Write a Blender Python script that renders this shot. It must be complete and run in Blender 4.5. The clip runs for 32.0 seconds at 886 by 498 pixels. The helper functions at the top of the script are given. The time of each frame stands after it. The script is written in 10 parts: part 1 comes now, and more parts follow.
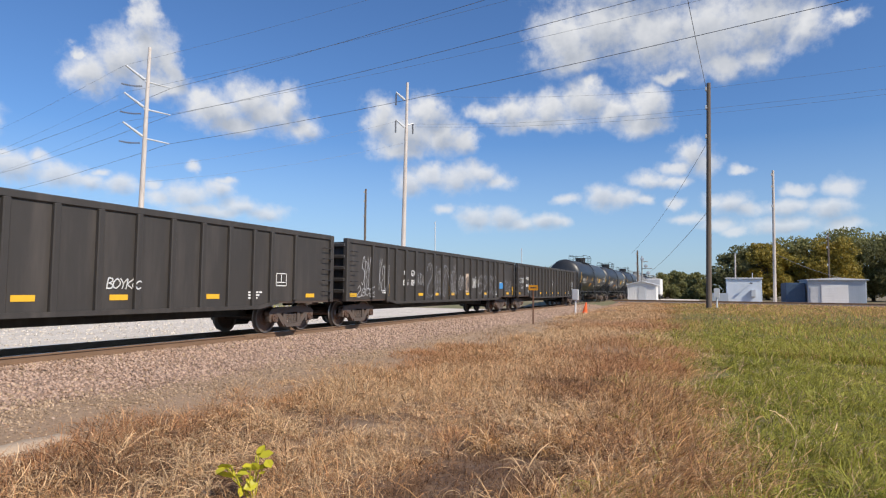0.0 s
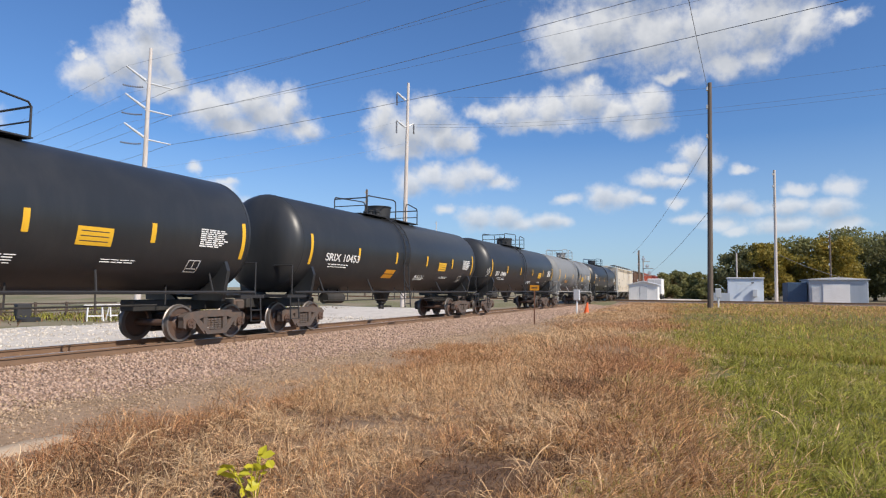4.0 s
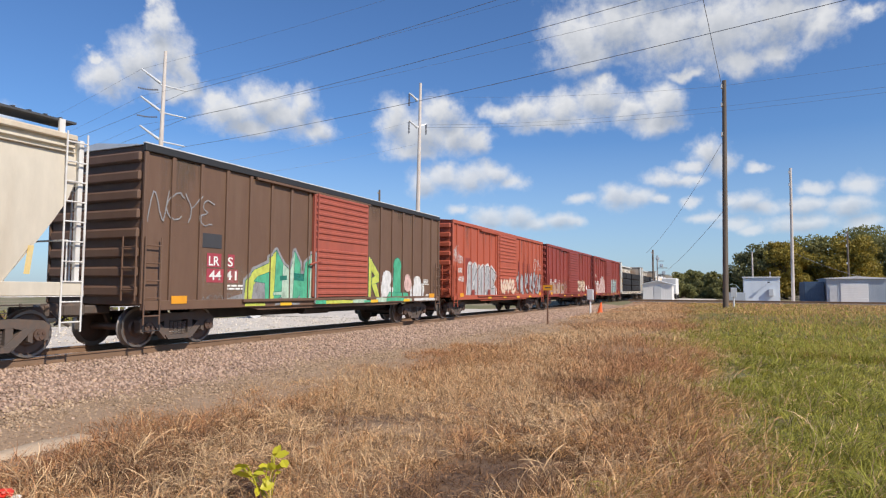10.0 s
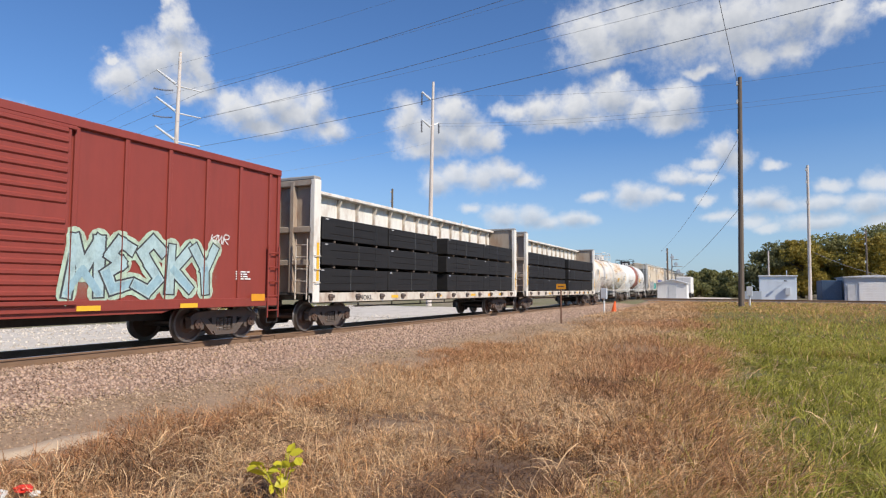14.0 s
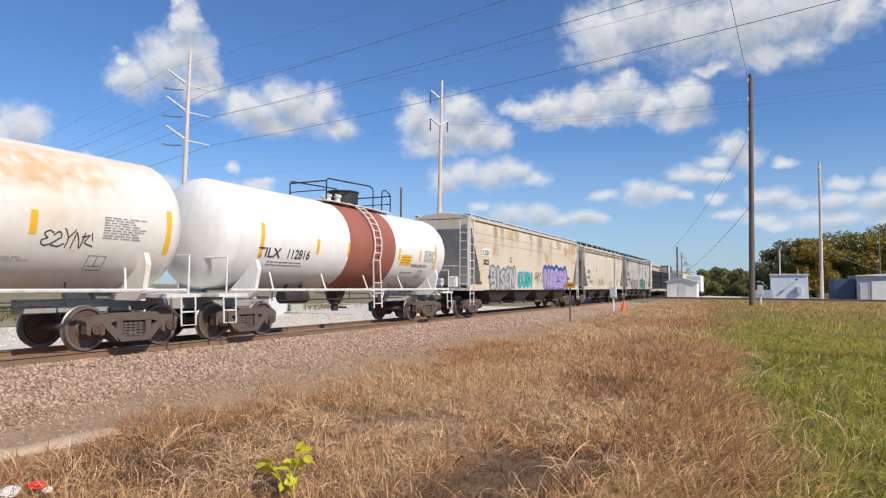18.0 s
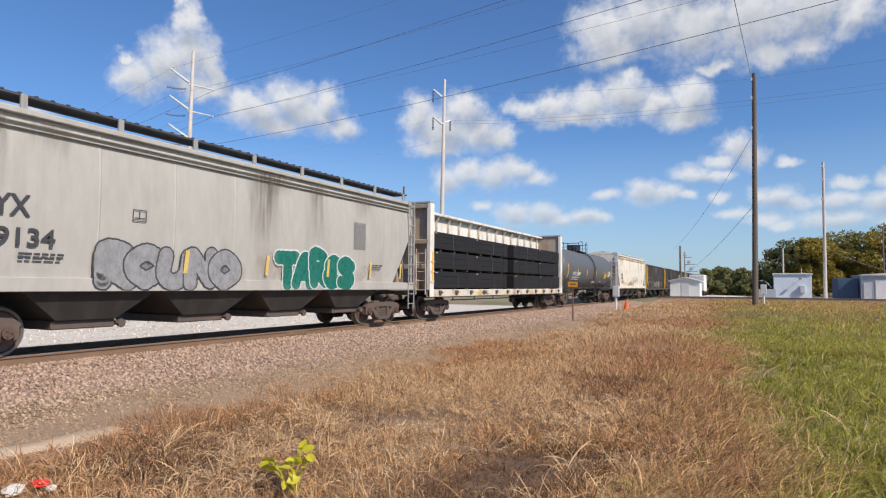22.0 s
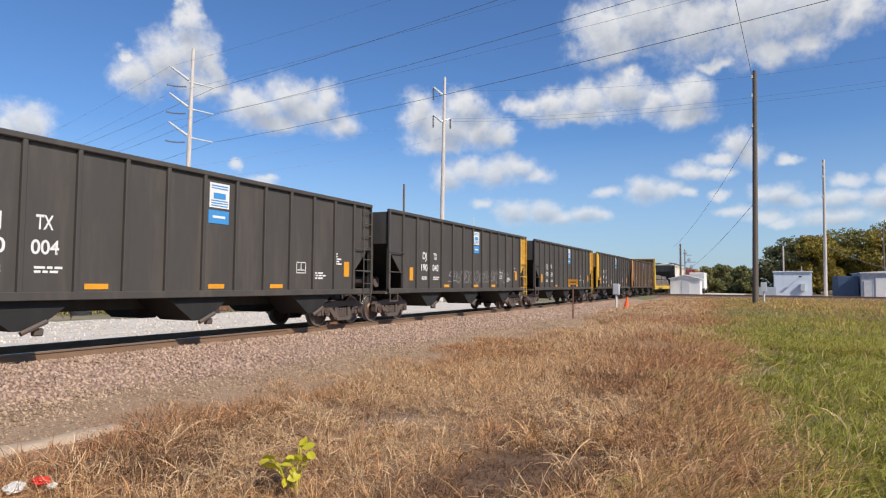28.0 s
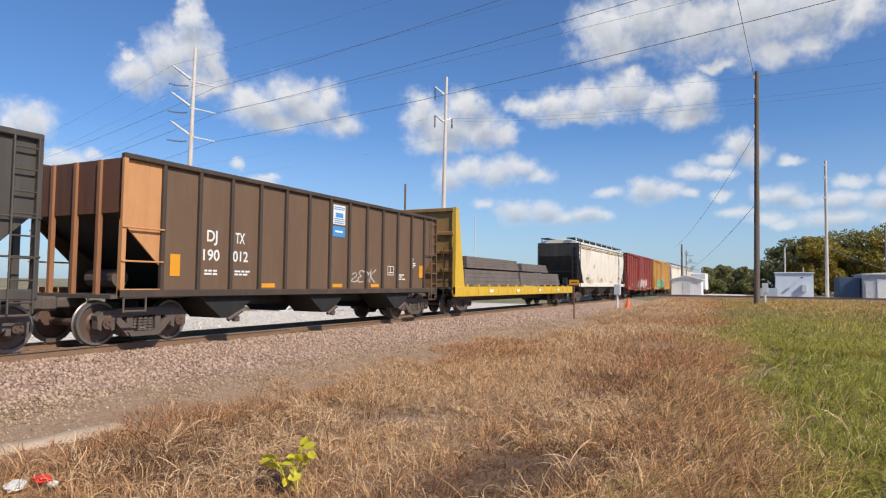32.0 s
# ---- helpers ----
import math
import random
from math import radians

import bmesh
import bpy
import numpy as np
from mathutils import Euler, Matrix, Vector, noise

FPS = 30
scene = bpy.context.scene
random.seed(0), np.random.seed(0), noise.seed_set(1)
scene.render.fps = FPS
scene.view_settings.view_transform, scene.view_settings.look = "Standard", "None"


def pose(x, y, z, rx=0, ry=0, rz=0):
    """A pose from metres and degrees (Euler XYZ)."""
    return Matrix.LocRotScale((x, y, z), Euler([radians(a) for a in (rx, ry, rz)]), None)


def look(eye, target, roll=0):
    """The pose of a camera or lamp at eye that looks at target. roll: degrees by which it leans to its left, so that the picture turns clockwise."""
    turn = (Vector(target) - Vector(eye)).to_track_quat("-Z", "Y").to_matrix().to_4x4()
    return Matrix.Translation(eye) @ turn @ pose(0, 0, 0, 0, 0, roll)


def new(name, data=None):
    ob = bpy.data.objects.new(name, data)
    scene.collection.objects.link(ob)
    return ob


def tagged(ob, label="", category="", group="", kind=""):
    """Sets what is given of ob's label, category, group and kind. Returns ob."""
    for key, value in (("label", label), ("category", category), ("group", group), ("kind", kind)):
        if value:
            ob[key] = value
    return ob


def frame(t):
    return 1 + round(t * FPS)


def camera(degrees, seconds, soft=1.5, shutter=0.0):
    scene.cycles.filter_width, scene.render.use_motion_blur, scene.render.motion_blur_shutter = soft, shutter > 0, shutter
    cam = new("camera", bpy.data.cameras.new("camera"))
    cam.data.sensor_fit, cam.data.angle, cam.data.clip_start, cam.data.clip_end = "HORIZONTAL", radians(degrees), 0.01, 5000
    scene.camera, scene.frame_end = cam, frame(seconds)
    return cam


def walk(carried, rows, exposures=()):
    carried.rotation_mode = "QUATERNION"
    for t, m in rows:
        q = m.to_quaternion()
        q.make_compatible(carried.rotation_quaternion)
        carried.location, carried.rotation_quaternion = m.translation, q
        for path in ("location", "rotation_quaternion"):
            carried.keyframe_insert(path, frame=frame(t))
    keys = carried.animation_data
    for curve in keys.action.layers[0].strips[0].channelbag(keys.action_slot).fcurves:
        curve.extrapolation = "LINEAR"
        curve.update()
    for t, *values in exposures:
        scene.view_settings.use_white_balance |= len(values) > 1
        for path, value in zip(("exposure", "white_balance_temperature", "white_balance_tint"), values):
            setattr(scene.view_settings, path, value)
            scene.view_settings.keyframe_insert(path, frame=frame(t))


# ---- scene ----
RZ = 0.30          # rail top
TY = 13.13         # track centre line
EYE = (0.0, 0.0, 1.68)

cam = camera(70.47, 32.0, soft=1.2)


def aim(heading, pitch, lean):
    a, p = radians(heading), radians(pitch)
    way = Vector((math.cos(a) * math.cos(p), math.sin(a) * math.cos(p), math.sin(p)))
    return look(EYE, Vector(EYE) + way, lean)


PATH = [
    (0.0, 23.206, 3.608, 0.6), (1.0, 23.166, 3.591, 0.591), (2.0, 23.177, 3.594, 0.547), (3.0, 23.227, 3.624, 0.504),
    (3.5, 23.266, 3.625, 0.516), (5.5, 23.467, 3.649, 0.435), (6.0, 23.529, 3.63, 0.429), (7.0, 23.781, 3.667, 0.4),
    (8.0, 24.048, 3.676, 0.4), (9.0, 24.244, 3.675, 0.395), (10.0, 24.476, 3.633, 0.38), (11.0, 24.776, 3.607, 0.38),
    (12.0, 25.119, 3.585, 0.378), (13.0, 25.417, 3.535, 0.385), (14.0, 25.656, 3.515, 0.375), (14.5, 25.815, 3.502, 0.377),
    (16.5, 26.259, 3.43, 0.41), (17.0, 26.317, 3.398, 0.4), (18.0, 26.451, 3.376, 0.407), (19.0, 26.562, 3.348, 0.44),
    (20.0, 26.614, 3.35, 0.425), (21.0, 26.644, 3.314, 0.441), (22.0, 26.692, 3.286, 0.455), (23.0, 26.69, 3.246, 0.45),
    (24.0, 26.636, 3.232, 0.455), (25.0, 26.666, 3.245, 0.44), (25.5, 26.69, 3.23, 0.43), (27.5, 26.693, 3.11, 0.439),
    (28.0, 26.711, 3.089, 0.446), (29.0, 26.741, 3.086, 0.431), (30.0, 26.764, 3.096, 0.457), (31.0, 26.801, 3.091, 0.52),
    (32.0, 26.818, 3.075, 0.65),
]
walk(cam, [(t, aim(h, p, r)) for t, h, p, r in PATH])

# ---------------------------------------------------------------- light
SUN_AZ, SUN_EL = radians(-110.0), radians(41.0)
scene.view_settings.exposure = 0.12
sun = new("sun", bpy.data.lights.new("sun", "SUN"))
sun.data.energy, sun.data.angle, sun.data.color = 4.7, radians(0.53), (1.0, 0.90, 0.77)
SUN_WAY = Vector((math.cos(SUN_AZ) * math.cos(SUN_EL), math.sin(SUN_AZ) * math.cos(SUN_EL), math.sin(SUN_EL)))
sun.matrix_world = look(SUN_WAY * 200, (0, 0, 0))

# clouds: azimuth and height over the horizon of each puff's middle, half width and half height, in degrees
PUFFS = []
PUFFS += [(53.1, 16.5, 2.25, 1.83), (50.8, 18.1, 2.34, 2.53), (48.7, 18.9, 2.03, 2.55), (49.3, 21.4, 1.17, 1.58), (50.1, 22.7, 0.70, 0.96), (47.3, 18.0, 1.04, 1.89), (48.1, 16.3, 2.36, 1.12), (54.2, 17.9, 0.71, 0.56), (44.9, 16.0, 1.31, 0.98)]      # tall cloud over the yard
PUFFS += [(43.9, 15.1, 2.92, 1.78), (40.8, 16.0, 2.68, 1.80), (38.8, 15.1, 2.97, 1.93), (37.4, 16.1, 1.40, 1.83), (35.9, 13.9, 1.92, 1.18), (42.0, 14.0, 3.36, 1.15)]      # cloud beside it
PUFFS += [(24.7, 16.0, 2.20, 1.67), (26.7, 14.0, 3.24, 2.29), (23.5, 13.9, 2.40, 2.00), (21.5, 13.2, 1.40, 1.35), (29.0, 15.1, 1.77, 2.17), (27.5, 12.5, 2.92, 1.11)]      # cloud behind the tall pole
PUFFS += [(19.3, 15.9, 1.76, 1.08), (16.9, 15.9, 2.36, 1.56), (13.8, 16.0, 2.31, 1.64), (10.7, 16.6, 2.36, 1.99), (9.9, 17.7, 1.07, 0.75), (7.9, 15.7, 2.19, 1.60), (5.1, 16.0, 1.94, 1.85), (5.6, 14.5, 2.41, 1.22), (14.3, 14.8, 4.53, 0.88)]      # long cloud
PUFFS += [(12.3, 22.0, 3.10, 2.80), (8.8, 22.6, 4.08, 2.92), (4.5, 21.7, 4.38, 3.14), (0.1, 21.1, 4.10, 3.22), (-3.9, 21.7, 3.42, 2.69), (-7.0, 20.6, 2.26, 1.99), (-1.4, 18.4, 2.31, 1.21), (3.0, 18.1, 1.98, 0.63), (11.3, 20.5, 3.57, 1.65), (-4.1, 18.8, 1.80, 1.42), (4.0, 26.7, 9.64, 3.25), (-5.4, 24.6, 4.71, 2.32), (-10.2, 20.9, 1.40, 0.84)]      # great cloud overhead
PUFFS += [(1.4, 11.6, 1.61, 1.53), (0.4, 10.6, 1.11, 1.01), (2.7, 10.5, 1.42, 0.61), (5.0, 9.7, 2.01, 0.72), (3.1, 9.4, 1.60, 0.61), (-2.1, 10.1, 0.90, 0.41), (12.1, 8.1, 1.28, 0.60), (8.7, 8.2, 1.86, 1.18), (7.0, 8.1, 1.68, 0.92), (5.4, 8.0, 1.01, 0.53), (2.7, 7.6, 0.80, 0.47)]      # small clouds over the crossing
PUFFS += [(-1.5, 7.3, 1.73, 0.96), (-2.9, 6.7, 1.37, 0.63), (-0.2, 7.6, 1.10, 0.70), (1.7, 6.2, 1.57, 0.52), (-0.5, 5.6, 1.76, 0.60), (-1.7, 5.1, 1.23, 0.46), (-6.5, 8.1, 1.20, 0.65), (-9.3, 8.1, 1.41, 0.93), (-5.7, 6.9, 2.10, 0.71), (-8.5, 6.5, 1.97, 0.86), (-5.3, 5.4, 2.88, 0.80), (-9.5, 5.2, 1.57, 0.68)]      # low clouds over the trees
PUFFS += [(24.6, 10.3, 2.19, 1.22), (22.0, 10.0, 2.70, 1.37), (20.2, 10.5, 1.76, 1.11), (18.3, 9.8, 1.64, 0.76), (26.3, 9.6, 1.56, 1.33), (23.1, 7.3, 1.24, 0.56), (20.2, 6.4, 1.85, 1.13), (17.8, 6.4, 1.83, 1.02), (16.3, 5.9, 2.12, 0.71), (13.8, 6.1, 1.79, 0.81), (12.6, 6.0, 1.23, 0.50)]      # low clouds over the train
PUFFS += [(58.1, 8.9, 2.11, 1.26), (56.3, 9.7, 1.10, 0.51), (54.9, 8.5, 2.34, 1.22), (53.0, 8.3, 1.65, 0.89), (50.7, 8.2, 1.47, 1.00), (52.1, 9.2, 0.80, 0.36), (48.1, 8.4, 0.86, 0.65), (47.6, 7.3, 1.38, 0.84), (45.5, 7.6, 2.31, 1.14), (43.2, 8.3, 1.56, 0.96), (41.4, 7.1, 1.97, 0.88), (39.1, 6.5, 2.21, 0.84), (45.2, 10.0, 0.63, 0.66), (43.7, 6.5, 3.64, 0.67)]      # bank of cloud low over the yard
PUFFS += [(60.6, 11.8, 2.02, 1.59), (62.0, 11.5, 0.91, 1.07), (58.6, 9.7, 0.90, 0.48), (42.8, 9.0, 1.15, 0.39), (64.5, 10.7, 1.96, 1.60)]      # cloud at the edge of the yard


def make_world():
    world = bpy.data.worlds.new("sky")
    scene.world = world
    world.use_nodes = True
    nt = world.node_tree
    nt.nodes.clear()

    def math_node(op, a, b=None, c=None, clamp=False):
        n = nt.nodes.new("ShaderNodeMath")
        n.operation, n.use_clamp = op, clamp
        for i, v in enumerate((a, b, c)):
            if v is None:
                continue
            if isinstance(v, (int, float)):
                n.inputs[i].default_value = v
            else:
                nt.links.new(v, n.inputs[i])
        return n.outputs[0]

    coord = nt.nodes.new("ShaderNodeTexCoord").outputs["Generated"]
    sep = nt.nodes.new("ShaderNodeSeparateXYZ")
    nt.links.new(coord, sep.inputs[0])
    az = math_node("MULTIPLY", math_node("ARCTAN2", sep.outputs[1], sep.outputs[0]), 180 / math.pi)
    el = math_node("MULTIPLY", math_node("ARCSINE", sep.outputs[2]), 180 / math.pi)

    def flat(x, y, z=0.0):
        n = nt.nodes.new("ShaderNodeCombineXYZ")
        for i, v in enumerate((x, y, z)):
            if isinstance(v, (int, float)):
                n.inputs[i].default_value = v
            else:
                nt.links.new(v, n.inputs[i])
        return n.outputs[0]

    def vec(op, a, b=None, c=None):
        n = nt.nodes.new("ShaderNodeVectorMath")
        n.operation = op
        for i, v in enumerate((a, b, c)):
            if v is None:
                continue
            if isinstance(v, tuple):
                n.inputs[i].default_value = v
            else:
                nt.links.new(v, n.inputs[i])
        return n.outputs["Value"] if op in ("LENGTH", "DOT_PRODUCT") else n.outputs["Vector"]

    def noise_node(at, scale, detail, rough, offset):
        n = nt.nodes.new("ShaderNodeTexNoise")
        n.inputs["Scale"].default_value, n.inputs["Detail"].default_value, n.inputs["Roughness"].default_value = scale, detail, rough
        nt.links.new(vec("ADD", at, (offset, offset * 0.7, offset * 0.3)), n.inputs["Vector"])
        return n.outputs["Fac"], n.outputs["Color"]

    # puffs are smaller towards the horizon, and so are their billows
    near = math_node("ADD", math_node("MULTIPLY", math_node("MAXIMUM", el, 0.0), 0.05), 0.22)
    sky_at = flat(az, el)
    _, billow = noise_node(sky_at, 0.42, 4.0, 0.52, 3.1)
    big, _ = noise_node(sky_at, 0.3, 4.0, 0.6, 11.3)
    fine, _ = noise_node(sky_at, 1.6, 4.0, 0.62, 7.7)
    shift = vec("MULTIPLY", vec("SUBTRACT", billow, (0.5, 0.5, 0.5)), (3.2, 2.4, 0.0))
    wide = flat(near, near)
    at = vec("MULTIPLY_ADD", shift, wide, sky_at)
    above = vec("MULTIPLY_ADD", flat(0.5, 1.25), wide, at)

    def nearness(at, puffs):
        low = None
        for a0, e0, wa, we in puffs:
            r = vec("LENGTH", vec("MULTIPLY_ADD", at, (1 / wa, 1 / we, 0.0), (-a0 / wa, -e0 / we, 0.0)))
            if low is None:
                low = r
            else:
                low = math_node("SMOOTH_MIN", low, r, 0.22)
        return math_node("SUBTRACT", 1.05, low)

    density = nearness(at, PUFFS)
    under = nearness(above, [p for p in PUFFS if p[2] * p[3] > 1.4])
    raw = math_node("ADD", density, math_node("MULTIPLY", math_node("SUBTRACT", fine, 0.5), 0.75))
    cover = nt.nodes.new("ShaderNodeMapRange")
    cover.interpolation_type = "SMOOTHSTEP"
    cover.inputs[1].default_value, cover.inputs[2].default_value = -0.3, 0.85
    nt.links.new(raw, cover.inputs[0])
    # a faint veil towards the horizon
    veil = math_node("MULTIPLY", math_node("SUBTRACT", 1.0, math_node("DIVIDE", math_node("ABSOLUTE", el), 13.0), clamp=True), 0.5)

    sky = nt.nodes.new("ShaderNodeTexSky")
    sky.sky_type, sky.sun_disc = "NISHITA", False
    sky.sun_elevation, sky.sun_rotation = SUN_EL, math.pi / 2 - SUN_AZ
    sky.air_density, sky.dust_density, sky.ozone_density = 1.0, 0.6, 2.2
    tint = nt.nodes.new("ShaderNodeMix")
    tint.data_type, tint.blend_type = "RGBA", "MULTIPLY"
    tint.inputs[0].default_value = 1.0
    nt.links.new(sky.outputs[0], tint.inputs[6])
    tint.inputs[7].default_value = (0.70, 0.99, 1.36, 1)
    hazy = nt.nodes.new("ShaderNodeMix")
    hazy.data_type = "RGBA"
    nt.links.new(veil, hazy.inputs[0])
    nt.links.new(tint.outputs[2], hazy.inputs[6])
    hazy.inputs[7].default_value = (5.4, 6.6, 8.0, 1)
    grey = nt.nodes.new("ShaderNodeMix")
    grey.data_type = "RGBA"
    soft = math_node("ADD", math_node("MULTIPLY", math_node("ADD", under, 0.05), 0.95), math_node("MULTIPLY", math_node("SUBTRACT", 0.5, big), 1.5), clamp=True)
    nt.links.new(soft, grey.inputs[0])
    grey.inputs[6].default_value, grey.inputs[7].default_value = (8.3, 8.35, 8.5, 1), (4.7, 5.05, 5.7, 1)
    mix = nt.nodes.new("ShaderNodeMix")
    mix.data_type = "RGBA"
    nt.links.new(math_node("MULTIPLY", cover.outputs[0], math_node("MINIMUM", math_node("ADD", math_node("MULTIPLY", el, 0.03), 0.55), 0.95)), mix.inputs[0])
    nt.links.new(hazy.outputs[2], mix.inputs[6])
    nt.links.new(grey.outputs[2], mix.inputs[7])
    back = nt.nodes.new("ShaderNodeBackground")
    back.inputs[1].default_value = 0.09
    nt.links.new(mix.outputs[2], back.inputs[0])
    out = nt.nodes.new("ShaderNodeOutputWorld")
    nt.links.new(back.outputs[0], out.inputs[0])


make_world()

# ---------------------------------------------------------------- materials


def material(name, base, rough=0.6, metal=0.0, other=None, amount=0.5, scale=3.0, stretch=(1, 1, 1), bump=0.0, bump_scale=40.0,
             dirt=None, dirt_amount=0.0, dirt_scale=1.2, dirt_stretch=(1, 1, 0.25), island=0.0, spec=0.5, thin=0.0, worn=0.0):
    """A painted or natural surface: two colours mixed by noise, a second, larger layer of dirt or rust, and fine relief."""
    m = bpy.data.materials.new(name)
    m.use_nodes = True
    nt = m.node_tree
    bsdf = nt.nodes["Principled BSDF"]
    bsdf.inputs["Roughness"].default_value, bsdf.inputs["Metallic"].default_value = rough, metal
    bsdf.inputs["Specular IOR Level"].default_value = spec
    coord = nt.nodes.new("ShaderNodeTexCoord").outputs["Object"]

    def noise_fac(sc, st, detail=5.0, lo=0.3, hi=0.7, roughness=0.6):
        mp = nt.nodes.new("ShaderNodeMapping")
        mp.inputs["Scale"].default_value = st
        nt.links.new(coord, mp.inputs[0])
        n = nt.nodes.new("ShaderNodeTexNoise")
        n.inputs["Scale"].default_value, n.inputs["Detail"].default_value, n.inputs["Roughness"].default_value = sc, detail, roughness
        nt.links.new(mp.outputs[0], n.inputs["Vector"])
        r = nt.nodes.new("ShaderNodeMapRange")
        r.inputs[1].default_value, r.inputs[2].default_value = lo, hi
        nt.links.new(n.outputs["Fac"], r.inputs[0])
        return r.outputs[0], n.outputs["Fac"]

    def mixed(fac, a, b, k):
        mx = nt.nodes.new("ShaderNodeMix")
        mx.data_type = "RGBA"
        mul = nt.nodes.new("ShaderNodeMath")
        mul.operation = "MULTIPLY"
        nt.links.new(fac, mul.inputs[0])
        mul.inputs[1].default_value = k
        nt.links.new(mul.outputs[0], mx.inputs[0])
        for i, c in ((6, a), (7, b)):
            if isinstance(c, tuple):
                mx.inputs[i].default_value = (*c, 1)
            else:
                nt.links.new(c, mx.inputs[i])
        return mx.outputs[2]

    other = other or tuple(c * 0.72 for c in base)
    fac, _ = noise_fac(scale, stretch)
    colour = mixed(fac, base, other, amount)
    if dirt:
        fac2, _ = noise_fac(dirt_scale, dirt_stretch, 7.0, 0.48, 0.72, 0.65)
        colour = mixed(fac2, colour, dirt, dirt_amount)
    if island:
        geo = nt.nodes.new("ShaderNodeNewGeometry")
        ramp = nt.nodes.new("ShaderNodeMapRange")
        ramp.inputs[3].default_value, ramp.inputs[4].default_value = 1 - island, 1 + island
        nt.links.new(geo.outputs["Random Per Island"], ramp.inputs[0])
        hsv = nt.nodes.new("ShaderNodeHueSaturation")
        nt.links.new(ramp.outputs[0], hsv.inputs["Value"])
        nt.links.new(colour, hsv.inputs["Color"])
        colour = hsv.outputs[0]
    nt.links.new(colour, bsdf.inputs["Base Color"])
    if bump:
        _, raw = noise_fac(bump_scale, (1, 1, 1), 4.0)
        b = nt.nodes.new("ShaderNodeBump")
        b.inputs["Strength"].default_value, b.inputs["Distance"].default_value = bump, 0.02
        nt.links.new(raw, b.inputs["Height"])
        nt.links.new(b.outputs[0], bsdf.inputs["Normal"])
    if worn:      # paint that has flaked and thinned in places
        bare = nt.nodes.new("ShaderNodeBsdfTransparent")
        both = nt.nodes.new("ShaderNodeMixShader")
        gone_fac, _ = noise_fac(5.0, (1, 1, 0.6), 8.0, 0.42, 0.8, 0.75)
        k = nt.nodes.new("ShaderNodeMath")
        k.operation, k.use_clamp = "MULTIPLY_ADD", True
        nt.links.new(gone_fac, k.inputs[0])
        k.inputs[1].default_value, k.inputs[2].default_value = worn, worn * 0.25
        nt.links.new(k.outputs[0], both.inputs[0])
        nt.links.new(bsdf.outputs[0], both.inputs[1])
        nt.links.new(bare.outputs[0], both.inputs[2])
        nt.links.new(both.outputs[0], nt.nodes["Material Output"].inputs[0])
    if thin:      # light that shines through a blade or leaf
        glow = nt.nodes.new("ShaderNodeBsdfTranslucent")
        nt.links.new(colour, glow.inputs[0])
        both = nt.nodes.new("ShaderNodeMixShader")
        both.inputs[0].default_value = thin
        nt.links.new(bsdf.outputs[0], both.inputs[1])
        nt.links.new(glow.outputs[0], both.inputs[2])
        nt.links.new(both.outputs[0], nt.nodes["Material Output"].inputs[0])
    return m


RUST, GRIME = (0.22, 0.09, 0.035), (0.035, 0.03, 0.026)


def paint(name, c, rough=0.5, dirt=GRIME, k=0.55, scale=1.1, other=None, stretch=(2.0, 2.0, 0.22)):
    return material(name, c, rough, 0, other or tuple(v * 0.8 for v in c), 0.6, 3.5, (1.5, 1.5, 0.5), 0.06, 25, dirt, k, scale, stretch)


M = {}
M["gondola"] = paint("weathered_black_paint", (0.048, 0.042, 0.037), 0.55, (0.12, 0.10, 0.085), 0.4)
M["gondola_in"] = paint("rusty_inner_steel", (0.09, 0.06, 0.045), 0.8)
M["tank_black"] = paint("satin_black_tank_paint", (0.026, 0.028, 0.031), 0.4, (0.06, 0.058, 0.055), 0.4, 0.6)
M["tank_charcoal"] = paint("charcoal_tank_paint", (0.105, 0.11, 0.115), 0.5, (0.15, 0.145, 0.14), 0.35, 0.6)
M["tank_grey"] = paint("dull_grey_tank_paint", (0.215, 0.22, 0.222), 0.6, (0.13, 0.125, 0.12), 0.5, 0.9)
M["tank_white"] = paint("white_tank_paint", (0.80, 0.79, 0.76), 0.42, (0.55, 0.5, 0.42), 0.25, 0.7)
M["tank_stained"] = paint("rust_stained_cream_tank_paint", (0.78, 0.74, 0.67), 0.5, (0.66, 0.46, 0.27), 0.5, 0.55, None, (0.7, 0.7, 1.2))
M["tank_band"] = paint("faded_red_brown_band_paint", (0.34, 0.115, 0.075), 0.6, (0.2, 0.08, 0.06), 0.5)
M["cream"] = paint("cream_hopper_paint", (0.59, 0.53, 0.43), 0.6, (0.44, 0.35, 0.25), 0.45, 0.8)
M["cream_rust"] = paint("rust_stained_tan_hopper_paint", (0.62, 0.54, 0.42), 0.6, (0.48, 0.34, 0.21), 0.6, 0.55)
M["cream_grey"] = paint("grimy_pale_grey_hopper_paint", (0.44, 0.42, 0.38), 0.6, (0.26, 0.23, 0.20), 0.55, 0.6)
M["cream_white"] = paint("chalky_white_hopper_paint", (0.76, 0.70, 0.59), 0.55, (0.60, 0.48, 0.33), 0.4, 0.7)
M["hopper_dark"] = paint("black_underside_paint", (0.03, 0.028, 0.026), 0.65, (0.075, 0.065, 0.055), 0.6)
M["box_brown"] = paint("dark_brown_boxcar_paint", (0.145, 0.082, 0.052), 0.6, (0.20, 0.13, 0.085), 0.4)
M["box_orange"] = paint("faded_orange_red_boxcar_paint", (0.42, 0.095, 0.05), 0.55, (0.28, 0.075, 0.045), 0.5)
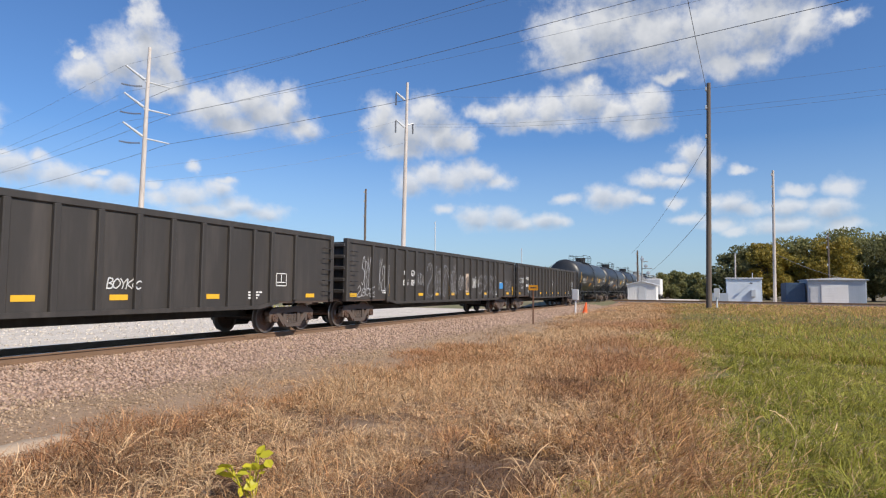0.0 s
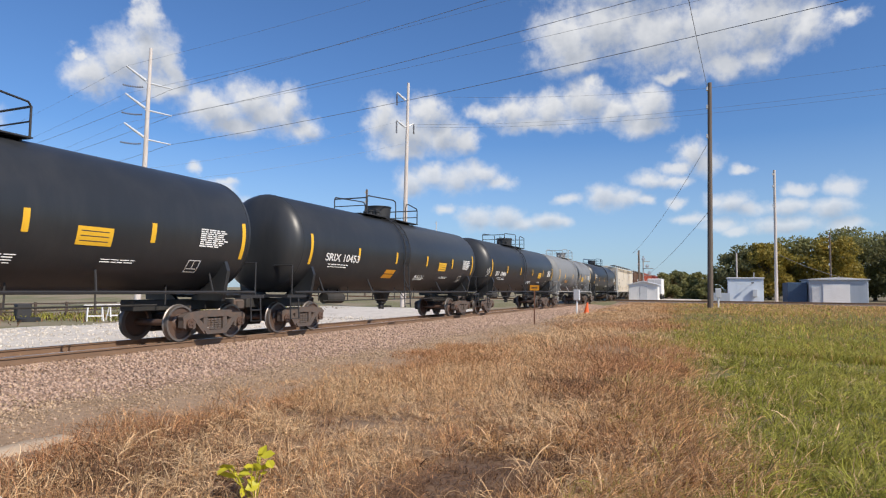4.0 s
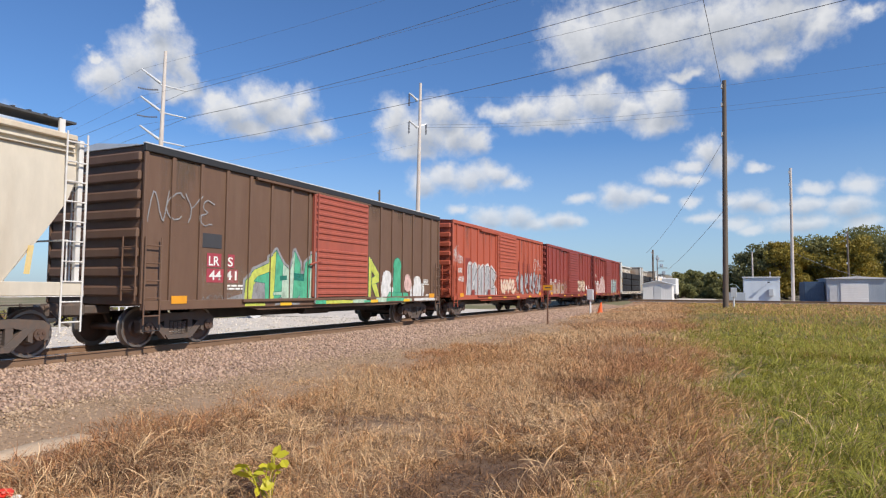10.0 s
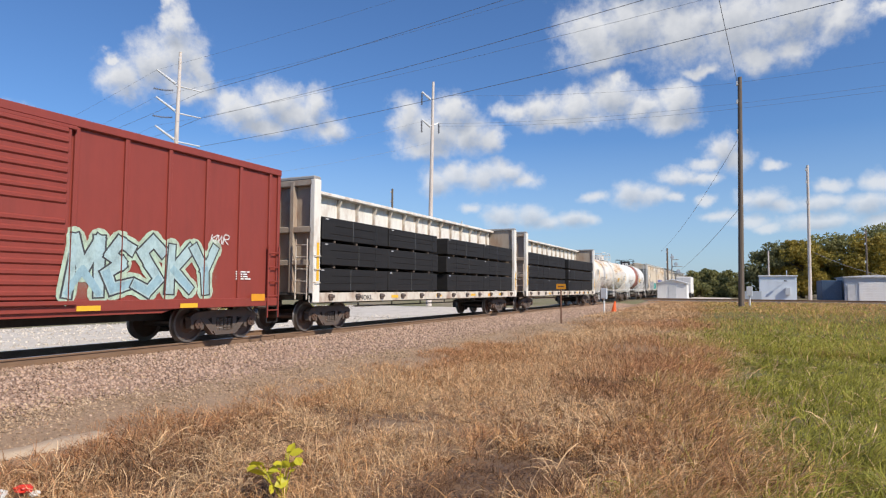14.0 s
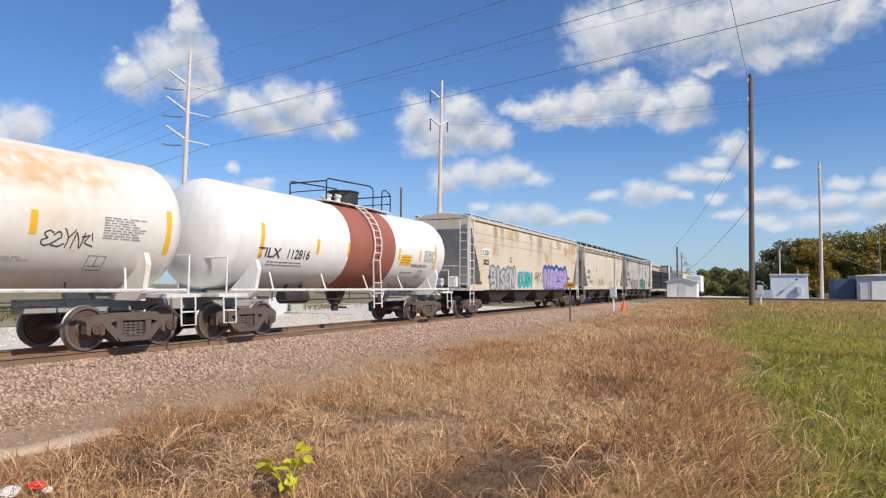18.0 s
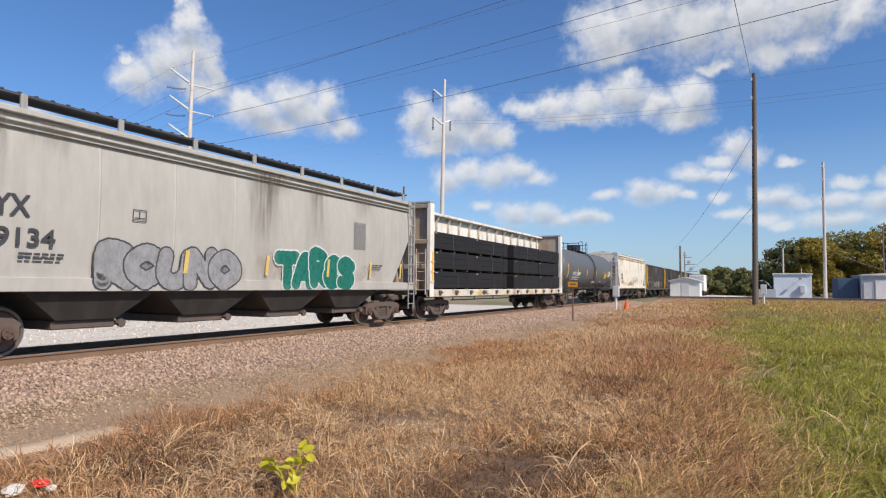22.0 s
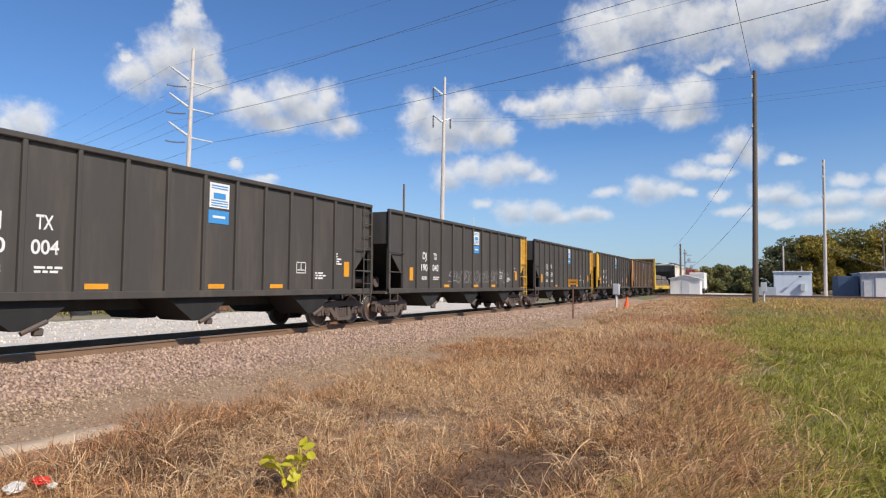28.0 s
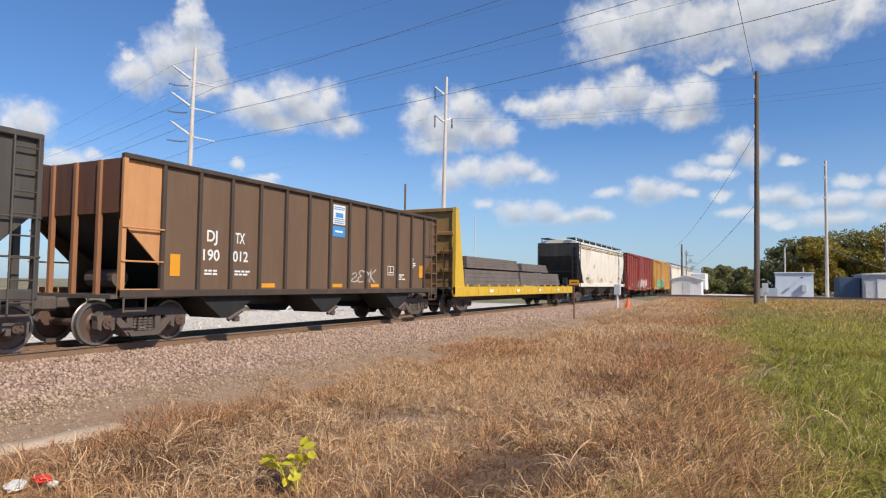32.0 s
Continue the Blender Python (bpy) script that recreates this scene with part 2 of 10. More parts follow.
M["box_red"] = paint("brick_red_boxcar_paint", (0.265, 0.047, 0.033), 0.5, (0.18, 0.04, 0.03), 0.5)
M["box_door"] = paint("red_door_paint", (0.38, 0.095, 0.06), 0.55, (0.2, 0.06, 0.05), 0.5)
M["box_ochre"] = paint("ochre_boxcar_paint", (0.48, 0.25, 0.06), 0.55, (0.3, 0.14, 0.05), 0.5)
M["beam"] = paint("peeling_white_beam_paint", (0.66, 0.60, 0.51), 0.6, RUST, 0.85, 1.5, None, (1.2, 1.2, 0.6))
M["beam_grimy"] = paint("rusty_grimy_bulkhead_paint", (0.40, 0.33, 0.26), 0.7, RUST, 0.8, 1.4, None, (1.0, 1.0, 0.4))
# yellow end faces: grime and the faces' shade mixed into one darker tone
M["dj_end_grimy_shade"] = paint("grimy_yellow_brown_end_paint", (0.32, 0.18, 0.055), 0.65, (0.10, 0.06, 0.035), 0.8, 1.0)
M["beam_white"] = paint("chalky_white_beam_paint", (0.80, 0.77, 0.70), 0.6, (0.36, 0.19, 0.09), 0.6, 1.6, None, (1.0, 1.0, 0.5))
M["wrap"] = material("black_lumber_wrap", (0.013, 0.0125, 0.013), 0.62, 0, (0.023, 0.021, 0.021), 0.8, 2.0, (0.25, 1, 6.0), 0.35, 5, spec=0.3)
M["wood_end"] = material("sawn_lumber", (0.46, 0.31, 0.16), 0.8)
M["dj"] = paint("weathered_charcoal_hopper_paint", (0.066, 0.058, 0.05), 0.6, (0.125, 0.10, 0.075), 0.55)
M["dj_brown"] = paint("weathered_brown_hopper_paint", (0.145, 0.086, 0.050), 0.65, (0.20, 0.12, 0.07), 0.5)
M["dj_post_shade"] = paint("shaded_dark_brown_post_paint", (0.06, 0.043, 0.032), 0.7, (0.14, 0.085, 0.055), 0.5)
M["dj_rusty"] = paint("rusted_orange_end_paint", (0.34, 0.15, 0.065), 0.7, (0.12, 0.055, 0.032), 0.8, 1.0)
M["dj_rust_shade"] = paint("rust_brown_and_shade_sheet", (0.15, 0.062, 0.032), 0.8, (0.055, 0.03, 0.022), 0.8, 0.8)
M["dj_end"] = paint("yellow_end_paint", (0.70, 0.40, 0.05), 0.55, (0.36, 0.18, 0.05), 0.6)
M["dj_end_orange"] = paint("pale_orange_end_paint", (0.56, 0.27, 0.11), 0.6, (0.22, 0.09, 0.045), 0.75)
M["flat_yellow"] = paint("yellow_flatcar_paint", (0.66, 0.42, 0.04), 0.5, (0.35, 0.2, 0.05), 0.4)
M["slab"] = material("mill_scale_steel", (0.20, 0.17, 0.15), 0.7, 0.2, (0.125, 0.095, 0.08), 0.8, 2.0)
M["truck"] = paint("grimy_cast_steel", (0.105, 0.082, 0.07), 0.75, (0.17, 0.095, 0.06), 0.6, 4.0, None, (1, 1, 1))
M["wheel"] = material("worn_wheel_steel", (0.125, 0.088, 0.07), 0.5, 0.35, (0.19, 0.10, 0.065), 0.6, 6.0)
M["tread"] = material("worn_wheel_rim", (0.24, 0.21, 0.19), 0.45, 0.6)
M["grating"] = material("dark_steel_grating", (0.085, 0.085, 0.088), 0.6, 0.2, (0.05, 0.05, 0.05), 0.6, 8)
M["near_black"] = paint("near_black_steel", (0.016, 0.015, 0.014), 0.75, (0.04, 0.034, 0.03), 0.5)
M["black_iron"] = paint("black_iron", (0.028, 0.028, 0.03), 0.6)
M["white_iron"] = paint("white_painted_iron", (0.70, 0.69, 0.66), 0.55, RUST, 0.4, 3.0)
M["grey_iron"] = paint("grey_painted_iron", (0.33, 0.33, 0.32), 0.6, RUST, 0.3, 3.0)
M["red_iron"] = paint("brown_red_iron", (0.22, 0.06, 0.04), 0.6)
M["white_letter"] = material("white_lettering", (0.78, 0.77, 0.74), 0.6)
M["dark_letter"] = material("dark_lettering", (0.05, 0.05, 0.055), 0.6)
M["yellow_tape"] = material("yellow_reflective_tape", (0.80, 0.46, 0.03), 0.45, 0, (0.7, 0.38, 0.03), 0.5, 9.0)
M["orange_tape"] = material("orange_panel", (0.74, 0.32, 0.02), 0.5)
M["blue_panel"] = material("blue_panel", (0.06, 0.28, 0.62), 0.5)
M["silver"] = material("silver_spray_paint", (0.52, 0.52, 0.53), 0.5, 0, (0.4, 0.4, 0.41), 0.6, 4, worn=0.5)
M["pink"] = material("pale_pink_spray_paint", (0.74, 0.52, 0.47), 0.6, 0, (0.6, 0.36, 0.33), 0.5, 3, worn=0.7)
M["peach"] = material("cream_spray_paint", (0.80, 0.66, 0.50), 0.6, 0, (0.70, 0.48, 0.34), 0.6, 3, worn=0.6)
M["aqua"] = material("pale_blue_spray_paint", (0.42, 0.58, 0.62), 0.6, 0, (0.5, 0.65, 0.6), 0.5, 3, worn=0.5)
M["teal"] = material("teal_spray_paint", (0.03, 0.42, 0.42), 0.6, 0, (0.05, 0.55, 0.5), 0.5, 3, worn=0.5)
M["green"] = material("mint_green_spray_paint", (0.10, 0.48, 0.28), 0.6, 0, (0.05, 0.35, 0.2), 0.5, 3, worn=0.5)
M["dark_green"] = material("deep_green_spray_paint", (0.012, 0.16, 0.12), 0.55, 0, (0.015, 0.2, 0.15), 0.5, 3, worn=0.5)
M["violet"] = material("lilac_spray_paint", (0.42, 0.36, 0.62), 0.6, 0, (0.36, 0.30, 0.58), 0.5, 3, worn=0.5)
M["blue_spray"] = material("blue_spray_paint", (0.05, 0.10, 0.42), 0.6, worn=0.5)
M["lime"] = material("yellow_green_spray_paint", (0.62, 0.68, 0.12), 0.6, worn=0.5)
M["white_spray"] = material("white_spray_paint", (0.76, 0.76, 0.74), 0.6, 0, (0.6, 0.6, 0.58), 0.5, 4, worn=0.5)
M["grey_patch"] = material("grey_patch_paint", (0.24, 0.235, 0.23), 0.6, worn=0.7)
M["grey_spray"] = material("grey_spray_paint", (0.34, 0.34, 0.35), 0.6, 0, (0.26, 0.26, 0.27), 0.5, 3, worn=0.6)
M["aqua_deep"] = material("dusty_blue_spray_paint", (0.30, 0.47, 0.56), 0.6, 0, (0.36, 0.54, 0.56), 0.5, 3, worn=0.5)
M["mint"] = material("pale_mint_spray_paint", (0.52, 0.68, 0.52), 0.6, 0, (0.45, 0.6, 0.5), 0.5, 3, worn=0.6)
M["pale_red"] = material("crimson_panel_paint", (0.36, 0.05, 0.07), 0.6)
M["faded_tape"] = material("faded_yellow_tape", (0.74, 0.50, 0.10), 0.5, 0, (0.66, 0.48, 0.2), 0.8, 3, worn=0.35)
M["mauve"] = material("faded_mauve_spray_paint", (0.34, 0.25, 0.42), 0.6, 0, (0.45, 0.33, 0.36), 0.6, 3, worn=0.8)
M["faded_cream"] = material("faded_cream_spray_paint", (0.56, 0.40, 0.24), 0.65, 0, (0.42, 0.24, 0.16), 0.8, 3, worn=0.7)
M["lime_faded"] = material("faded_lime_spray_paint", (0.52, 0.48, 0.14), 0.65, worn=0.8)
M["violet_deep"] = material("deep_lilac_spray_paint", (0.36, 0.30, 0.57), 0.6, 0, (0.30, 0.25, 0.52), 0.5, 3, worn=0.4)


def wash(name, colour, strength, streaky):
    """A stain that fades out towards its edges."""
    m = bpy.data.materials.new(name)
    m.use_nodes = True
    nt = m.node_tree
    bsdf = nt.nodes["Principled BSDF"]
    bsdf.inputs["Base Color"].default_value, bsdf.inputs["Roughness"].default_value = (*colour, 1), 0.8
    tc = nt.nodes.new("ShaderNodeTexCoord")
    sep = nt.nodes.new("ShaderNodeSeparateXYZ")
    nt.links.new(tc.outputs["Generated"], sep.inputs[0])

    def op(kind, p, q):
        n = nt.nodes.new("ShaderNodeMath")
        n.operation, n.use_clamp = kind, kind == "SUBTRACT"
        for i, v in enumerate((p, q)):
            if isinstance(v, (int, float)):
                n.inputs[i].default_value = v
            else:
                nt.links.new(v, n.inputs[i])
        return n.outputs[0]

    def hump(v):
        return op("MULTIPLY", op("MULTIPLY", v, op("SUBTRACT", 1.0, v)), 4.0)
    mp = nt.nodes.new("ShaderNodeMapping")
    mp.inputs["Scale"].default_value = (5.0, 1.0, 0.5) if streaky else (1.6, 1.6, 1.6)
    nt.links.new(tc.outputs["Object"], mp.inputs[0])
    n = nt.nodes.new("ShaderNodeTexNoise")
    n.inputs["Scale"].default_value, n.inputs["Detail"].default_value = 2.2, 8
    nt.links.new(mp.outputs[0], n.inputs["Vector"])
    fade = op("MULTIPLY", hump(sep.outputs[0]), sep.outputs[2] if streaky else hump(sep.outputs[2]))
    fac = op("MULTIPLY", fade, op("MULTIPLY", op("SUBTRACT", n.outputs["Fac"], 0.28), strength))
    bare = nt.nodes.new("ShaderNodeBsdfTransparent")
    both = nt.nodes.new("ShaderNodeMixShader")
    nt.links.new(op("MINIMUM", fac, 0.85), both.inputs[0])
    nt.links.new(bare.outputs[0], both.inputs[1])
    nt.links.new(bsdf.outputs[0], both.inputs[2])
    nt.links.new(both.outputs[0], nt.nodes["Material Output"].inputs[0])
    return m


M["streak"] = wash("grey_grime_streak", (0.13, 0.105, 0.08), 1.4, True)
M["rust_wash"] = wash("orange_rust_stain", (0.70, 0.42, 0.17), 1.7, False)
M["tan_wash"] = wash("tan_run_off_streak", (0.46, 0.33, 0.20), 1.3, True)
M["streak_low"] = wash("sooty_smear", (0.07, 0.065, 0.06), 1.6, False)
M["navy_iron"] = paint("dark_blue_iron", (0.02, 0.055, 0.13), 0.5)
M["dust_wash"] = wash("pale_road_dust", (0.36, 0.27, 0.20), 1.1, False)
M["tar"] = material("black_spill_stain", (0.02, 0.02, 0.02), 0.4)
M["rail"] = material("rusty_rail_steel", (0.215, 0.13, 0.078), 0.75, 0.0, (0.14, 0.085, 0.052), 0.6, 8, (0.3, 1, 1), 0.2, 60)
M["rail_top"] = material("polished_rail_head", (0.45, 0.43, 0.41), 0.3, 0.9)
M["tie"] = material("creosoted_timber_tie", (0.075, 0.055, 0.042), 0.85, 0, (0.12, 0.09, 0.07), 0.6, 5, (1, 0.3, 1), 0.3, 30, island=0.25)
M["stone"] = material("pink_grey_crushed_stone", (0.335, 0.222, 0.16), 0.9, 0, (0.465, 0.335, 0.255), 0.8, 3.0, bump=0.3, bump_scale=60, island=0.38)
M["stone_dirty"] = material("dirty_brown_stone", (0.32, 0.215, 0.13), 0.9, 0, (0.46, 0.34, 0.23), 0.8, 2.0, bump=0.3, bump_scale=60, island=0.45)
M["dirt"] = material("brown_gritty_dirt", (0.27, 0.18, 0.11), 0.95, 0, (0.40, 0.28, 0.185), 0.9, 22, (1, 1, 1), 0.9, 40, (0.24, 0.155, 0.085), 0.75, 0.8, (0.5, 1, 1))
M["yard_stone"] = material("white_limestone", (0.68, 0.62, 0.54), 0.9, 0, (0.44, 0.39, 0.33), 0.9, 3.0, bump=0.2, island=0.3)
M["cinder"] = material("dark_cinder_bank", (0.12, 0.095, 0.075), 0.95, 0, (0.19, 0.15, 0.12), 0.8, 3, bump=0.5)
M["ballast"] = material("ballast_bed", (0.24, 0.155, 0.11), 0.95, 0, (0.36, 0.25, 0.19), 0.9, 26, (1, 1, 1), 0.9, 22, (0.32, 0.21, 0.13), 0.8, 0.5, (1, 1, 1))
M["lot"] = material("white_limestone_gravel", (0.68, 0.62, 0.54), 0.95, 0, (0.47, 0.42, 0.36), 0.9, 2.2, (0.4, 1.4, 1), 0.9, 14, (0.40, 0.34, 0.28), 0.6, 0.5, (0.25, 1.3, 1))
M["path"] = material("pale_sandy_dirt", (0.52, 0.40, 0.28), 0.95, 0, (0.42, 0.31, 0.21), 0.7, 6, (1, 1, 1), 0.4, 30)
M["dry"] = material("dry_straw_grass", (0.60, 0.37, 0.185), 0.75, 0, (0.50, 0.27, 0.12), 0.9, 0.5, (1, 1, 1), island=0.59, spec=0.25, thin=0.35)
M["dry_gold"] = material("golden_straw_grass", (0.64, 0.395, 0.175), 0.7, 0, (0.50, 0.26, 0.11), 0.9, 0.8, island=0.59, spec=0.3, thin=0.35)
M["rusty_grass"] = material("rust_brown_grass", (0.54, 0.295, 0.15), 0.75, 0, (0.42, 0.20, 0.095), 0.9, 0.9, island=0.52, spec=0.25, thin=0.3)
M["dry_pale"] = material("bleached_straw_grass", (0.71, 0.51, 0.30), 0.7, 0, (0.60, 0.385, 0.20), 0.9, 0.6, island=0.49, spec=0.3, thin=0.3)
M["dark_grass"] = material("dark_brown_grass", (0.25, 0.14, 0.075), 0.8, 0, (0.15, 0.085, 0.05), 0.9, 0.9, island=0.59, spec=0.2, thin=0.2)
M["fresh"] = material("green_meadow_grass", (0.27, 0.275, 0.04), 0.6, 0, (0.40, 0.35, 0.065), 0.9, 0.5, island=0.65, spec=0.35, thin=0.45)
M["fresh_yellow"] = material("yellow_green_meadow_grass", (0.44, 0.39, 0.075), 0.6, 0, (0.33, 0.325, 0.055), 0.9, 0.5, island=0.59, spec=0.35, thin=0.45)
M["bark"] = material("grey_brown_bark", (0.12, 0.09, 0.065), 0.9, 0, (0.07, 0.055, 0.04), 0.8, 8, (1, 1, 0.2), 0.5, 20)
M["leaf_green"] = material("green_foliage", (0.23, 0.235, 0.09), 0.6, 0, (0.30, 0.27, 0.11), 0.8, 0.25, island=0.35, spec=0.3, thin=0.45)
M["leaf_autumn"] = material("yellow_turning_foliage", (0.38, 0.27, 0.05), 0.6, 0, (0.24, 0.22, 0.05), 0.9, 0.3, island=0.4, spec=0.3, thin=0.4)
M["leaf_dark"] = material("dark_green_foliage", (0.18, 0.19, 0.085), 0.6, 0, (0.23, 0.21, 0.095), 0.8, 0.3, island=0.35, spec=0.3, thin=0.45)
M["weed_leaf"] = material("yellow_green_weed_leaf", (0.74, 0.66, 0.04), 0.5, 0, (0.52, 0.52, 0.04), 0.6, 6, island=0.3, thin=0.35)
M["pole_wood"] = material("weathered_pole_timber", (0.17, 0.13, 0.10), 0.85, 0, (0.09, 0.07, 0.055), 0.8, 6, (1, 1, 0.06), 0.4, 20)
M["pole_pale"] = material("bleached_pole_timber", (0.66, 0.60, 0.55), 0.8, 0, (0.44, 0.37, 0.32), 0.8, 3, (1, 1, 0.15), 0.3, 20)
M["galv"] = material("galvanised_steel", (0.66, 0.67, 0.68), 0.45, 0.3, (0.55, 0.56, 0.57), 0.5, 5)
M["insulator"] = material("grey_glazed_insulator", (0.20, 0.20, 0.225), 0.3)
M["wire"] = material("dull_aluminium_wire", (0.24, 0.25, 0.28), 0.6, 0.2)
M["siding_white"] = material("white_painted_siding", (0.76, 0.75, 0.73), 0.6, 0, (0.66, 0.65, 0.63), 0.6, 2, (1, 1, 0.3), 0.1, 15)
M["siding_blue"] = material("pale_blue_grey_steel", (0.68, 0.74, 0.80), 0.5, 0, (0.60, 0.66, 0.72), 0.6, 1.5, (1, 1, 0.3), 0.1, 15)
M["siding_grey"] = material("grey_ribbed_steel", (0.46, 0.50, 0.54), 0.55, 0, (0.38, 0.42, 0.46), 0.6, 1.5, (1, 1, 0.3))
M["container"] = material("faded_blue_container", (0.07, 0.12, 0.20), 0.6, 0, (0.05, 0.09, 0.15), 0.6, 2)
M["door_grey"] = material("pale_grey_door", (0.55, 0.56, 0.57), 0.5)
M["cone"] = material("safety_orange_plastic", (0.85, 0.13, 0.02), 0.5)
M["tyre"] = material("old_tyre_rubber", (0.03, 0.03, 0.032), 0.8)
M["rust"] = material("rusted_steel", (0.20, 0.10, 0.06), 0.85, 0, (0.12, 0.06, 0.04), 0.7, 4)
M["concrete"] = material("grey_concrete", (0.42, 0.40, 0.37), 0.9, 0, (0.34, 0.32, 0.30), 0.6, 3, bump=0.2)
M["litter_red"] = material("red_plastic_wrapper", (0.72, 0.05, 0.03), 0.35)
M["litter_white"] = material("crumpled_white_plastic", (0.74, 0.72, 0.66), 0.4)
M["roof_white"] = material("white_metal_roof", (0.70, 0.71, 0.72), 0.5)


def ground_material():
    m = bpy.data.materials.new("field_soil_and_thatch")
    m.use_nodes = True
    nt = m.node_tree
    bsdf = nt.nodes["Principled BSDF"]
    bsdf.inputs["Roughness"].default_value = 0.95
    coord = nt.nodes.new("ShaderNodeTexCoord").outputs["Object"]
    sep = nt.nodes.new("ShaderNodeSeparateXYZ")
    nt.links.new(coord, sep.inputs[0])

    def noise_fac(scale, lo, hi, detail=6):
        n = nt.nodes.new("ShaderNodeTexNoise")
        n.inputs["Scale"].default_value, n.inputs["Detail"].default_value = scale, detail
        nt.links.new(coord, n.inputs["Vector"])
        r = nt.nodes.new("ShaderNodeMapRange")
        r.inputs[1].default_value, r.inputs[2].default_value = lo, hi
        nt.links.new(n.outputs["Fac"], r.inputs[0])
        return r.outputs[0]

    def op(kind, a, b, clamp=False):
        n = nt.nodes.new("ShaderNodeMath")
        n.operation, n.use_clamp = kind, clamp
        for i, v in enumerate((a, b)):
            if isinstance(v, (int, float)):
                n.inputs[i].default_value = v
            else:
                nt.links.new(v, n.inputs[i])
        return n.outputs[0]

    def mix(fac, a, b):
        n = nt.nodes.new("ShaderNodeMix")
        n.data_type = "RGBA"
        nt.links.new(fac, n.inputs[0])
        for i, c in ((6, a), (7, b)):
            if isinstance(c, tuple):
                n.inputs[i].default_value = (*c, 1)
            else:
                nt.links.new(c, n.inputs[i])
        return n.outputs[2]

    straw = mix(noise_fac(1.3, 0.35, 0.65), (0.22, 0.135, 0.075), (0.115, 0.068, 0.042))
    straw = mix(noise_fac(0.35, 0.45, 0.65), straw, (0.33, 0.22, 0.13))
    grass = mix(noise_fac(0.6, 0.35, 0.65), (0.10, 0.105, 0.03), (0.17, 0.15, 0.05))
    edge = op("ADD", op("MULTIPLY", sep.outputs[0], 0.08), -0.12)
    soft = op("MULTIPLY", op("ADD", op("SUBTRACT", edge, sep.outputs[1]), op("MULTIPLY", op("SUBTRACT", noise_fac(0.5, 0.2, 0.8), 0.5), 2.2)), 0.8, True)
    colour = mix(soft, straw, grass)
    far = op("MULTIPLY", op("SUBTRACT", sep.outputs[0], 52.0), 0.08, True)
    colour = mix(far, colour, mix(noise_fac(0.12, 0.4, 0.6), (0.22, 0.17, 0.09), (0.16, 0.13, 0.075)))
    beyond = op("MULTIPLY", op("SUBTRACT", sep.outputs[1], 8.0), 1.0, True)
    colour = mix(beyond, colour, mix(noise_fac(0.15, 0.4, 0.6), (0.27, 0.215, 0.14), (0.17, 0.16, 0.075)))
    nt.links.new(colour, bsdf.inputs["Base Color"])
    n = nt.nodes.new("ShaderNodeTexNoise")
    n.inputs["Scale"].default_value, n.inputs["Detail"].default_value = 14, 8
    nt.links.new(coord, n.inputs["Vector"])
    b = nt.nodes.new("ShaderNodeBump")
    b.inputs["Strength"].default_value, b.inputs["Distance"].default_value = 0.8, 0.06
    nt.links.new(n.outputs["Fac"], b.inputs["Height"])
    nt.links.new(b.outputs[0], bsdf.inputs["Normal"])
    return m


M["ground"] = ground_material()
# ---------------------------------------------------------------- mesh helpers


def mesh_of(name, verts, faces, mat, smooth=False):
    me = bpy.data.meshes.new(name)
    me.from_pydata([tuple(v) for v in verts], [], faces)
    for m in mat if isinstance(mat, (list, tuple)) else [mat]:
        me.materials.append(m)
    if smooth:
        me.polygons.foreach_set("use_smooth", [True] * len(me.polygons))
    me.update()
    return me


def adopt(ob, parent, label=""):
    ob.parent = parent
    if label:
        ob["label"] = label
    return ob


def part(name, bm, mat, parent, label="", smooth=False):
    """One bmesh as one mesh object under a thing or a part."""
    me = bpy.data.meshes.new(name)
    bm.to_mesh(me)
    bm.free()
    for m in mat if isinstance(mat, (list, tuple)) else [mat]:
        me.materials.append(m)
    if smooth:
        me.polygons.foreach_set("use_smooth", [True] * len(me.polygons))
        me.set_sharp_from_angle(angle=radians(38))
    ob = new(name, me)
    return adopt(ob, parent, label) if parent else ob


def thing(name, at, label, category, group="", kind=""):
    ob = new(name)
    ob.empty_display_size = 0.2
    ob.matrix_basis = pose(*at) if len(at) <= 6 else at
    return tagged(ob, label, category, group, kind)


def box(bm, x0, x1, y0, y1, z0, z1, bevel=0.0):
    vs = [bm.verts.new((x, y, z)) for x in (x0, x1) for y in (y0, y1) for z in (z0, z1)]
    fs = [bm.faces.new([vs[i] for i in f]) for f in ((0, 1, 3, 2), (4, 6, 7, 5), (0, 4, 5, 1), (2, 3, 7, 6), (0, 2, 6, 4), (1, 5, 7, 3))]
    if bevel:
        es = list({e for f in fs for e in f.edges})
        bmesh.ops.bevel(bm, geom=es, offset=bevel, segments=1, affect="EDGES")
    return bm


def bar(bm, p, q, r, n=8, r2=None, caps=True):
    """A round bar from p to q."""
    p, q = Vector(p), Vector(q)
    r2 = r if r2 is None else r2
    w = (q - p).normalized()
    u = w.orthogonal().normalized()
    v = w.cross(u)
    a, b = [], []
    for i in range(n):
        d = u * math.cos(2 * math.pi * i / n) + v * math.sin(2 * math.pi * i / n)
        a.append(bm.verts.new(p + d * r))
        b.append(bm.verts.new(q + d * r2))
    for i in range(n):
        j = (i + 1) % n
        bm.faces.new((a[i], a[j], b[j], b[i]))
    if caps:
        bm.faces.new(a[::-1])
        bm.faces.new(b)
    return bm


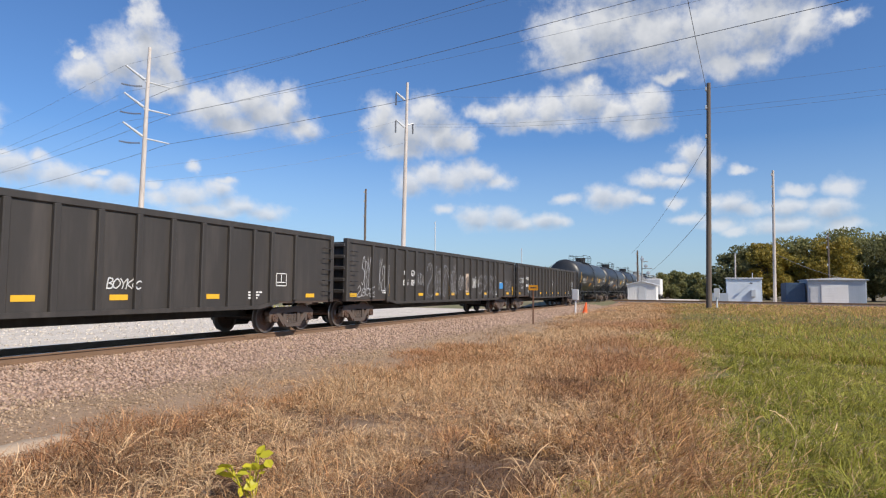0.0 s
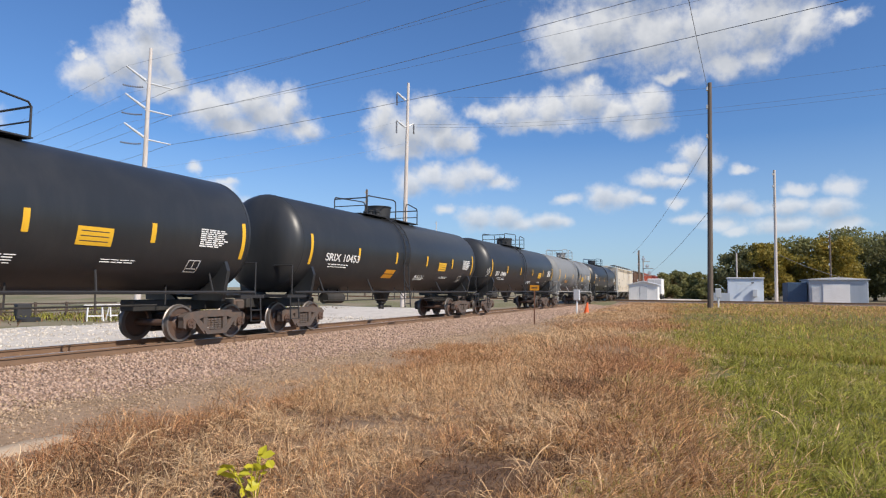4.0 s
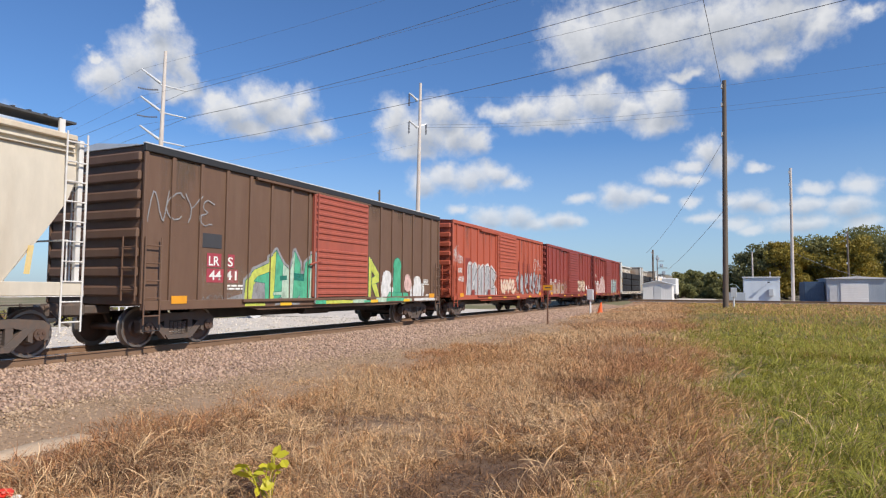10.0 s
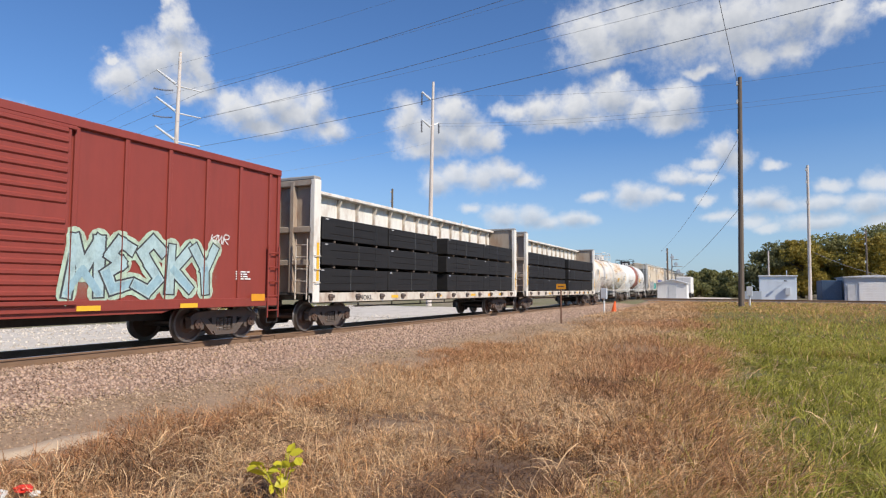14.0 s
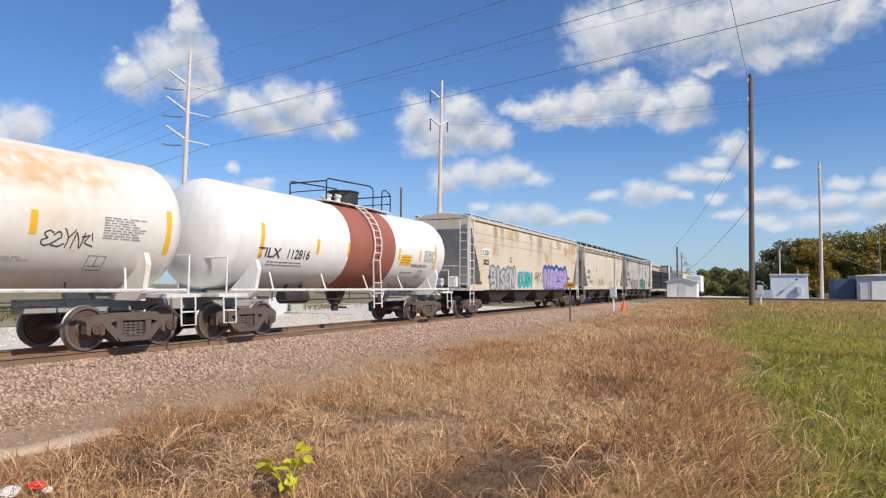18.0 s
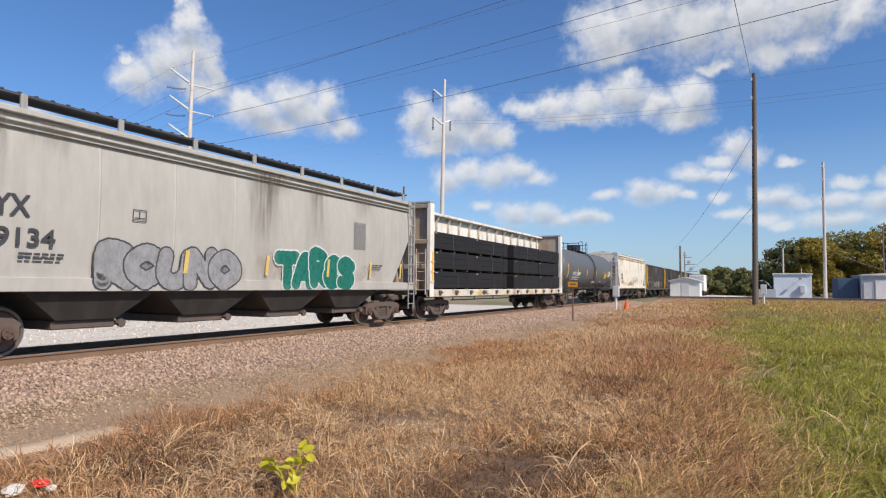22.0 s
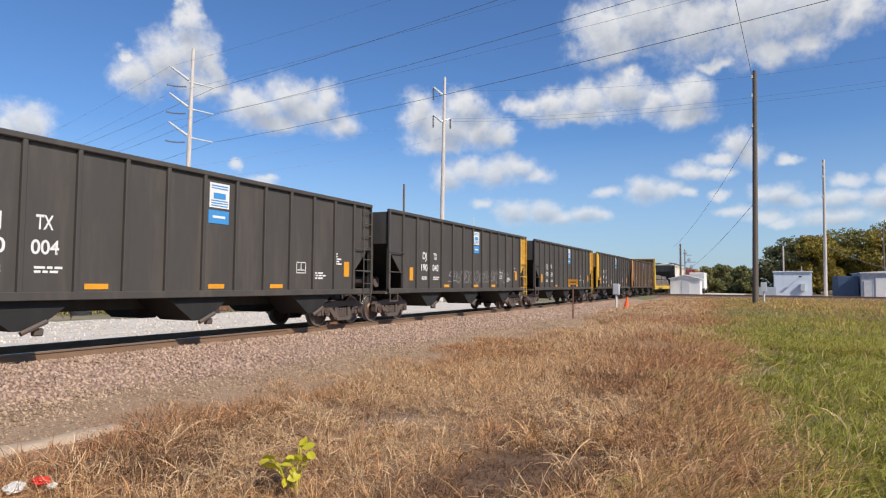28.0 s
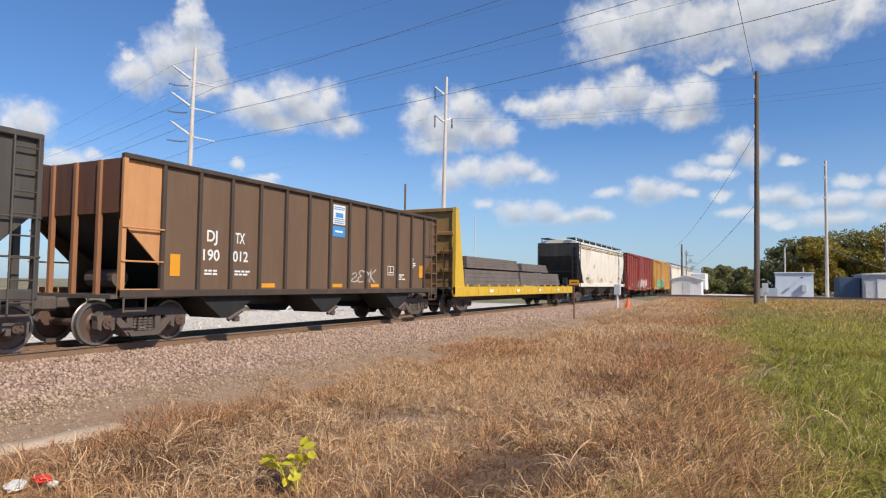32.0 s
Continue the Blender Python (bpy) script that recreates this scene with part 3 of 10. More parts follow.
def pipe(bm, pts, r, n=6):
    """A bent bar through the points, one run of rings."""
    pts = [Vector(p) for p in pts]
    rings = []
    ref = None
    for i, p in enumerate(pts):
        w = (pts[min(i + 1, len(pts) - 1)] - pts[max(i - 1, 0)]).normalized()
        u = w.orthogonal().normalized() if ref is None else (ref - w * ref.dot(w)).normalized()
        ref = u
        v = w.cross(u)
        rings.append([bm.verts.new(p + (u * math.cos(2 * math.pi * k / n) + v * math.sin(2 * math.pi * k / n)) * r) for k in range(n)])
    for a, b in zip(rings, rings[1:]):
        for k in range(n):
            j = (k + 1) % n
            bm.faces.new((a[k], a[j], b[j], b[k]))
    bm.faces.new(rings[0][::-1])
    bm.faces.new(rings[-1])
    return bm


def extrude(bm, outline, y0, y1, axis="y"):
    """A prism: the outline in (x, z) drawn out along y, or in (y, z) along x."""
    def at(a, b, c):
        return (a, c, b) if axis == "y" else (c, a, b)
    f = [bm.verts.new(at(a, b, y0)) for a, b in outline]
    g = [bm.verts.new(at(a, b, y1)) for a, b in outline]
    n = len(outline)
    bm.faces.new(f)
    bm.faces.new(g[::-1])
    for i in range(n):
        j = (i + 1) % n
        bm.faces.new((f[j], f[i], g[i], g[j]))
    return bm


def lathe(bm, profile, axis_at, n=32, along="x"):
    """Rings round an axis: profile of (position along it, radius)."""
    rings = []
    for s, r in profile:
        ring = []
        for i in range(n):
            a = 2 * math.pi * i / n
            c, d = r * math.cos(a), r * math.sin(a)
            p = {"x": (s, c, d), "y": (c, s, d), "z": (c, d, s)}[along]
            ring.append(bm.verts.new(Vector(p) + Vector(axis_at)))
        rings.append(ring)
    for a, b in zip(rings, rings[1:]):
        for i in range(n):
            j = (i + 1) % n
            bm.faces.new((a[i], a[j], b[j], b[i]))
    bm.faces.new(rings[0][::-1])
    bm.faces.new(rings[-1])
    bmesh.ops.recalc_face_normals(bm, faces=bm.faces)
    return bm


B = bmesh.new


# ---------------------------------------------------------------- ground, track


def step(a, b, x):
    t = np.clip((x - a) / (b - a), 0, 1)
    return t * t * (3 - 2 * t)


def ground_z(x, y):
    x, y = np.asarray(x, float), np.asarray(y, float)
    field = 0.27 * step(18, 48, x) + 0.05 * np.sin(x * 0.35 + y * 0.2) * step(0, 8, x) * (1 - step(40, 70, x)) + 0.04 * np.sin(y * 0.7 + 1.3) * (1 - step(6, 9, y))
    bed = 0.02 + 0 * x
    lot = -0.5 * step(15.6, 20.0, y) + 0.02 * np.sin(x * 0.3)
    w = step(6.5, 9.0, y) * (1 - step(58, 72, x))
    z = field * (1 - w) + bed * w
    w2 = step(14.5, 16.5, y)
    far = step(60, 75, x)
    return z * (1 - w2) + (lot * (1 - far) + 0.27 * far) * w2


def build_ground():
    xs = np.concatenate([np.array([-3000, -800, -250, -90, -40]), np.arange(-20, 80, 1.0), np.array([85, 92, 100, 112, 130, 160, 220, 400, 900, 3500])])
    ys = np.concatenate([np.array([-3500, -900, -300, -120, -60, -40]), np.arange(-30, 40, 1.0), np.array([45, 60, 90, 160, 400, 1000, 3500])])
    gx, gy = np.meshgrid(xs, ys, indexing="ij")
    gz = ground_z(gx, gy)
    verts = np.stack([gx, gy, gz], -1).reshape(-1, 3)
    ny = len(ys)
    faces = [(i * ny + j, (i + 1) * ny + j, (i + 1) * ny + j + 1, i * ny + j + 1) for i in range(len(xs) - 1) for j in range(ny - 1)]
    tagged(new("ground", mesh_of("ground", verts, faces, M["ground"], True)), "rough field of dry straw and green grass by the railway", "ground", kind="structure")

    def strip(name, profile, x0, x1, step_x, mat, label, wave=0.0):
        xs2 = np.arange(x0, x1 + 0.1, step_x)
        vs, n = [], len(profile)
        rnd = random.Random(4)
        for x in xs2:
            for k, (y, z) in enumerate(profile):
                edge = k in (0, n - 1)
                yy = y + (rnd.uniform(-wave, wave) if edge else 0)
                if y < 9.5:      # lies on the field
                    z = max(z, float(ground_z(x, yy)) + 0.006) if not edge else float(ground_z(x, yy)) - 0.02
                vs.append((x, yy, z + (0 if edge else rnd.uniform(-0.012, 0.012))))
        fs = [(i * n + k, (i + 1) * n + k, (i + 1) * n + k + 1, i * n + k + 1) for i in range(len(xs2) - 1) for k in range(n - 1)]
        return tagged(new(name, mesh_of(name, vs, fs, mat, True)), label, name.split("_")[0], kind="structure")

    strip("ballast", [(7.6, 0.0), (8.2, 0.03), (9.2, 0.05), (10.2, 0.075), (11.2, 0.115), (11.9, 0.135), (12.3, 0.12), (12.55, 0.165), (13.13, 0.175), (13.7, 0.165), (14.0, 0.12), (14.5, 0.12), (15.7, 0.0)],
          -60, 420, 1.0, M["ballast"], "pinkish crushed stone ballast bed of the railway track", 0.25)
    strip("gravel_lot", [(19.4, -0.5), (21, -0.44), (25, -0.43), (30, -0.44), (32.8, -0.5)], -60, 38, 1.5, M["lot"], "white crushed limestone yard road beside the track", 0.5)
    strip("gravel_yard", [(19.4, -0.495), (22, -0.43), (29, -0.42), (38, -0.43), (46, -0.5)], 38, 62, 2.0, M["lot"], "white crushed limestone yard behind the track", 0.8)
    strip("dirt_shoulder", [(5.9, 0.0), (6.6, 0.02), (7.4, 0.03), (8.2, 0.035), (8.9, 0.0)], -20, 66, 0.8, M["dirt"], "brown dirt and pebbles at the foot of the ballast", 0.2)
    strip("path_rut", [(6.32, 0.0), (6.42, 0.045), (6.64, 0.05), (6.74, 0.0)], -8, 4.9, 0.4, M["path"], "bare pale sandy wheel rut along the ballast", 0.08)
    strip("gravel_drive", [(0.4, 0.28), (2.5, 0.29), (6.0, 0.295), (9.0, 0.295), (11.4, 0.28)], 82, 116, 2.0, M["lot"], "pale gravel drive behind the crossing track", 0.3)
    strip("road", [(-60, 0.28), (-40, 0.285), (-20, 0.285), (-8, 0.285), (0.3, 0.285)], 83, 96, 3.0, M["dirt"], "brown dirt service road behind the crossing track", 0.0)


def rail_profile():
    return [(-0.07, 0.0), (-0.07, 0.012), (-0.012, 0.03), (-0.009, 0.125), (-0.036, 0.135), (-0.036, 0.163), (-0.028, 0.171),
            (0.028, 0.171), (0.036, 0.163), (0.036, 0.135), (0.009, 0.125), (0.012, 0.03), (0.07, 0.012), (0.07, 0.0)]


def build_track():
    track = thing("railway_track", (0, 0, 0), "rusty steel rails on timber ties in stone ballast", "railway track", kind="structure")
    for y in (TY - 0.7535, TY + 0.7535):
        bm = B()
        extrude(bm, [(y + a, RZ - 0.171 + b) for a, b in rail_profile()], -60, 420, "x")
        bmesh.ops.recalc_face_normals(bm, faces=bm.faces)
        rail = part("rail", bm, [M["rail"], M["rail_top"]], track)
        for p in rail.data.polygons:
            if p.normal.z > 0.9 and p.center.z > RZ - 0.02:
                p.material_index = 1
        bm = B()
        for x in np.arange(-6, 70, 0.53):
            box(bm, x - 0.09, x + 0.09, y - 0.17, y + 0.17, RZ - 0.185, RZ - 0.165)
            for s in (-1, 1):
                box(bm, x - 0.045, x - 0.02, y + s * 0.085 - 0.012, y + s * 0.085 + 0.012, RZ - 0.17, RZ - 0.135)
                box(bm, x + 0.02, x + 0.045, y + s * 0.085 - 0.012, y + s * 0.085 + 0.012, RZ - 0.17, RZ - 0.135)
        adopt_stuff = part("tie_plate", bm, M["rail"], track, "rusty tie plates with spikes")
        adopt_stuff["kind"] = "stuff"
    bm = B()
    box(bm, -0.115, 0.115, -1.3, 1.3, -0.18, 0.0, 0.012)
    tie = part("tie", bm, M["tie"], track)
    rnd = random.Random(8)
    tie.location = (-6, TY, RZ - 0.186)
    for i, x in enumerate(np.arange(-6 + 0.53, 80, 0.53)):
        o = new("tie", tie.data)
        o.parent = track
        o.location = (x + rnd.uniform(-0.02, 0.02), TY + rnd.uniform(-0.05, 0.05), RZ - 0.186 - rnd.uniform(0, 0.012))
        o.rotation_euler.z = rnd.uniform(-0.01, 0.01)
    # joint bars on the near rail
    bm = B()
    for x in (3.0, 14.9, 26.8, 38.7):
        box(bm, x - 0.45, x + 0.45, TY - 0.7535 - 0.032, TY - 0.7535 - 0.01, RZ - 0.14, RZ - 0.04, 0.004)
        for k in range(6):
            bar(bm, (x - 0.37 + k * 0.15, TY - 0.7535 - 0.05, RZ - 0.09), (x - 0.37 + k * 0.15, TY - 0.7535 - 0.03, RZ - 0.09), 0.016, 6)
    part("joint_bar", bm, M["rail"], track, "rusty bolted joint bars")

    # the track that crosses beyond the field
    cross = thing("crossing_track", (0, 0, 0), "rusty track on a low bank crossing beyond the field", "railway track", kind="structure")
    for x in (77.0, 78.44):
        bm = B()
        for y0, y1 in ((-140, TY - 2.2), (TY + 2.2, 60)):
            extrude(bm, [(x + a, 0.42 + b) for a, b in rail_profile()], y0, y1, "y")
        bmesh.ops.recalc_face_normals(bm, faces=bm.faces)
        part("rail", bm, M["rail"], cross)
    bm = B()
    for y in np.arange(-60, TY - 2.4, 0.55):
        box(bm, 76.4, 79.0, y - 0.11, y + 0.11, 0.28, 0.425)
    part("tie_row", bm, M["tie"], cross, "dark timber ties")["kind"] = "stuff"
    bm = B()
    extrude(bm, [(74.8, 0.2), (76.1, 0.40), (79.3, 0.40), (80.6, 0.2)], -140, TY - 2.6, "y")
    bmesh.ops.recalc_face_normals(bm, faces=bm.faces)
    part("bank", bm, M["cinder"], cross, "dark cinder bank")


def scatter_mesh(name, verts, faces_per, count, mat, label, category, smooth=False):
    """verts: count x k x 3; faces_per: index tuples within one piece."""
    k = verts.shape[1]
    me = bpy.data.meshes.new(name)
    nf = len(faces_per)
    loops = np.concatenate([np.array(f) for f in faces_per])
    lens = np.array([len(f) for f in faces_per])
    off = (np.arange(count) * k)[:, None]
    all_loops = (off + loops[None, :]).reshape(-1)
    totals = np.tile(lens, count)
    starts = np.concatenate([[0], np.cumsum(totals)[:-1]])
    me.vertices.add(count * k)
    me.vertices.foreach_set("co", verts.reshape(-1).astype(np.float32))
    me.loops.add(len(all_loops))
    me.loops.foreach_set("vertex_index", all_loops.astype(np.int32))
    me.polygons.add(count * nf)
    me.polygons.foreach_set("loop_start", starts.astype(np.int32))
    me.polygons.foreach_set("loop_total", totals.astype(np.int32))
    me.materials.append(mat)
    me.update(calc_edges=True)
    me.validate()
    return tagged(new(name, me), label, category, kind="stuff")


def build_stones():
    rng = np.random.default_rng(11)
    n = 78000
    x = 2.0 + 68 * rng.random(n) ** 1.9
    y = np.where(rng.random(n) < 0.84, 6.6 + 5.65 * rng.random(n) ** 0.85, 12.45 + 3.1 * rng.random(n))
    keep = np.abs(y - (TY - 0.7535)) > 0.09
    x, y = x[keep], y[keep]
    n = len(x)
    z = np.interp(y, [6.9, 7.5, 8.2, 9.2, 10.2, 11.2, 11.9, 12.3, 14.5, 15.6], [0.0, 0.03, 0.035, 0.05, 0.075, 0.115, 0.135, 0.12, 0.12, 0.0])
    s = (0.014 + 0.025 * rng.random(n) ** 1.6) * (0.62 + 0.38 * step(7.6, 9.2, y)) * (1 + x / 60)
    base = np.array([(1, 0, 0), (0, 1, 0), (-1, 0, 0), (0, -1, 0), (0, 0, 0.8), (0, 0, -0.8)], float)
    v = base[None] * s[:, None, None] * (0.65 + 0.7 * rng.random((n, 6, 3)))
    v += (rng.random((n, 6, 3)) - 0.5) * s[:, None, None] * 0.5
    a = rng.random(n) * 6.283
    c, d = np.cos(a), np.sin(a)
    vx = v[..., 0] * c[:, None] - v[..., 1] * d[:, None]
    vy = v[..., 0] * d[:, None] + v[..., 1] * c[:, None]
    tilt = (rng.random(n) - 0.5) * 1.2
    vz = v[..., 2] + vx * np.sin(tilt)[:, None]
    z = np.where(y < 9.5, np.maximum(z, ground_z(x, y)), z)
    v = np.stack([vx + x[:, None], vy + y[:, None], vz + (z + s * 0.35)[:, None]], -1)
    faces = [(0, 1, 4), (1, 2, 4), (2, 3, 4), (3, 0, 4), (1, 0, 5), (2, 1, 5), (3, 2, 5), (0, 3, 5)]
    brown = rng.random(n) < np.clip(1.15 - step(7.3, 9.0, y + 0.3 * np.sin(x * 0.9)) * 1.05, 0.08, 0.95)
    scatter_mesh("ballast_stones", v[~brown], faces, int((~brown).sum()), M["stone"], "loose pink and grey crushed ballast stones", "gravel")
    scatter_mesh("dirty_stones", v[brown], faces, int(brown.sum()), M["stone_dirty"], "dirty brown stones at the ballast's foot", "gravel")
    # coarse white rock on the yard road
    n = 9000
    x, y = 1.0 + 40 * rng.random(n) ** 1.2, 19.6 + 12.5 * rng.random(n)
    s = 0.02 + 0.06 * rng.random(n) ** 3
    v = base[None] * s[:, None, None] * (0.65 + 0.7 * rng.random((n, 6, 3))) + (rng.random((n, 6, 3)) - 0.5) * s[:, None, None] * 0.5
    v += np.stack([x, y, np.interp(y, [19.4, 21, 25, 30, 32.8], [-0.5, -0.44, -0.43, -0.44, -0.5]) + s * 0.2], -1)[:, None, :]
    scatter_mesh("yard_stones", v, faces, n, M["yard_stone"], "coarse white limestone on the yard road", "gravel")
    # pebbles of the dirt shoulder
    n = 14000
    x = 2.2 + 26 * rng.random(n) ** 1.6
    y = 6.0 + 2.9 * rng.random(n) ** 0.8
    s = 0.006 + 0.014 * rng.random(n) ** 2.5
    v = base[None] * s[:, None, None] * (0.65 + 0.7 * rng.random((n, 6, 3))) + (rng.random((n, 6, 3)) - 0.5) * s[:, None, None] * 0.5
    v[..., 0] += x[:, None]
    v[..., 1] += y[:, None]
    v[..., 2] += (np.maximum(np.interp(y, [5.9, 6.6, 7.4, 8.2, 8.9], [0.0, 0.02, 0.04, 0.05, 0.05]), ground_z(x, y) + 0.006) + s * 0.3)[:, None]
    scatter_mesh("pebbles", v, faces, n, M["stone_dirty"], "small brown and tan pebbles on dirt", "gravel")


def edge_line(x):
    """Where the dry field ends and the green meadow begins."""
    x = np.asarray(x, float)
    return -0.05 + 0.080 * x + 0.2 * np.sin(x * 1.7 + 0.6) + 0.2 * np.sin(x * 0.63) + 0.25 * np.sin(x * 0.31 + 1.0) * step(8, 20, x)


BLADE = [(0, 1, 2, 3), (3, 2, 4)]


def curl_faces(segs):
    return [(2 * k, 2 * k + 1, 2 * k + 3, 2 * k + 2) for k in range(segs - 1)] + [(2 * segs - 2, 2 * segs - 1, 2 * segs)]


def blades(rng, x, y, height, width, lean, curl):
    """Bent grass blades: five points each."""
    n = len(x)
    z = ground_z(x, y)
    a = rng.random(n) * 6.283
    side = np.stack([-np.sin(a), np.cos(a), 0 * a], -1) * (width * 0.5)[:, None]
    out = np.stack([np.cos(a), np.sin(a), 0 * a], -1)
    foot = np.stack([x, y, z - 0.02], -1)
    up = np.array([0, 0, 1.0])
    mid = foot + up * (height * 0.6)[:, None] + out * (height * lean * 0.45)[:, None]
    tip = foot + up * (height * (1.0 - curl * 0.45))[:, None] + out * (height * (lean + curl * 0.5))[:, None]
    return np.stack([foot - side, foot + side, mid + side * 0.8, mid - side * 0.8, tip], 1)


def curls(rng, x, y, length, width, start, bend, a, segs=4, sway=0.0):
    """Blades that arch over or curl up: start is the slope at the foot (0 is upright), bend the turn from foot to tip."""
    n = len(x)
    z = ground_z(x, y)
    way, ang = a.copy(), start.copy()
    pts, sides = [np.stack([x, y, z - 0.015], -1)], []
    turn = rng.normal(0, 1.0, n) * sway
    slant = rng.normal(0, 0.5, n)
    for k in range(segs):
        out = np.stack([np.cos(way), np.sin(way), 0 * way], -1)
        sides.append(np.stack([-np.sin(way), np.cos(way), slant], -1))
        pts.append(pts[-1] + (out * np.sin(ang)[:, None] + np.array([0, 0, 1.0]) * np.cos(ang)[:, None]) * (length / segs)[:, None])
        ang, way = ang + bend / segs, way + turn / segs
    v = []
    for k in range(segs):
        w = sides[k] * (width * 0.5 * (1 - 0.6 * k / segs))[:, None]
        v += [pts[k] - w, pts[k] + w]
    v.append(pts[segs])
    v = np.stack(v, 1)
    low = z[:, None] + 0.004 + 0.02 * rng.random((n, 1))
    low = np.where(np.arange(v.shape[1])[None] < 2, z[:, None] - 0.02, low)
    v[..., 2] = np.maximum(v[..., 2], low)
    return v


def field_points(rng, n, x0, x1, ymin, ymax, power):
    """Points of the field, denser near the path where the camera stands."""
    x = x0 + (x1 - x0) * rng.random(n) ** power
    t = rng.random(n)
    lo, hi = ymin(x), ymax(x)
    return x, lo + (hi - lo) * t


def patchy(x, y, f, seed):
    return 0.5 + 0.25 * (np.sin(x * f + seed) + np.sin(y * f * 1.3 + seed * 2.1) + np.sin((x + y) * f * 0.7 + seed * 0.7) * 0.6 + np.sin((x - 1.7 * y) * f * 1.9 + seed) * 0.4) / 1.3


def tufts(rng, cx, cy, radius, per, tall, loose=0.5):
    """Blades that grow outwards from many small tussocks: their feet, the way they lean and how tall they are."""
    n = len(cx)
    k = np.repeat(np.arange(n), per)
    a = rng.random(len(k)) * 6.283
    r = np.abs(rng.normal(0, 0.55, len(k)))
    x, y = cx[k] + np.cos(a) * r * radius[k], cy[k] + np.sin(a) * r * radius[k]
    h = tall[k] * (0.55 + 0.6 * rng.random(len(k))) * (1 - 0.3 * np.minimum(r, 1))
    return x, y, a + rng.normal(0, loose, len(k)), h, k


def three_tones(names, v, tone, segs):
    for t, (name, mat, lab) in enumerate(names):
        pick = tone == t
        scatter_mesh(name, v[pick], curl_faces(segs), int(pick.sum()), M[mat], lab, "grass")


# hollows of shorter grass where darker blades stand for shade: middle and radius
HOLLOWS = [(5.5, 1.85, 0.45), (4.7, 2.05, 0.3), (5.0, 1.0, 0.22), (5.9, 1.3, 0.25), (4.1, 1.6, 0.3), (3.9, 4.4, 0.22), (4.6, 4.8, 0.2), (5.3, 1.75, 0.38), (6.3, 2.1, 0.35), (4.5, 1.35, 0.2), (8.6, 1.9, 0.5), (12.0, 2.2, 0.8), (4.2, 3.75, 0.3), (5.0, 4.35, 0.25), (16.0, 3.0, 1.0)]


def build_grass():
    rng = np.random.default_rng(5)
    # dead grass between the ballast and the green meadow: uneven, matted tussocks with gaps between them
    n = 11500
    cx, cy = field_points(rng, n, 1.9, 17, lambda q: edge_line(q) - 0.3, lambda q: np.minimum(7.6, 1.0 + q * 1.9), 1.3)
    p = patchy(cx, cy, 1.1, 3.0)
    far_side = 0.75 * step(4.4, 6.5, cx)
    edge = 1 - step(5.8 + far_side, 7.0 + far_side, cy + 0.3 * np.sin(cx * 2.1))
    rut = np.exp(-((cy - 6.5) / 0.16) ** 2) * (1 - step(4.6, 5.6, cx))
    near_red = (1 - step(1.6, 2.6, cy - edge_line(cx))) * (1 - step(9, 13, cx))
    near_left = step(3.6, 4.1, cy) * (1 - step(5.4, 6.0, cy)) * step(3.2, 3.8, cx) * (1 - step(6.5, 8.0, cx))
    open_up = np.maximum(near_red, near_left)
    keep = (rng.random(n) < (0.12 + 0.88 * edge) * (1 - 0.85 * rut) * (1 - 0.45 * open_up)) & (rng.random(n) < 0.45 + 0.75 * p)
    open_up = open_up[keep]
    cx, cy, p, edge = cx[keep], cy[keep], p[keep], edge[keep]
    red = 1 - step(0.3, 2.4, cy - edge_line(cx))
    tall = (0.14 + 0.24 * rng.random(len(cx)) ** 1.6 * (0.35 + 1.2 * p) + 0.12 * red * rng.random(len(cx))) * (0.35 + 0.65 * edge)
    hollow = sum(np.exp(-(((cx - px) / pr) ** 2 + ((cy - py) / pr) ** 2)) for px, py, pr in HOLLOWS)
    tall = tall * (1 - 0.68 * np.minimum(hollow, 1))
    x, y, a, h, k = tufts(rng, cx, cy, 0.08 + 0.2 * rng.random(len(cx)), 25, tall * 0.82, 1.1)
    m = len(x)
    dist = np.hypot(x, y)
    lying = rng.random(m) < 0.66
    start = np.where(lying, 0.65 + 0.75 * rng.random(m), 0.1 + 0.6 * rng.random(m))
    bend = np.where(lying, 0.4 + 1.2 * rng.random(m), 0.4 + 2.9 * rng.random(m) ** 1.3)
    v = curls(rng, x, y, h * 1.35, (0.0024 + 0.0042 * rng.random(m) ** 1.5) * (0.75 + dist / 12), start, bend, a, 3, 1.1)
    hue = (patchy(cx, cy, 0.7, 8.0) + rng.normal(0, 0.12, len(cx)))[k] + rng.normal(0, 0.2, m)
    hue = hue - 0.5 * sum(np.exp(-(((x - px) / pr) ** 2 + ((y - py) / pr) ** 2)) for px, py, pr in HOLLOWS)
    pale = np.exp(-((x - 5.4) / 1.2) ** 2 - ((y - 3.1) / 0.75) ** 2)
    hue = hue + 0.3 * pale
    tone = np.where(hue > 0.62 + 0.14 * red[k], 2, np.where(hue < 0.30 + 0.32 * red[k], 0, 1))
    # tone 3: darker blades paint the shade in hollows and between tussocks
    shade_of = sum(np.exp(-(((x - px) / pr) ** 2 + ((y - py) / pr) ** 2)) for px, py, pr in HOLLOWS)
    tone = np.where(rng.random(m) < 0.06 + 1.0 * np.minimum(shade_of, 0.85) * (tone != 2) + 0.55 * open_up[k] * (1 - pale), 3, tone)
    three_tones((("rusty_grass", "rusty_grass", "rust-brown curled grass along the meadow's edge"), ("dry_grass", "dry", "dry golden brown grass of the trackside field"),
                 ("bleached_grass", "dry_pale", "bleached straw-coloured dead grass stems"), ("dark_grass", "dark_grass", "dark brown blades painted for the shade between tussocks")), v, tone, 3)
    # the same field farther off
    n = 150000
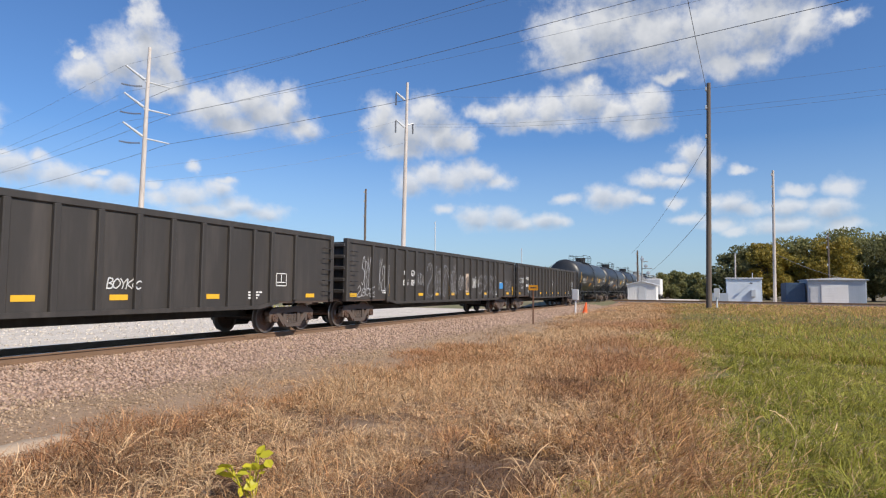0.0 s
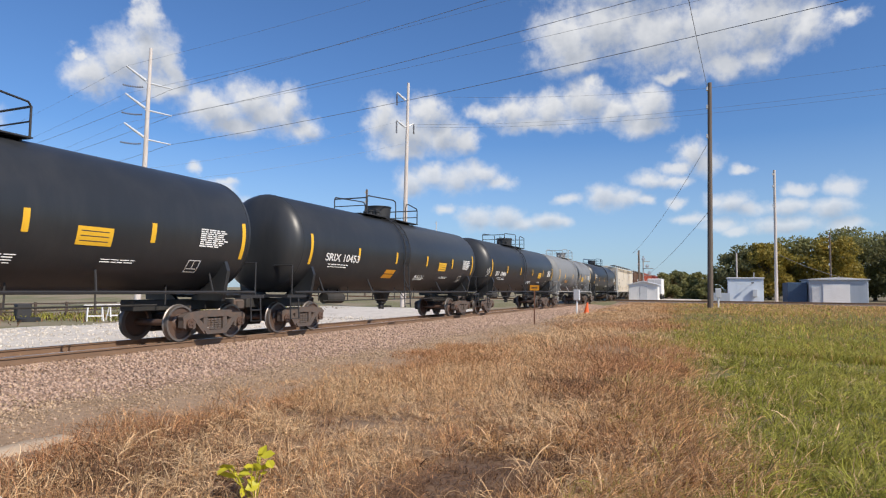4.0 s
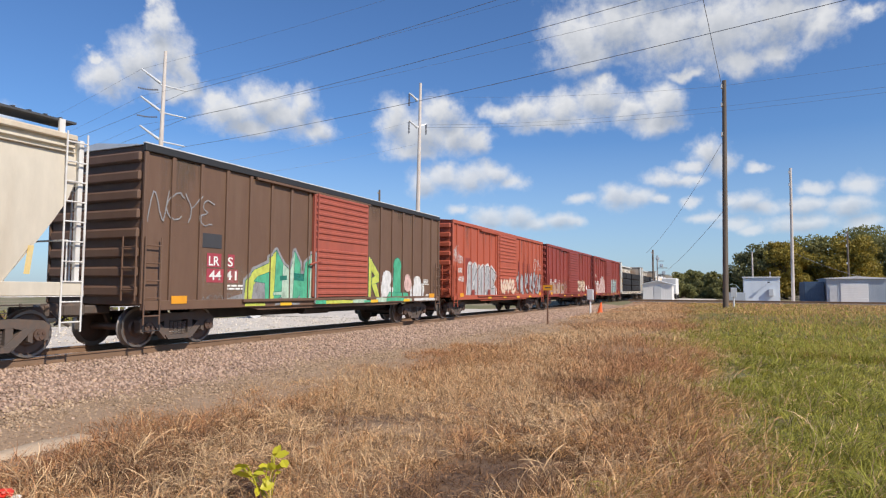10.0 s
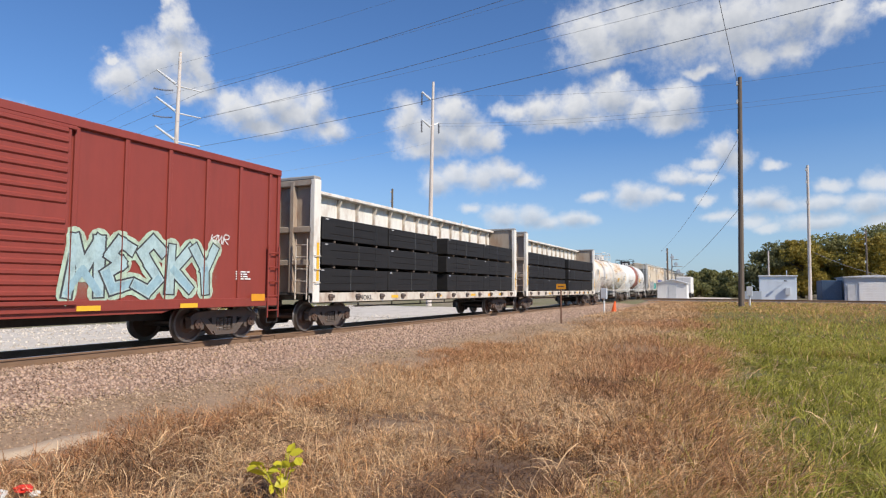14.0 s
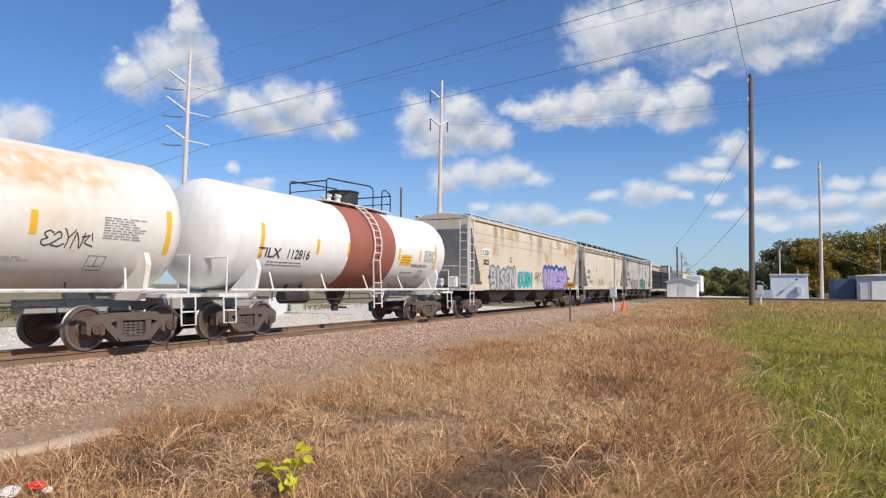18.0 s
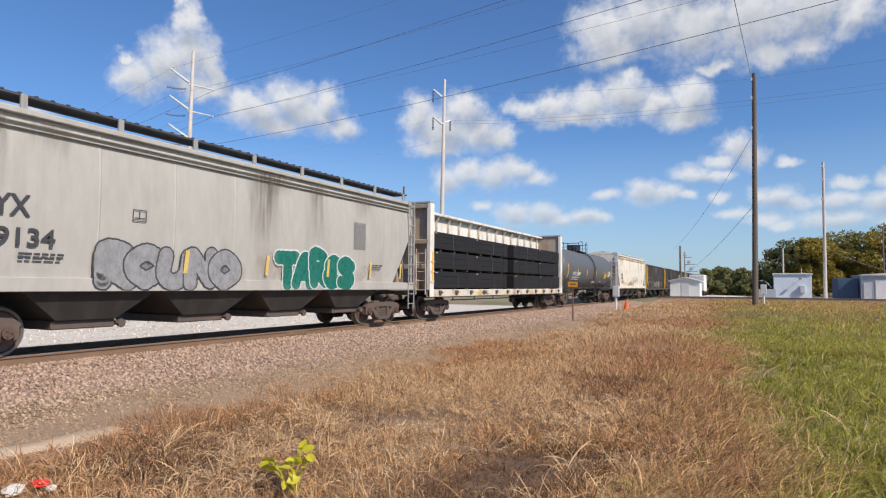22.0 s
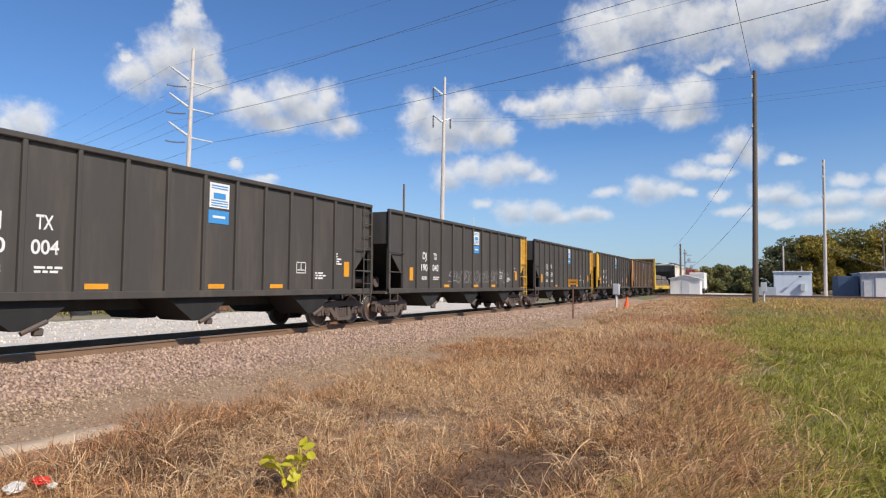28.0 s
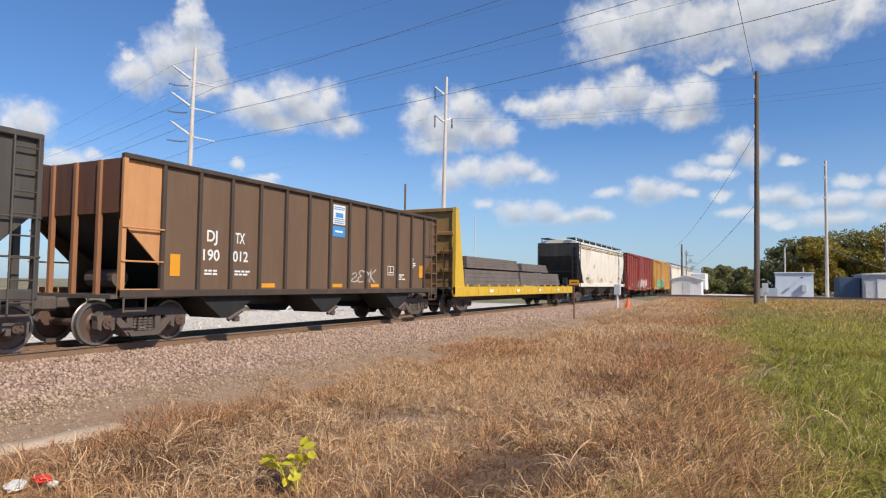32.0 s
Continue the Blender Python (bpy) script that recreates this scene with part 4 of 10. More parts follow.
    x, y = field_points(rng, n, 12, 75.5, lambda q: edge_line(q) - 0.5, lambda q: 7.3 + 2.2 * step(22, 50, q), 1.6)
    keep = rng.random(n) < np.clip(patchy(x, y, 0.9, 1.0) * 1.5, 0.1, 1) * (1 - 0.9 * step(5.7, 7.0, y + 0.25 * np.sin(x * 2.1) - 1.6 * step(22, 40, x)))
    x, y = x[keep], y[keep]
    n = len(x)
    h = (0.06 + 0.24 * rng.random(n) ** 1.5 * (0.1 + 1.3 * patchy(x, y, 0.6, 3.0)))
    w = (0.003 + 0.004 * rng.random(n)) * (0.8 + np.hypot(x, y) / 13)
    v = blades(rng, x, y, h, w, 0.3 + 1.5 * rng.random(n) ** 1.3, 1.4 * rng.random(n))
    hue = patchy(x, y, 0.5, 8.0) + rng.normal(0, 0.22, n)
    for name, pick, mat, lab in (("distant_dry_grass", (hue <= 0.6) & (hue > 0.36), "dry", "dry brown grass of the field farther off"),
                                 ("distant_bleached_grass", hue > 0.6, "dry_pale", "bleached grass of the field farther off"),
                                 ("distant_rusty_grass", hue <= 0.36, "rusty_grass", "rust-brown grass of the field farther off")):
        scatter_mesh(name, v[pick], BLADE, int(pick.sum()), M[mat], lab, "grass")
    # weeds along the far edge of the yard
    n = 26000
    x, y = 6 + 52 * rng.random(n), 33.0 + 22 * rng.random(n) ** 1.3
    keep = rng.random(n) < np.clip(patchy(x, y, 0.35, 4.0) * 2.0 - 0.55, 0.03, 1)
    x, y = x[keep], y[keep]
    n = len(x)
    v = blades(rng, x, y, 0.1 + 0.4 * rng.random(n) ** 2, 0.03 + 0.04 * rng.random(n), 0.3 + 1.2 * rng.random(n), 1.2 * rng.random(n))
    green = patchy(x, y, 0.5, 6.0) + rng.normal(0, 0.15, n) > 0.5
    scatter_mesh("yard_weeds", v[green], BLADE, int(green.sum()), M["fresh"], "low green weeds at the yard's edge", "grass")
    scatter_mesh("yard_straw", v[~green], BLADE, int((~green).sum()), M["dark_grass"], "brown dead weeds at the yard's edge", "grass")
    # low grass round the place where the camera stands and behind it
    n = 26000
    x, y = -9 + 13.5 * rng.random(n), -9 + 15.5 * rng.random(n)
    keep = ~((x > 1.9) & (y < 1.0 + x * 1.9) & (y > edge_line(x) - 0.3)) & ~((x > 3.4) & (y < edge_line(x)) & (y > -1.2 - x * 0.42))
    x, y = x[keep], y[keep]
    n = len(x)
    v = blades(rng, x, y, 0.05 + 0.16 * rng.random(n), 0.006 + 0.006 * rng.random(n), 0.4 + 1.4 * rng.random(n), 1.3 * rng.random(n))
    lush = y < edge_line(x) + rng.normal(0, 0.3, n)
    scatter_mesh("low_dry_grass", v[~lush], BLADE, int((~lush).sum()), M["dry"], "low trodden dry grass", "grass")
    scatter_mesh("low_green_grass", v[lush], BLADE, int(lush.sum()), M["fresh"], "low green grass of the meadow", "grass")
    # tall curling tussocks close by
    rng = np.random.default_rng(17)
    spots = [(4.6, 4.6), (4.2, 4.0), (5.0, 5.1), (5.3, 4.4), (3.9, 4.7), (6.2, 5.2), (4.9, 4.1), (3.7, 4.1), (5.9, 5.6), (4.3, 5.2), (5.6, 4.9), (3.5, 4.6), (4.5, 4.3), (5.1, 4.7), (4.8, 5.5), (6.8, 5.4)]
    reds = [(4.4, 1.0), (5.2, 1.0), (6.1, 1.2), (4.9, 1.55), (7.0, 1.2), (5.6, 0.8), (8.0, 1.6), (8.7, 1.0), (9.6, 1.2), (6.4, 1.7), (7.5, 1.75), (10.6, 1.3), (12.5, 1.4), (6.6, 0.8), (5.0, 1.2),
            (7.8, 1.1), (14.5, 1.6), (5.5, 1.3), (4.6, 0.65), (5.9, 0.55), (6.9, 0.65), (7.6, 0.75), (4.2, 0.8), (4.8, 0.8), (5.3, 0.6)]
    for k in range(60):
        x = 4.2 + 7.5 * rng.random() ** 1.3
        reds.append((x, float(edge_line(x)) + 0.1 + 2.0 * rng.random()))
    reds = [(px, py) for px, py in reds if math.hypot(px - 5.4, py - 1.8) > 0.75 and math.hypot(px - 4.6, py - 2.05) > 0.65]
    for k in range(10):
        spots.append((3.4 + 3.6 * rng.random(), 3.9 + 1.8 * rng.random()))
    for name, places, mat, lab, fine in (("tussock_grass", spots, "dry_pale", "tall curled dead grass tussocks", 1.15), ("golden_tussock_grass", reds[::2], "dry_gold", "tall golden brown grass tussocks at the meadow's edge", 1.1),
                                         ("pale_tussock_grass", reds[1::2], "dry_pale", "pale curled grass tussocks at the meadow's edge", 1.1)):
        c = np.array(places)
        cx = np.repeat(c[:, 0], 6) + rng.normal(0, 0.22, len(c) * 6)
        cy = np.repeat(c[:, 1], 6) + rng.normal(0, 0.22, len(c) * 6)
        x, y, a, h, k = tufts(rng, cx, cy, 0.06 + 0.1 * rng.random(len(cx)), 26, 0.19 + 0.19 * rng.random(len(cx)), 1.0)
        m = len(x)
        v = curls(rng, x, y, h * 1.4, (0.0036 + 0.0055 * rng.random(m)) * fine, 0.15 + 0.95 * rng.random(m), 0.8 + 3.2 * rng.random(m), a, 6, 1.1)
        scatter_mesh(name, v, curl_faces(6), m, M[mat], lab, "grass")
    # straw lying over the meadow's edge
    n = 9500
    x = 3.8 + 14 * rng.random(n) ** 1.4
    y = edge_line(x) + rng.normal(0.05, 0.38, n)
    v = curls(rng, x, y, 0.22 + 0.3 * rng.random(n), (0.003 + 0.0035 * rng.random(n)) * (0.8 + x / 14), 0.3 + 0.9 * rng.random(n), 0.5 + 1.3 * rng.random(n), rng.normal(-1.4, 0.9, n), 4, 0.5)
    scatter_mesh("fallen_straw", v, curl_faces(4), n, M["dry_gold"], "golden straw fallen over the meadow's edge", "grass")
    # green meadow
    rng = np.random.default_rng(23)
    n = 5200
    cx, cy = field_points(rng, n, 3.4, 24, lambda q: -1.2 - q * 0.42, lambda q: edge_line(q) + 0.5, 1.4)
    p = patchy(cx, cy, 1.4, 5.0)
    keep = rng.random(n) < 0.7 + 0.5 * p
    cx, cy, p = cx[keep], cy[keep], p[keep]
    tall = 0.10 + 0.22 * rng.random(len(cx)) ** 1.5 * (0.3 + 1.1 * p)
    x, y, a, h, k = tufts(rng, cx, cy, 0.09 + 0.18 * rng.random(len(cx)), 27, tall, 0.8)
    a = np.where(rng.random(len(a)) < 0.45, rng.normal(-0.9, 0.6, len(a)), a)     # combed over by the wind
    m = len(x)
    v = curls(rng, x, y, h * 1.5, (0.0035 + 0.006 * rng.random(m)) * (0.8 + np.hypot(x, y) / 14), 0.2 + 0.9 * rng.random(m), 0.4 + 1.7 * rng.random(m), a, 3, 0.7)
    hue = patchy(cx, cy, 0.9, 2.0)[k] + rng.normal(0, 0.2, m)
    straw = rng.random(m) < (0.05 + 0.13 * (rng.random(len(cx)) < 0.3)[k] + 0.6 * (1 - np.clip((edge_line(x) - y) / (0.4 + 0.07 * x), 0, 1)))
    tone = np.where(straw, 2, np.where(hue > 0.52, 1, 0))
    three_tones((("green_grass", "fresh", "lush green meadow grass"), ("yellowing_grass", "fresh_yellow", "yellow-green meadow grass"),
                 ("meadow_straw", "dry_pale", "pale straw stems standing in the green meadow")), v, tone, 3)
    n = 85000
    x, y = field_points(rng, n, 18, 75.5, lambda q: -1.2 - q * 0.42, lambda q: edge_line(q) + 0.35, 1.5)
    h = (0.08 + 0.22 * rng.random(n)) * (0.5 + 0.8 * patchy(x, y, 0.5, 5.0))
    v = blades(rng, x, y, h, (0.0035 + 0.0045 * rng.random(n)) * (0.8 + np.hypot(x, y) / 13), 0.4 + 1.2 * rng.random(n), 1.2 * rng.random(n))
    straw = rng.random(n) < 0.10 + 0.6 * step(22, 50, x) + 0.6 * (1 - np.clip((edge_line(x) - y) / 2.2, 0, 1))
    scatter_mesh("distant_green_grass", v[~straw], BLADE, int((~straw).sum()), M["fresh_yellow"], "yellow-green meadow grass farther off", "grass")
    scatter_mesh("distant_straw", v[straw], BLADE, int(straw.sum()), M["dry_gold"], "golden straw in the meadow farther off", "grass")


def leaves(rng, centres, radii, per, size):
    """Small two-sided leaf faces in a shell of each clump."""
    c = np.repeat(centres, per, 0)
    r = np.repeat(radii, per, 0)
    n = len(c)
    d = rng.normal(size=(n, 3))
    d /= np.linalg.norm(d, axis=1)[:, None]
    p = c + d * r * (0.55 + 0.5 * rng.random(n))[:, None]
    a, b = rng.normal(size=(n, 3)), rng.normal(size=(n, 3))
    a /= np.linalg.norm(a, axis=1)[:, None]
    b -= a * (a * b).sum(1)[:, None]
    b /= np.linalg.norm(b, axis=1)[:, None]
    s = (size * (0.6 + 0.8 * rng.random(n)))[:, None]
    return np.stack([p - a * s, p - b * s * 0.5, p + a * s, p + b * s * 0.5], 1)


def tree(name, x, y, height, spread, mat, label, seed, clumps=26, per=190, size=0.26, base=0.25):
    rng = np.random.default_rng(seed)
    z0 = float(ground_z(x, y))
    root = thing(name, (x, y, z0), label, "bush" if name == "bush" else "tree")
    bm = B()
    tips = []
    top = Vector((rng.normal(0, 0.3), rng.normal(0, 0.3), height * 0.62))
    if name != "bush":
        bar(bm, (0, 0, -0.2), top * 0.45, height * 0.028, 8, height * 0.02)
        bar(bm, top * 0.45, top, height * 0.02, 8, height * 0.009)
    for k in range(9 if name != "bush" else 6):
        a, f = rng.random() * 6.283, 0.35 + 0.6 * rng.random()
        p = top * f if name != "bush" else Vector((0, 0, 0))
        q = p + Vector((math.cos(a) * spread * 0.6, math.sin(a) * spread * 0.6, height * (0.12 + 0.2 * rng.random())))
        bar(bm, p, q, height * 0.01, 6, height * 0.004)
        tips.append(q)
    part("trunk", bm, M["bark"], root, "grey-brown trunk and limbs")
    cs, rs = [], []
    for k in range(clumps):
        a, f = rng.random() * 6.283, rng.random() ** 0.6
        zz = base + (0.96 - base) * rng.random()
        wide = math.sin(math.pi * min(1, max(0.05, (zz - base * 0.6) / (1.05 - base * 0.6)))) ** 0.6
        cs.append((math.cos(a) * spread * f * wide, math.sin(a) * spread * f * wide, height * zz * (0.93 + 0.1 * rng.random())))
        q = spread * (0.22 + 0.2 * rng.random())
        rs.append((q, q, q * 0.75))
    v = leaves(rng, np.array(cs), np.array(rs), per, size)
    crown = scatter_mesh("crown", v, [(0, 1, 2, 3)], len(v), mat, "", "")
    del crown["kind"]
    crown.parent = root
    return root


def build_trees():
    green = "broad leafy tree in dull late-summer green at the field's edge"
    autumn = "broad tree turning yellow at the field's edge"
    shrub = "low green bush beside the railway"
    spec = [
        (118, -4.5, 9.5, 4.2, "leaf_dark", green), (116, -8.5, 10.0, 4.2, "leaf_autumn", autumn), (121, -13.0, 11.5, 5.0, "leaf_green", green),
        (117, -17.5, 10.5, 4.5, "leaf_autumn", autumn), (124, -22.0, 13.0, 5.5, "leaf_green", green), (121, -28.0, 12.0, 5.2, "leaf_dark", green),
        (126, -34.0, 13.5, 6.0, "leaf_green", green), (124, -41.0, 12.5, 5.5, "leaf_dark", green), (128, -48.0, 13.0, 6.0, "leaf_green", green),
        (126, -9.0, 9.5, 4.5, "leaf_dark", green), (131, -26.0, 12.5, 6.0, "leaf_dark", green), (128, -57.0, 13, 6.0, "leaf_dark", green),
        (250, 60, 11, 6.5, "leaf_green", green), (240, 43.5, 11, 7.0, "leaf_green", green), (255, 54, 8, 5.0, "leaf_dark", green),
    ]
    for i, (x, y, h, s, m, lab) in enumerate(spec):
        tree("tree", x, y, h * 0.92, s, M[m], lab, 40 + i, 52, 230, 0.22, 0.12)
    for i, (x, y, h, s) in enumerate([(122, 8.0, 4.4, 2.4), (127, 5.4, 5.0, 2.8), (124, 3.0, 4.6, 2.5), (131, 1.0, 4.6, 2.6), (118, 5.0, 2.8, 1.8),
                                      (134, 7.6, 5.0, 2.6), (120, -1.4, 4.0, 2.3), (140, 4.0, 5.4, 3.0), (116, 1.5, 2.6, 1.8), (150, 7.0, 5.5, 3.2)]):
        tree("bush", x, y, h, s, M["leaf_green"], shrub, 80 + i, 20, 170, 0.22, 0.06)


build_ground()
build_track()
# ---------------------------------------------------------------- buildings and fixtures


def hut():
    # white gabled shed: door on the side that faces the field
    x0, y0, y1 = 84.6, 6.55, 10.1
    root = thing("shed", (x0, (y0 + y1) / 2, 0.28), "small white gabled shed with a grey door beside the road", "shed")
    w, d, h = (y1 - y0) / 2, 3.0, 2.15
    bm = B()
    extrude(bm, [(-w, 0), (w, 0), (w, h), (0, h + 0.42), (-w, h)], 0, d, "x")
    bmesh.ops.recalc_face_normals(bm, faces=bm.faces)
    wall = part("wall", bm, M["siding_white"], root)
    for k in range(17):
        bm = B()
        yy = -w + 0.1 + k * (2 * w - 0.2) / 16
        box(bm, -0.02, 0.0, yy - 0.02, yy + 0.02, 0.0, h)
        part("batten", bm, M["siding_white"], wall)
    bm = B()
    for s in (-1, 1):
        vs = [(0, h + 0.44), (s * (w + 0.2), h - 0.06), (s * (w + 0.2), h + 0.02), (0, h + 0.53)]
        extrude(bm, vs, -0.25, d + 0.25, "x")
    bmesh.ops.recalc_face_normals(bm, faces=bm.faces)
    part("roof", bm, M["roof_white"], root, "white metal roof")
    bm = B()
    box(bm, -0.05, 0.0, -0.5, 0.42, 0.05, 1.95, 0.01)
    door = part("door", bm, M["door_grey"], root, "pale grey door")
    bm = B()
    bar(bm, (-0.1, 0.32, 1.0), (-0.05, 0.32, 1.0), 0.03, 8)
    part("handle", bm, M["black_iron"], door)


def bungalow():
    x0, y0, y1 = 84.0, -5.5, -1.62
    root = thing("equipment_shelter", (x0, (y0 + y1) / 2, 0.28), "pale blue-grey steel equipment shelter with a lamp and air unit", "shelter")
    w, h = (y1 - y0) / 2, 2.95
    bm = B()
    box(bm, 0, 2.6, -w, w, 0.12, h, 0.02)
    wall = part("wall", bm, M["siding_blue"], root)
    bm = B()
    for k in range(5):
        yy = -w + 0.06 + k * (2 * w - 0.12) / 4
        box(bm, -0.008, 0.0, yy - 0.03, yy + 0.03, 0.15, h - 0.06)
    part("rib", bm, M["siding_blue"], wall)
    bm = B()
    box(bm, -0.15, 2.75, -w - 0.12, w + 0.12, h, h + 0.14, 0.02)
    part("roof", bm, M["roof_white"], root, "flat white roof edge")
    bm = B()
    box(bm, -0.1, 2.65, -w + 0.1, w - 0.1, -0.1, 0.13)
    part("base", bm, M["concrete"], root, "concrete base")
    bm = B()
    box(bm, -0.4, -0.02, -1.25, -0.75, 0.8, 1.65, 0.02)
    part("air_unit", bm, M["galv"], root, "grey air unit")
    bm = B()
    bar(bm, (-0.02, -0.75, 2.35), (-0.55, -0.75, 2.45), 0.03, 6)
    box(bm, -0.75, -0.5, -0.9, -0.6, 2.38, 2.5, 0.02)
    part("lamp", bm, M["black_iron"], root, "dark wall lamp")
    bm = B()
    bar(bm, (1.2, -1.0, h), (1.2, -1.0, h + 0.75), 0.04, 6)
    part("vent_pipe", bm, M["galv"], root)


def grey_shed():
    root = thing("metal_shed", (90.0, -14.1, 0.28), "low grey metal shed with a pale roller door", "shed")
    w, h = 3.1, 2.95
    bm = B()
    box(bm, 0, 8, -w, w, 0, h, 0.02)
    wall = part("wall", bm, M["siding_grey"], root)
    bm = B()
    for k in range(30):
        yy = -w + 0.15 + k * (2 * w - 0.3) / 29
        box(bm, -0.03, 0.0, yy - 0.03, yy + 0.03, 0.0, h - 0.05)
    part("rib", bm, M["siding_grey"], wall)
    bm = B()
    extrude(bm, [(-w - 0.2, h), (w + 0.2, h), (w + 0.2, h + 0.08), (0, h + 0.3), (-w - 0.2, h + 0.08)], -0.3, 8.3, "x")
    bmesh.ops.recalc_face_normals(bm, faces=bm.faces)
    part("roof", bm, M["roof_white"], root, "shallow pale metal roof")
    bm = B()
    box(bm, -0.05, 0.0, -1.2, 1.7, 0.0, 2.4)
    roller = part("roller_door", bm, M["siding_white"], root, "pale roller door")
    for k in range(8):
        bm = B()
        box(bm, -0.09, -0.05, -1.15, 1.65, 0.02 + k * 0.29, 0.29 + k * 0.29, 0.01)
        part("slat", bm, M["siding_white"], roller)
    bm = B()
    box(bm, -0.08, -0.03, 2.05, 2.85, 0.02, 2.05, 0.01)
    part("door", bm, M["door_grey"], root)
    box_root = thing("container", (91.0, -9.75, 0.28), "faded blue steel container beside the shed", "container")
    bm = B()
    box(bm, 0, 6, -1.1, 1.1, 0.1, 2.6, 0.02)
    body = part("body", bm, M["container"], box_root)
    bm = B()
    for k in range(12):
        yy = -0.95 + k * 1.9 / 11
        box(bm, -0.04, 0, yy - 0.06, yy + 0.06, 0.2, 2.5)
    part("rib", bm, M["container"], body)


def pole_body(bm, h, r0, r1, lean=(0, 0)):
    bar(bm, (0, 0, -0.3), (lean[0], lean[1], h), r0, 12, r1)


def insulator_string(bm, p, q, n=9):
    p, q = Vector(p), Vector(q)
    bar(bm, p, q, 0.03, 6)
    for k in range(n):
        c = p.lerp(q, (k + 0.5) / n)
        d = (q - p).normalized() * 0.04
        bar(bm, c - d, c + d, 0.12, 8, 0.06)


P1, P2, P0, PN = (41.8, 48.4), (59.7, 30.3), (62.0, 128.0), (26.0, -28.0)
ARM_Z = (20.4, 17.8, 15.05)


def transmission_pole(at, h, arms, label, side):
    root = thing("transmission_pole", (at[0], at[1], 0.0), label, "utility pole", "transmission poles")
    bm = B()
    pole_body(bm, h, 0.30, 0.14, (0.25, -0.2))
    part("shaft", bm, M["pole_pale"], root)
    for z in arms:
        bm = B()
        bar(bm, (0, 0, z + 0.45), (-1.25 * side, 1.1 * side, z + 0.45 + 1.15 * side), 0.14, 8, 0.09)
        part("davit_arm", bm, M["galv"], root, "galvanised davit arm")
        bm = B()
        if side == 1:
            ends = [Vector((-0.16 - 1.3 * k / 3, 0.12 + 1.15 * k / 3, z - 0.12 - 0.16 * math.sin(math.pi * (0.15 + 0.7 * k / 3)))) for k in range(4)]
            for p, q in zip(ends, ends[1:]):
                insulator_string(bm, p, q, 4)
        else:
            insulator_string(bm, (-1.25 * side, 1.1 * side, z + 1.0), (-1.25 * side, 1.1 * side, z - 0.3), 8)
        part("insulator", bm, M["insulator"], root, "dark insulator string")
        bm = B()
        if side == 1:
            bar(bm, (0, 0, z + 0.3), (1.75, -1.5, z), 0.09, 8, 0.06)
            part("post_arm", bm, M["galv"], root, "pale horizontal arm")
        elif z == arms[-1]:
            bar(bm, (0, 0, z + 0.5), (0.75, -0.65, z + 0.95), 0.07, 8, 0.05)
            post = part("post_arm", bm, M["galv"], root, "short pale arm")
            bm = B()
            insulator_string(bm, (0.75, -0.65, z + 0.9), (0.75, -0.65, z - 0.2), 8)
            part("insulator", bm, M["insulator"], post, "dark insulator string")
    return root


def simple_pole(at, z0, h, r0, r1, mat, label, lean=(0, 0), fittings=True):
    root = thing("utility_pole", (at[0], at[1], z0), label, "utility pole")
    bm = B()
    pole_body(bm, h, r0, r1, lean)
    part("shaft", bm, mat, root)
    if fittings:
        for z in (h - 0.5, h - 2.0, h - 4.4):
            bm = B()
            box(bm, lean[0] * z / h - 0.22, lean[0] * z / h + 0.05, lean[1] * z / h + r0 * 0.6, lean[1] * z / h + r0 * 0.6 + 0.12, z - 0.15, z + 0.15, 0.01)
            part("bracket", bm, M["galv"], root)
    return root


def wires():
    def span(name, p, q, sag, r, label, n=26):
        p, q = Vector(p), Vector(q)
        bm = B()
        pipe(bm, [p.lerp(q, k / n) - Vector((0, 0, sag * 4 * (k / n) * (1 - k / n))) for k in range(n + 1)], r, 5)
        ob = part(name, bm, M["wire"], None)
        tagged(ob, label, "wire", "overhead wires")
    for z in ARM_Z:
        a = (P1[0] + 1.75, P1[1] - 1.5, z)
        span("power_line", a, (PN[0] + 1.3, PN[1], z + 0.6), 0.9, 0.018, "thick dark power line across the sky")
        span("power_line", a, (P0[0], P0[1], z - 1.0), 1.0, 0.018, "thick dark power line across the sky")
        b = (P1[0] - 1.25, P1[1] + 1.1, z + 1.6)
        span("power_line", b, (PN[0] + 4, PN[1] + 2, z + 2.6), 0.9, 0.0085, "thin dark power line across the sky")
        span("power_line", b, (P0[0] - 3, P0[1], z - 0.6), 1.0, 0.0085, "thin dark power line across the sky")
    for dz in (0, 1.3):
        span("power_line", (P1[0], P1[1], 11.2 + dz), (P2[0], P2[1], 17.3 + dz * 2), 0.5, 0.009, "thin power line between two poles")
    for zz, z2 in ((19.3, 16.5), (19.0, 16.1), (22.4, 18.2)):
        span("power_line", (P2[0], P2[1] - 0.9, zz), (54.6, 0.5, z2), 0.4, 0.0085, "thin power line between two poles")
        span("power_line", (54.6, 0.5, z2), (50.0, -40.0, z2 + 0.6), 0.4, 0.0085, "thin power line between two poles")
    span("power_line", (54.6, 0.2, 18.3), (-40.0, 4.2, 18.6), 1.1, 0.02, "thick power line running along the track")
    span("power_line", (54.6, 0.3, 8.0), (112.0, 10.6, 4.2), 0.5, 0.02, "service wire falling from the timber pole")
    span("power_line", (86.0, -7.4, 6.2), (90.0, -15.0, 3.4), 0.3, 0.02, "service wire falling to the metal shed")
    span("power_line", (97.0, 11.0, 7.2), (54.6, 0.3, 13.5), 0.8, 0.016, "thin power line between two poles")


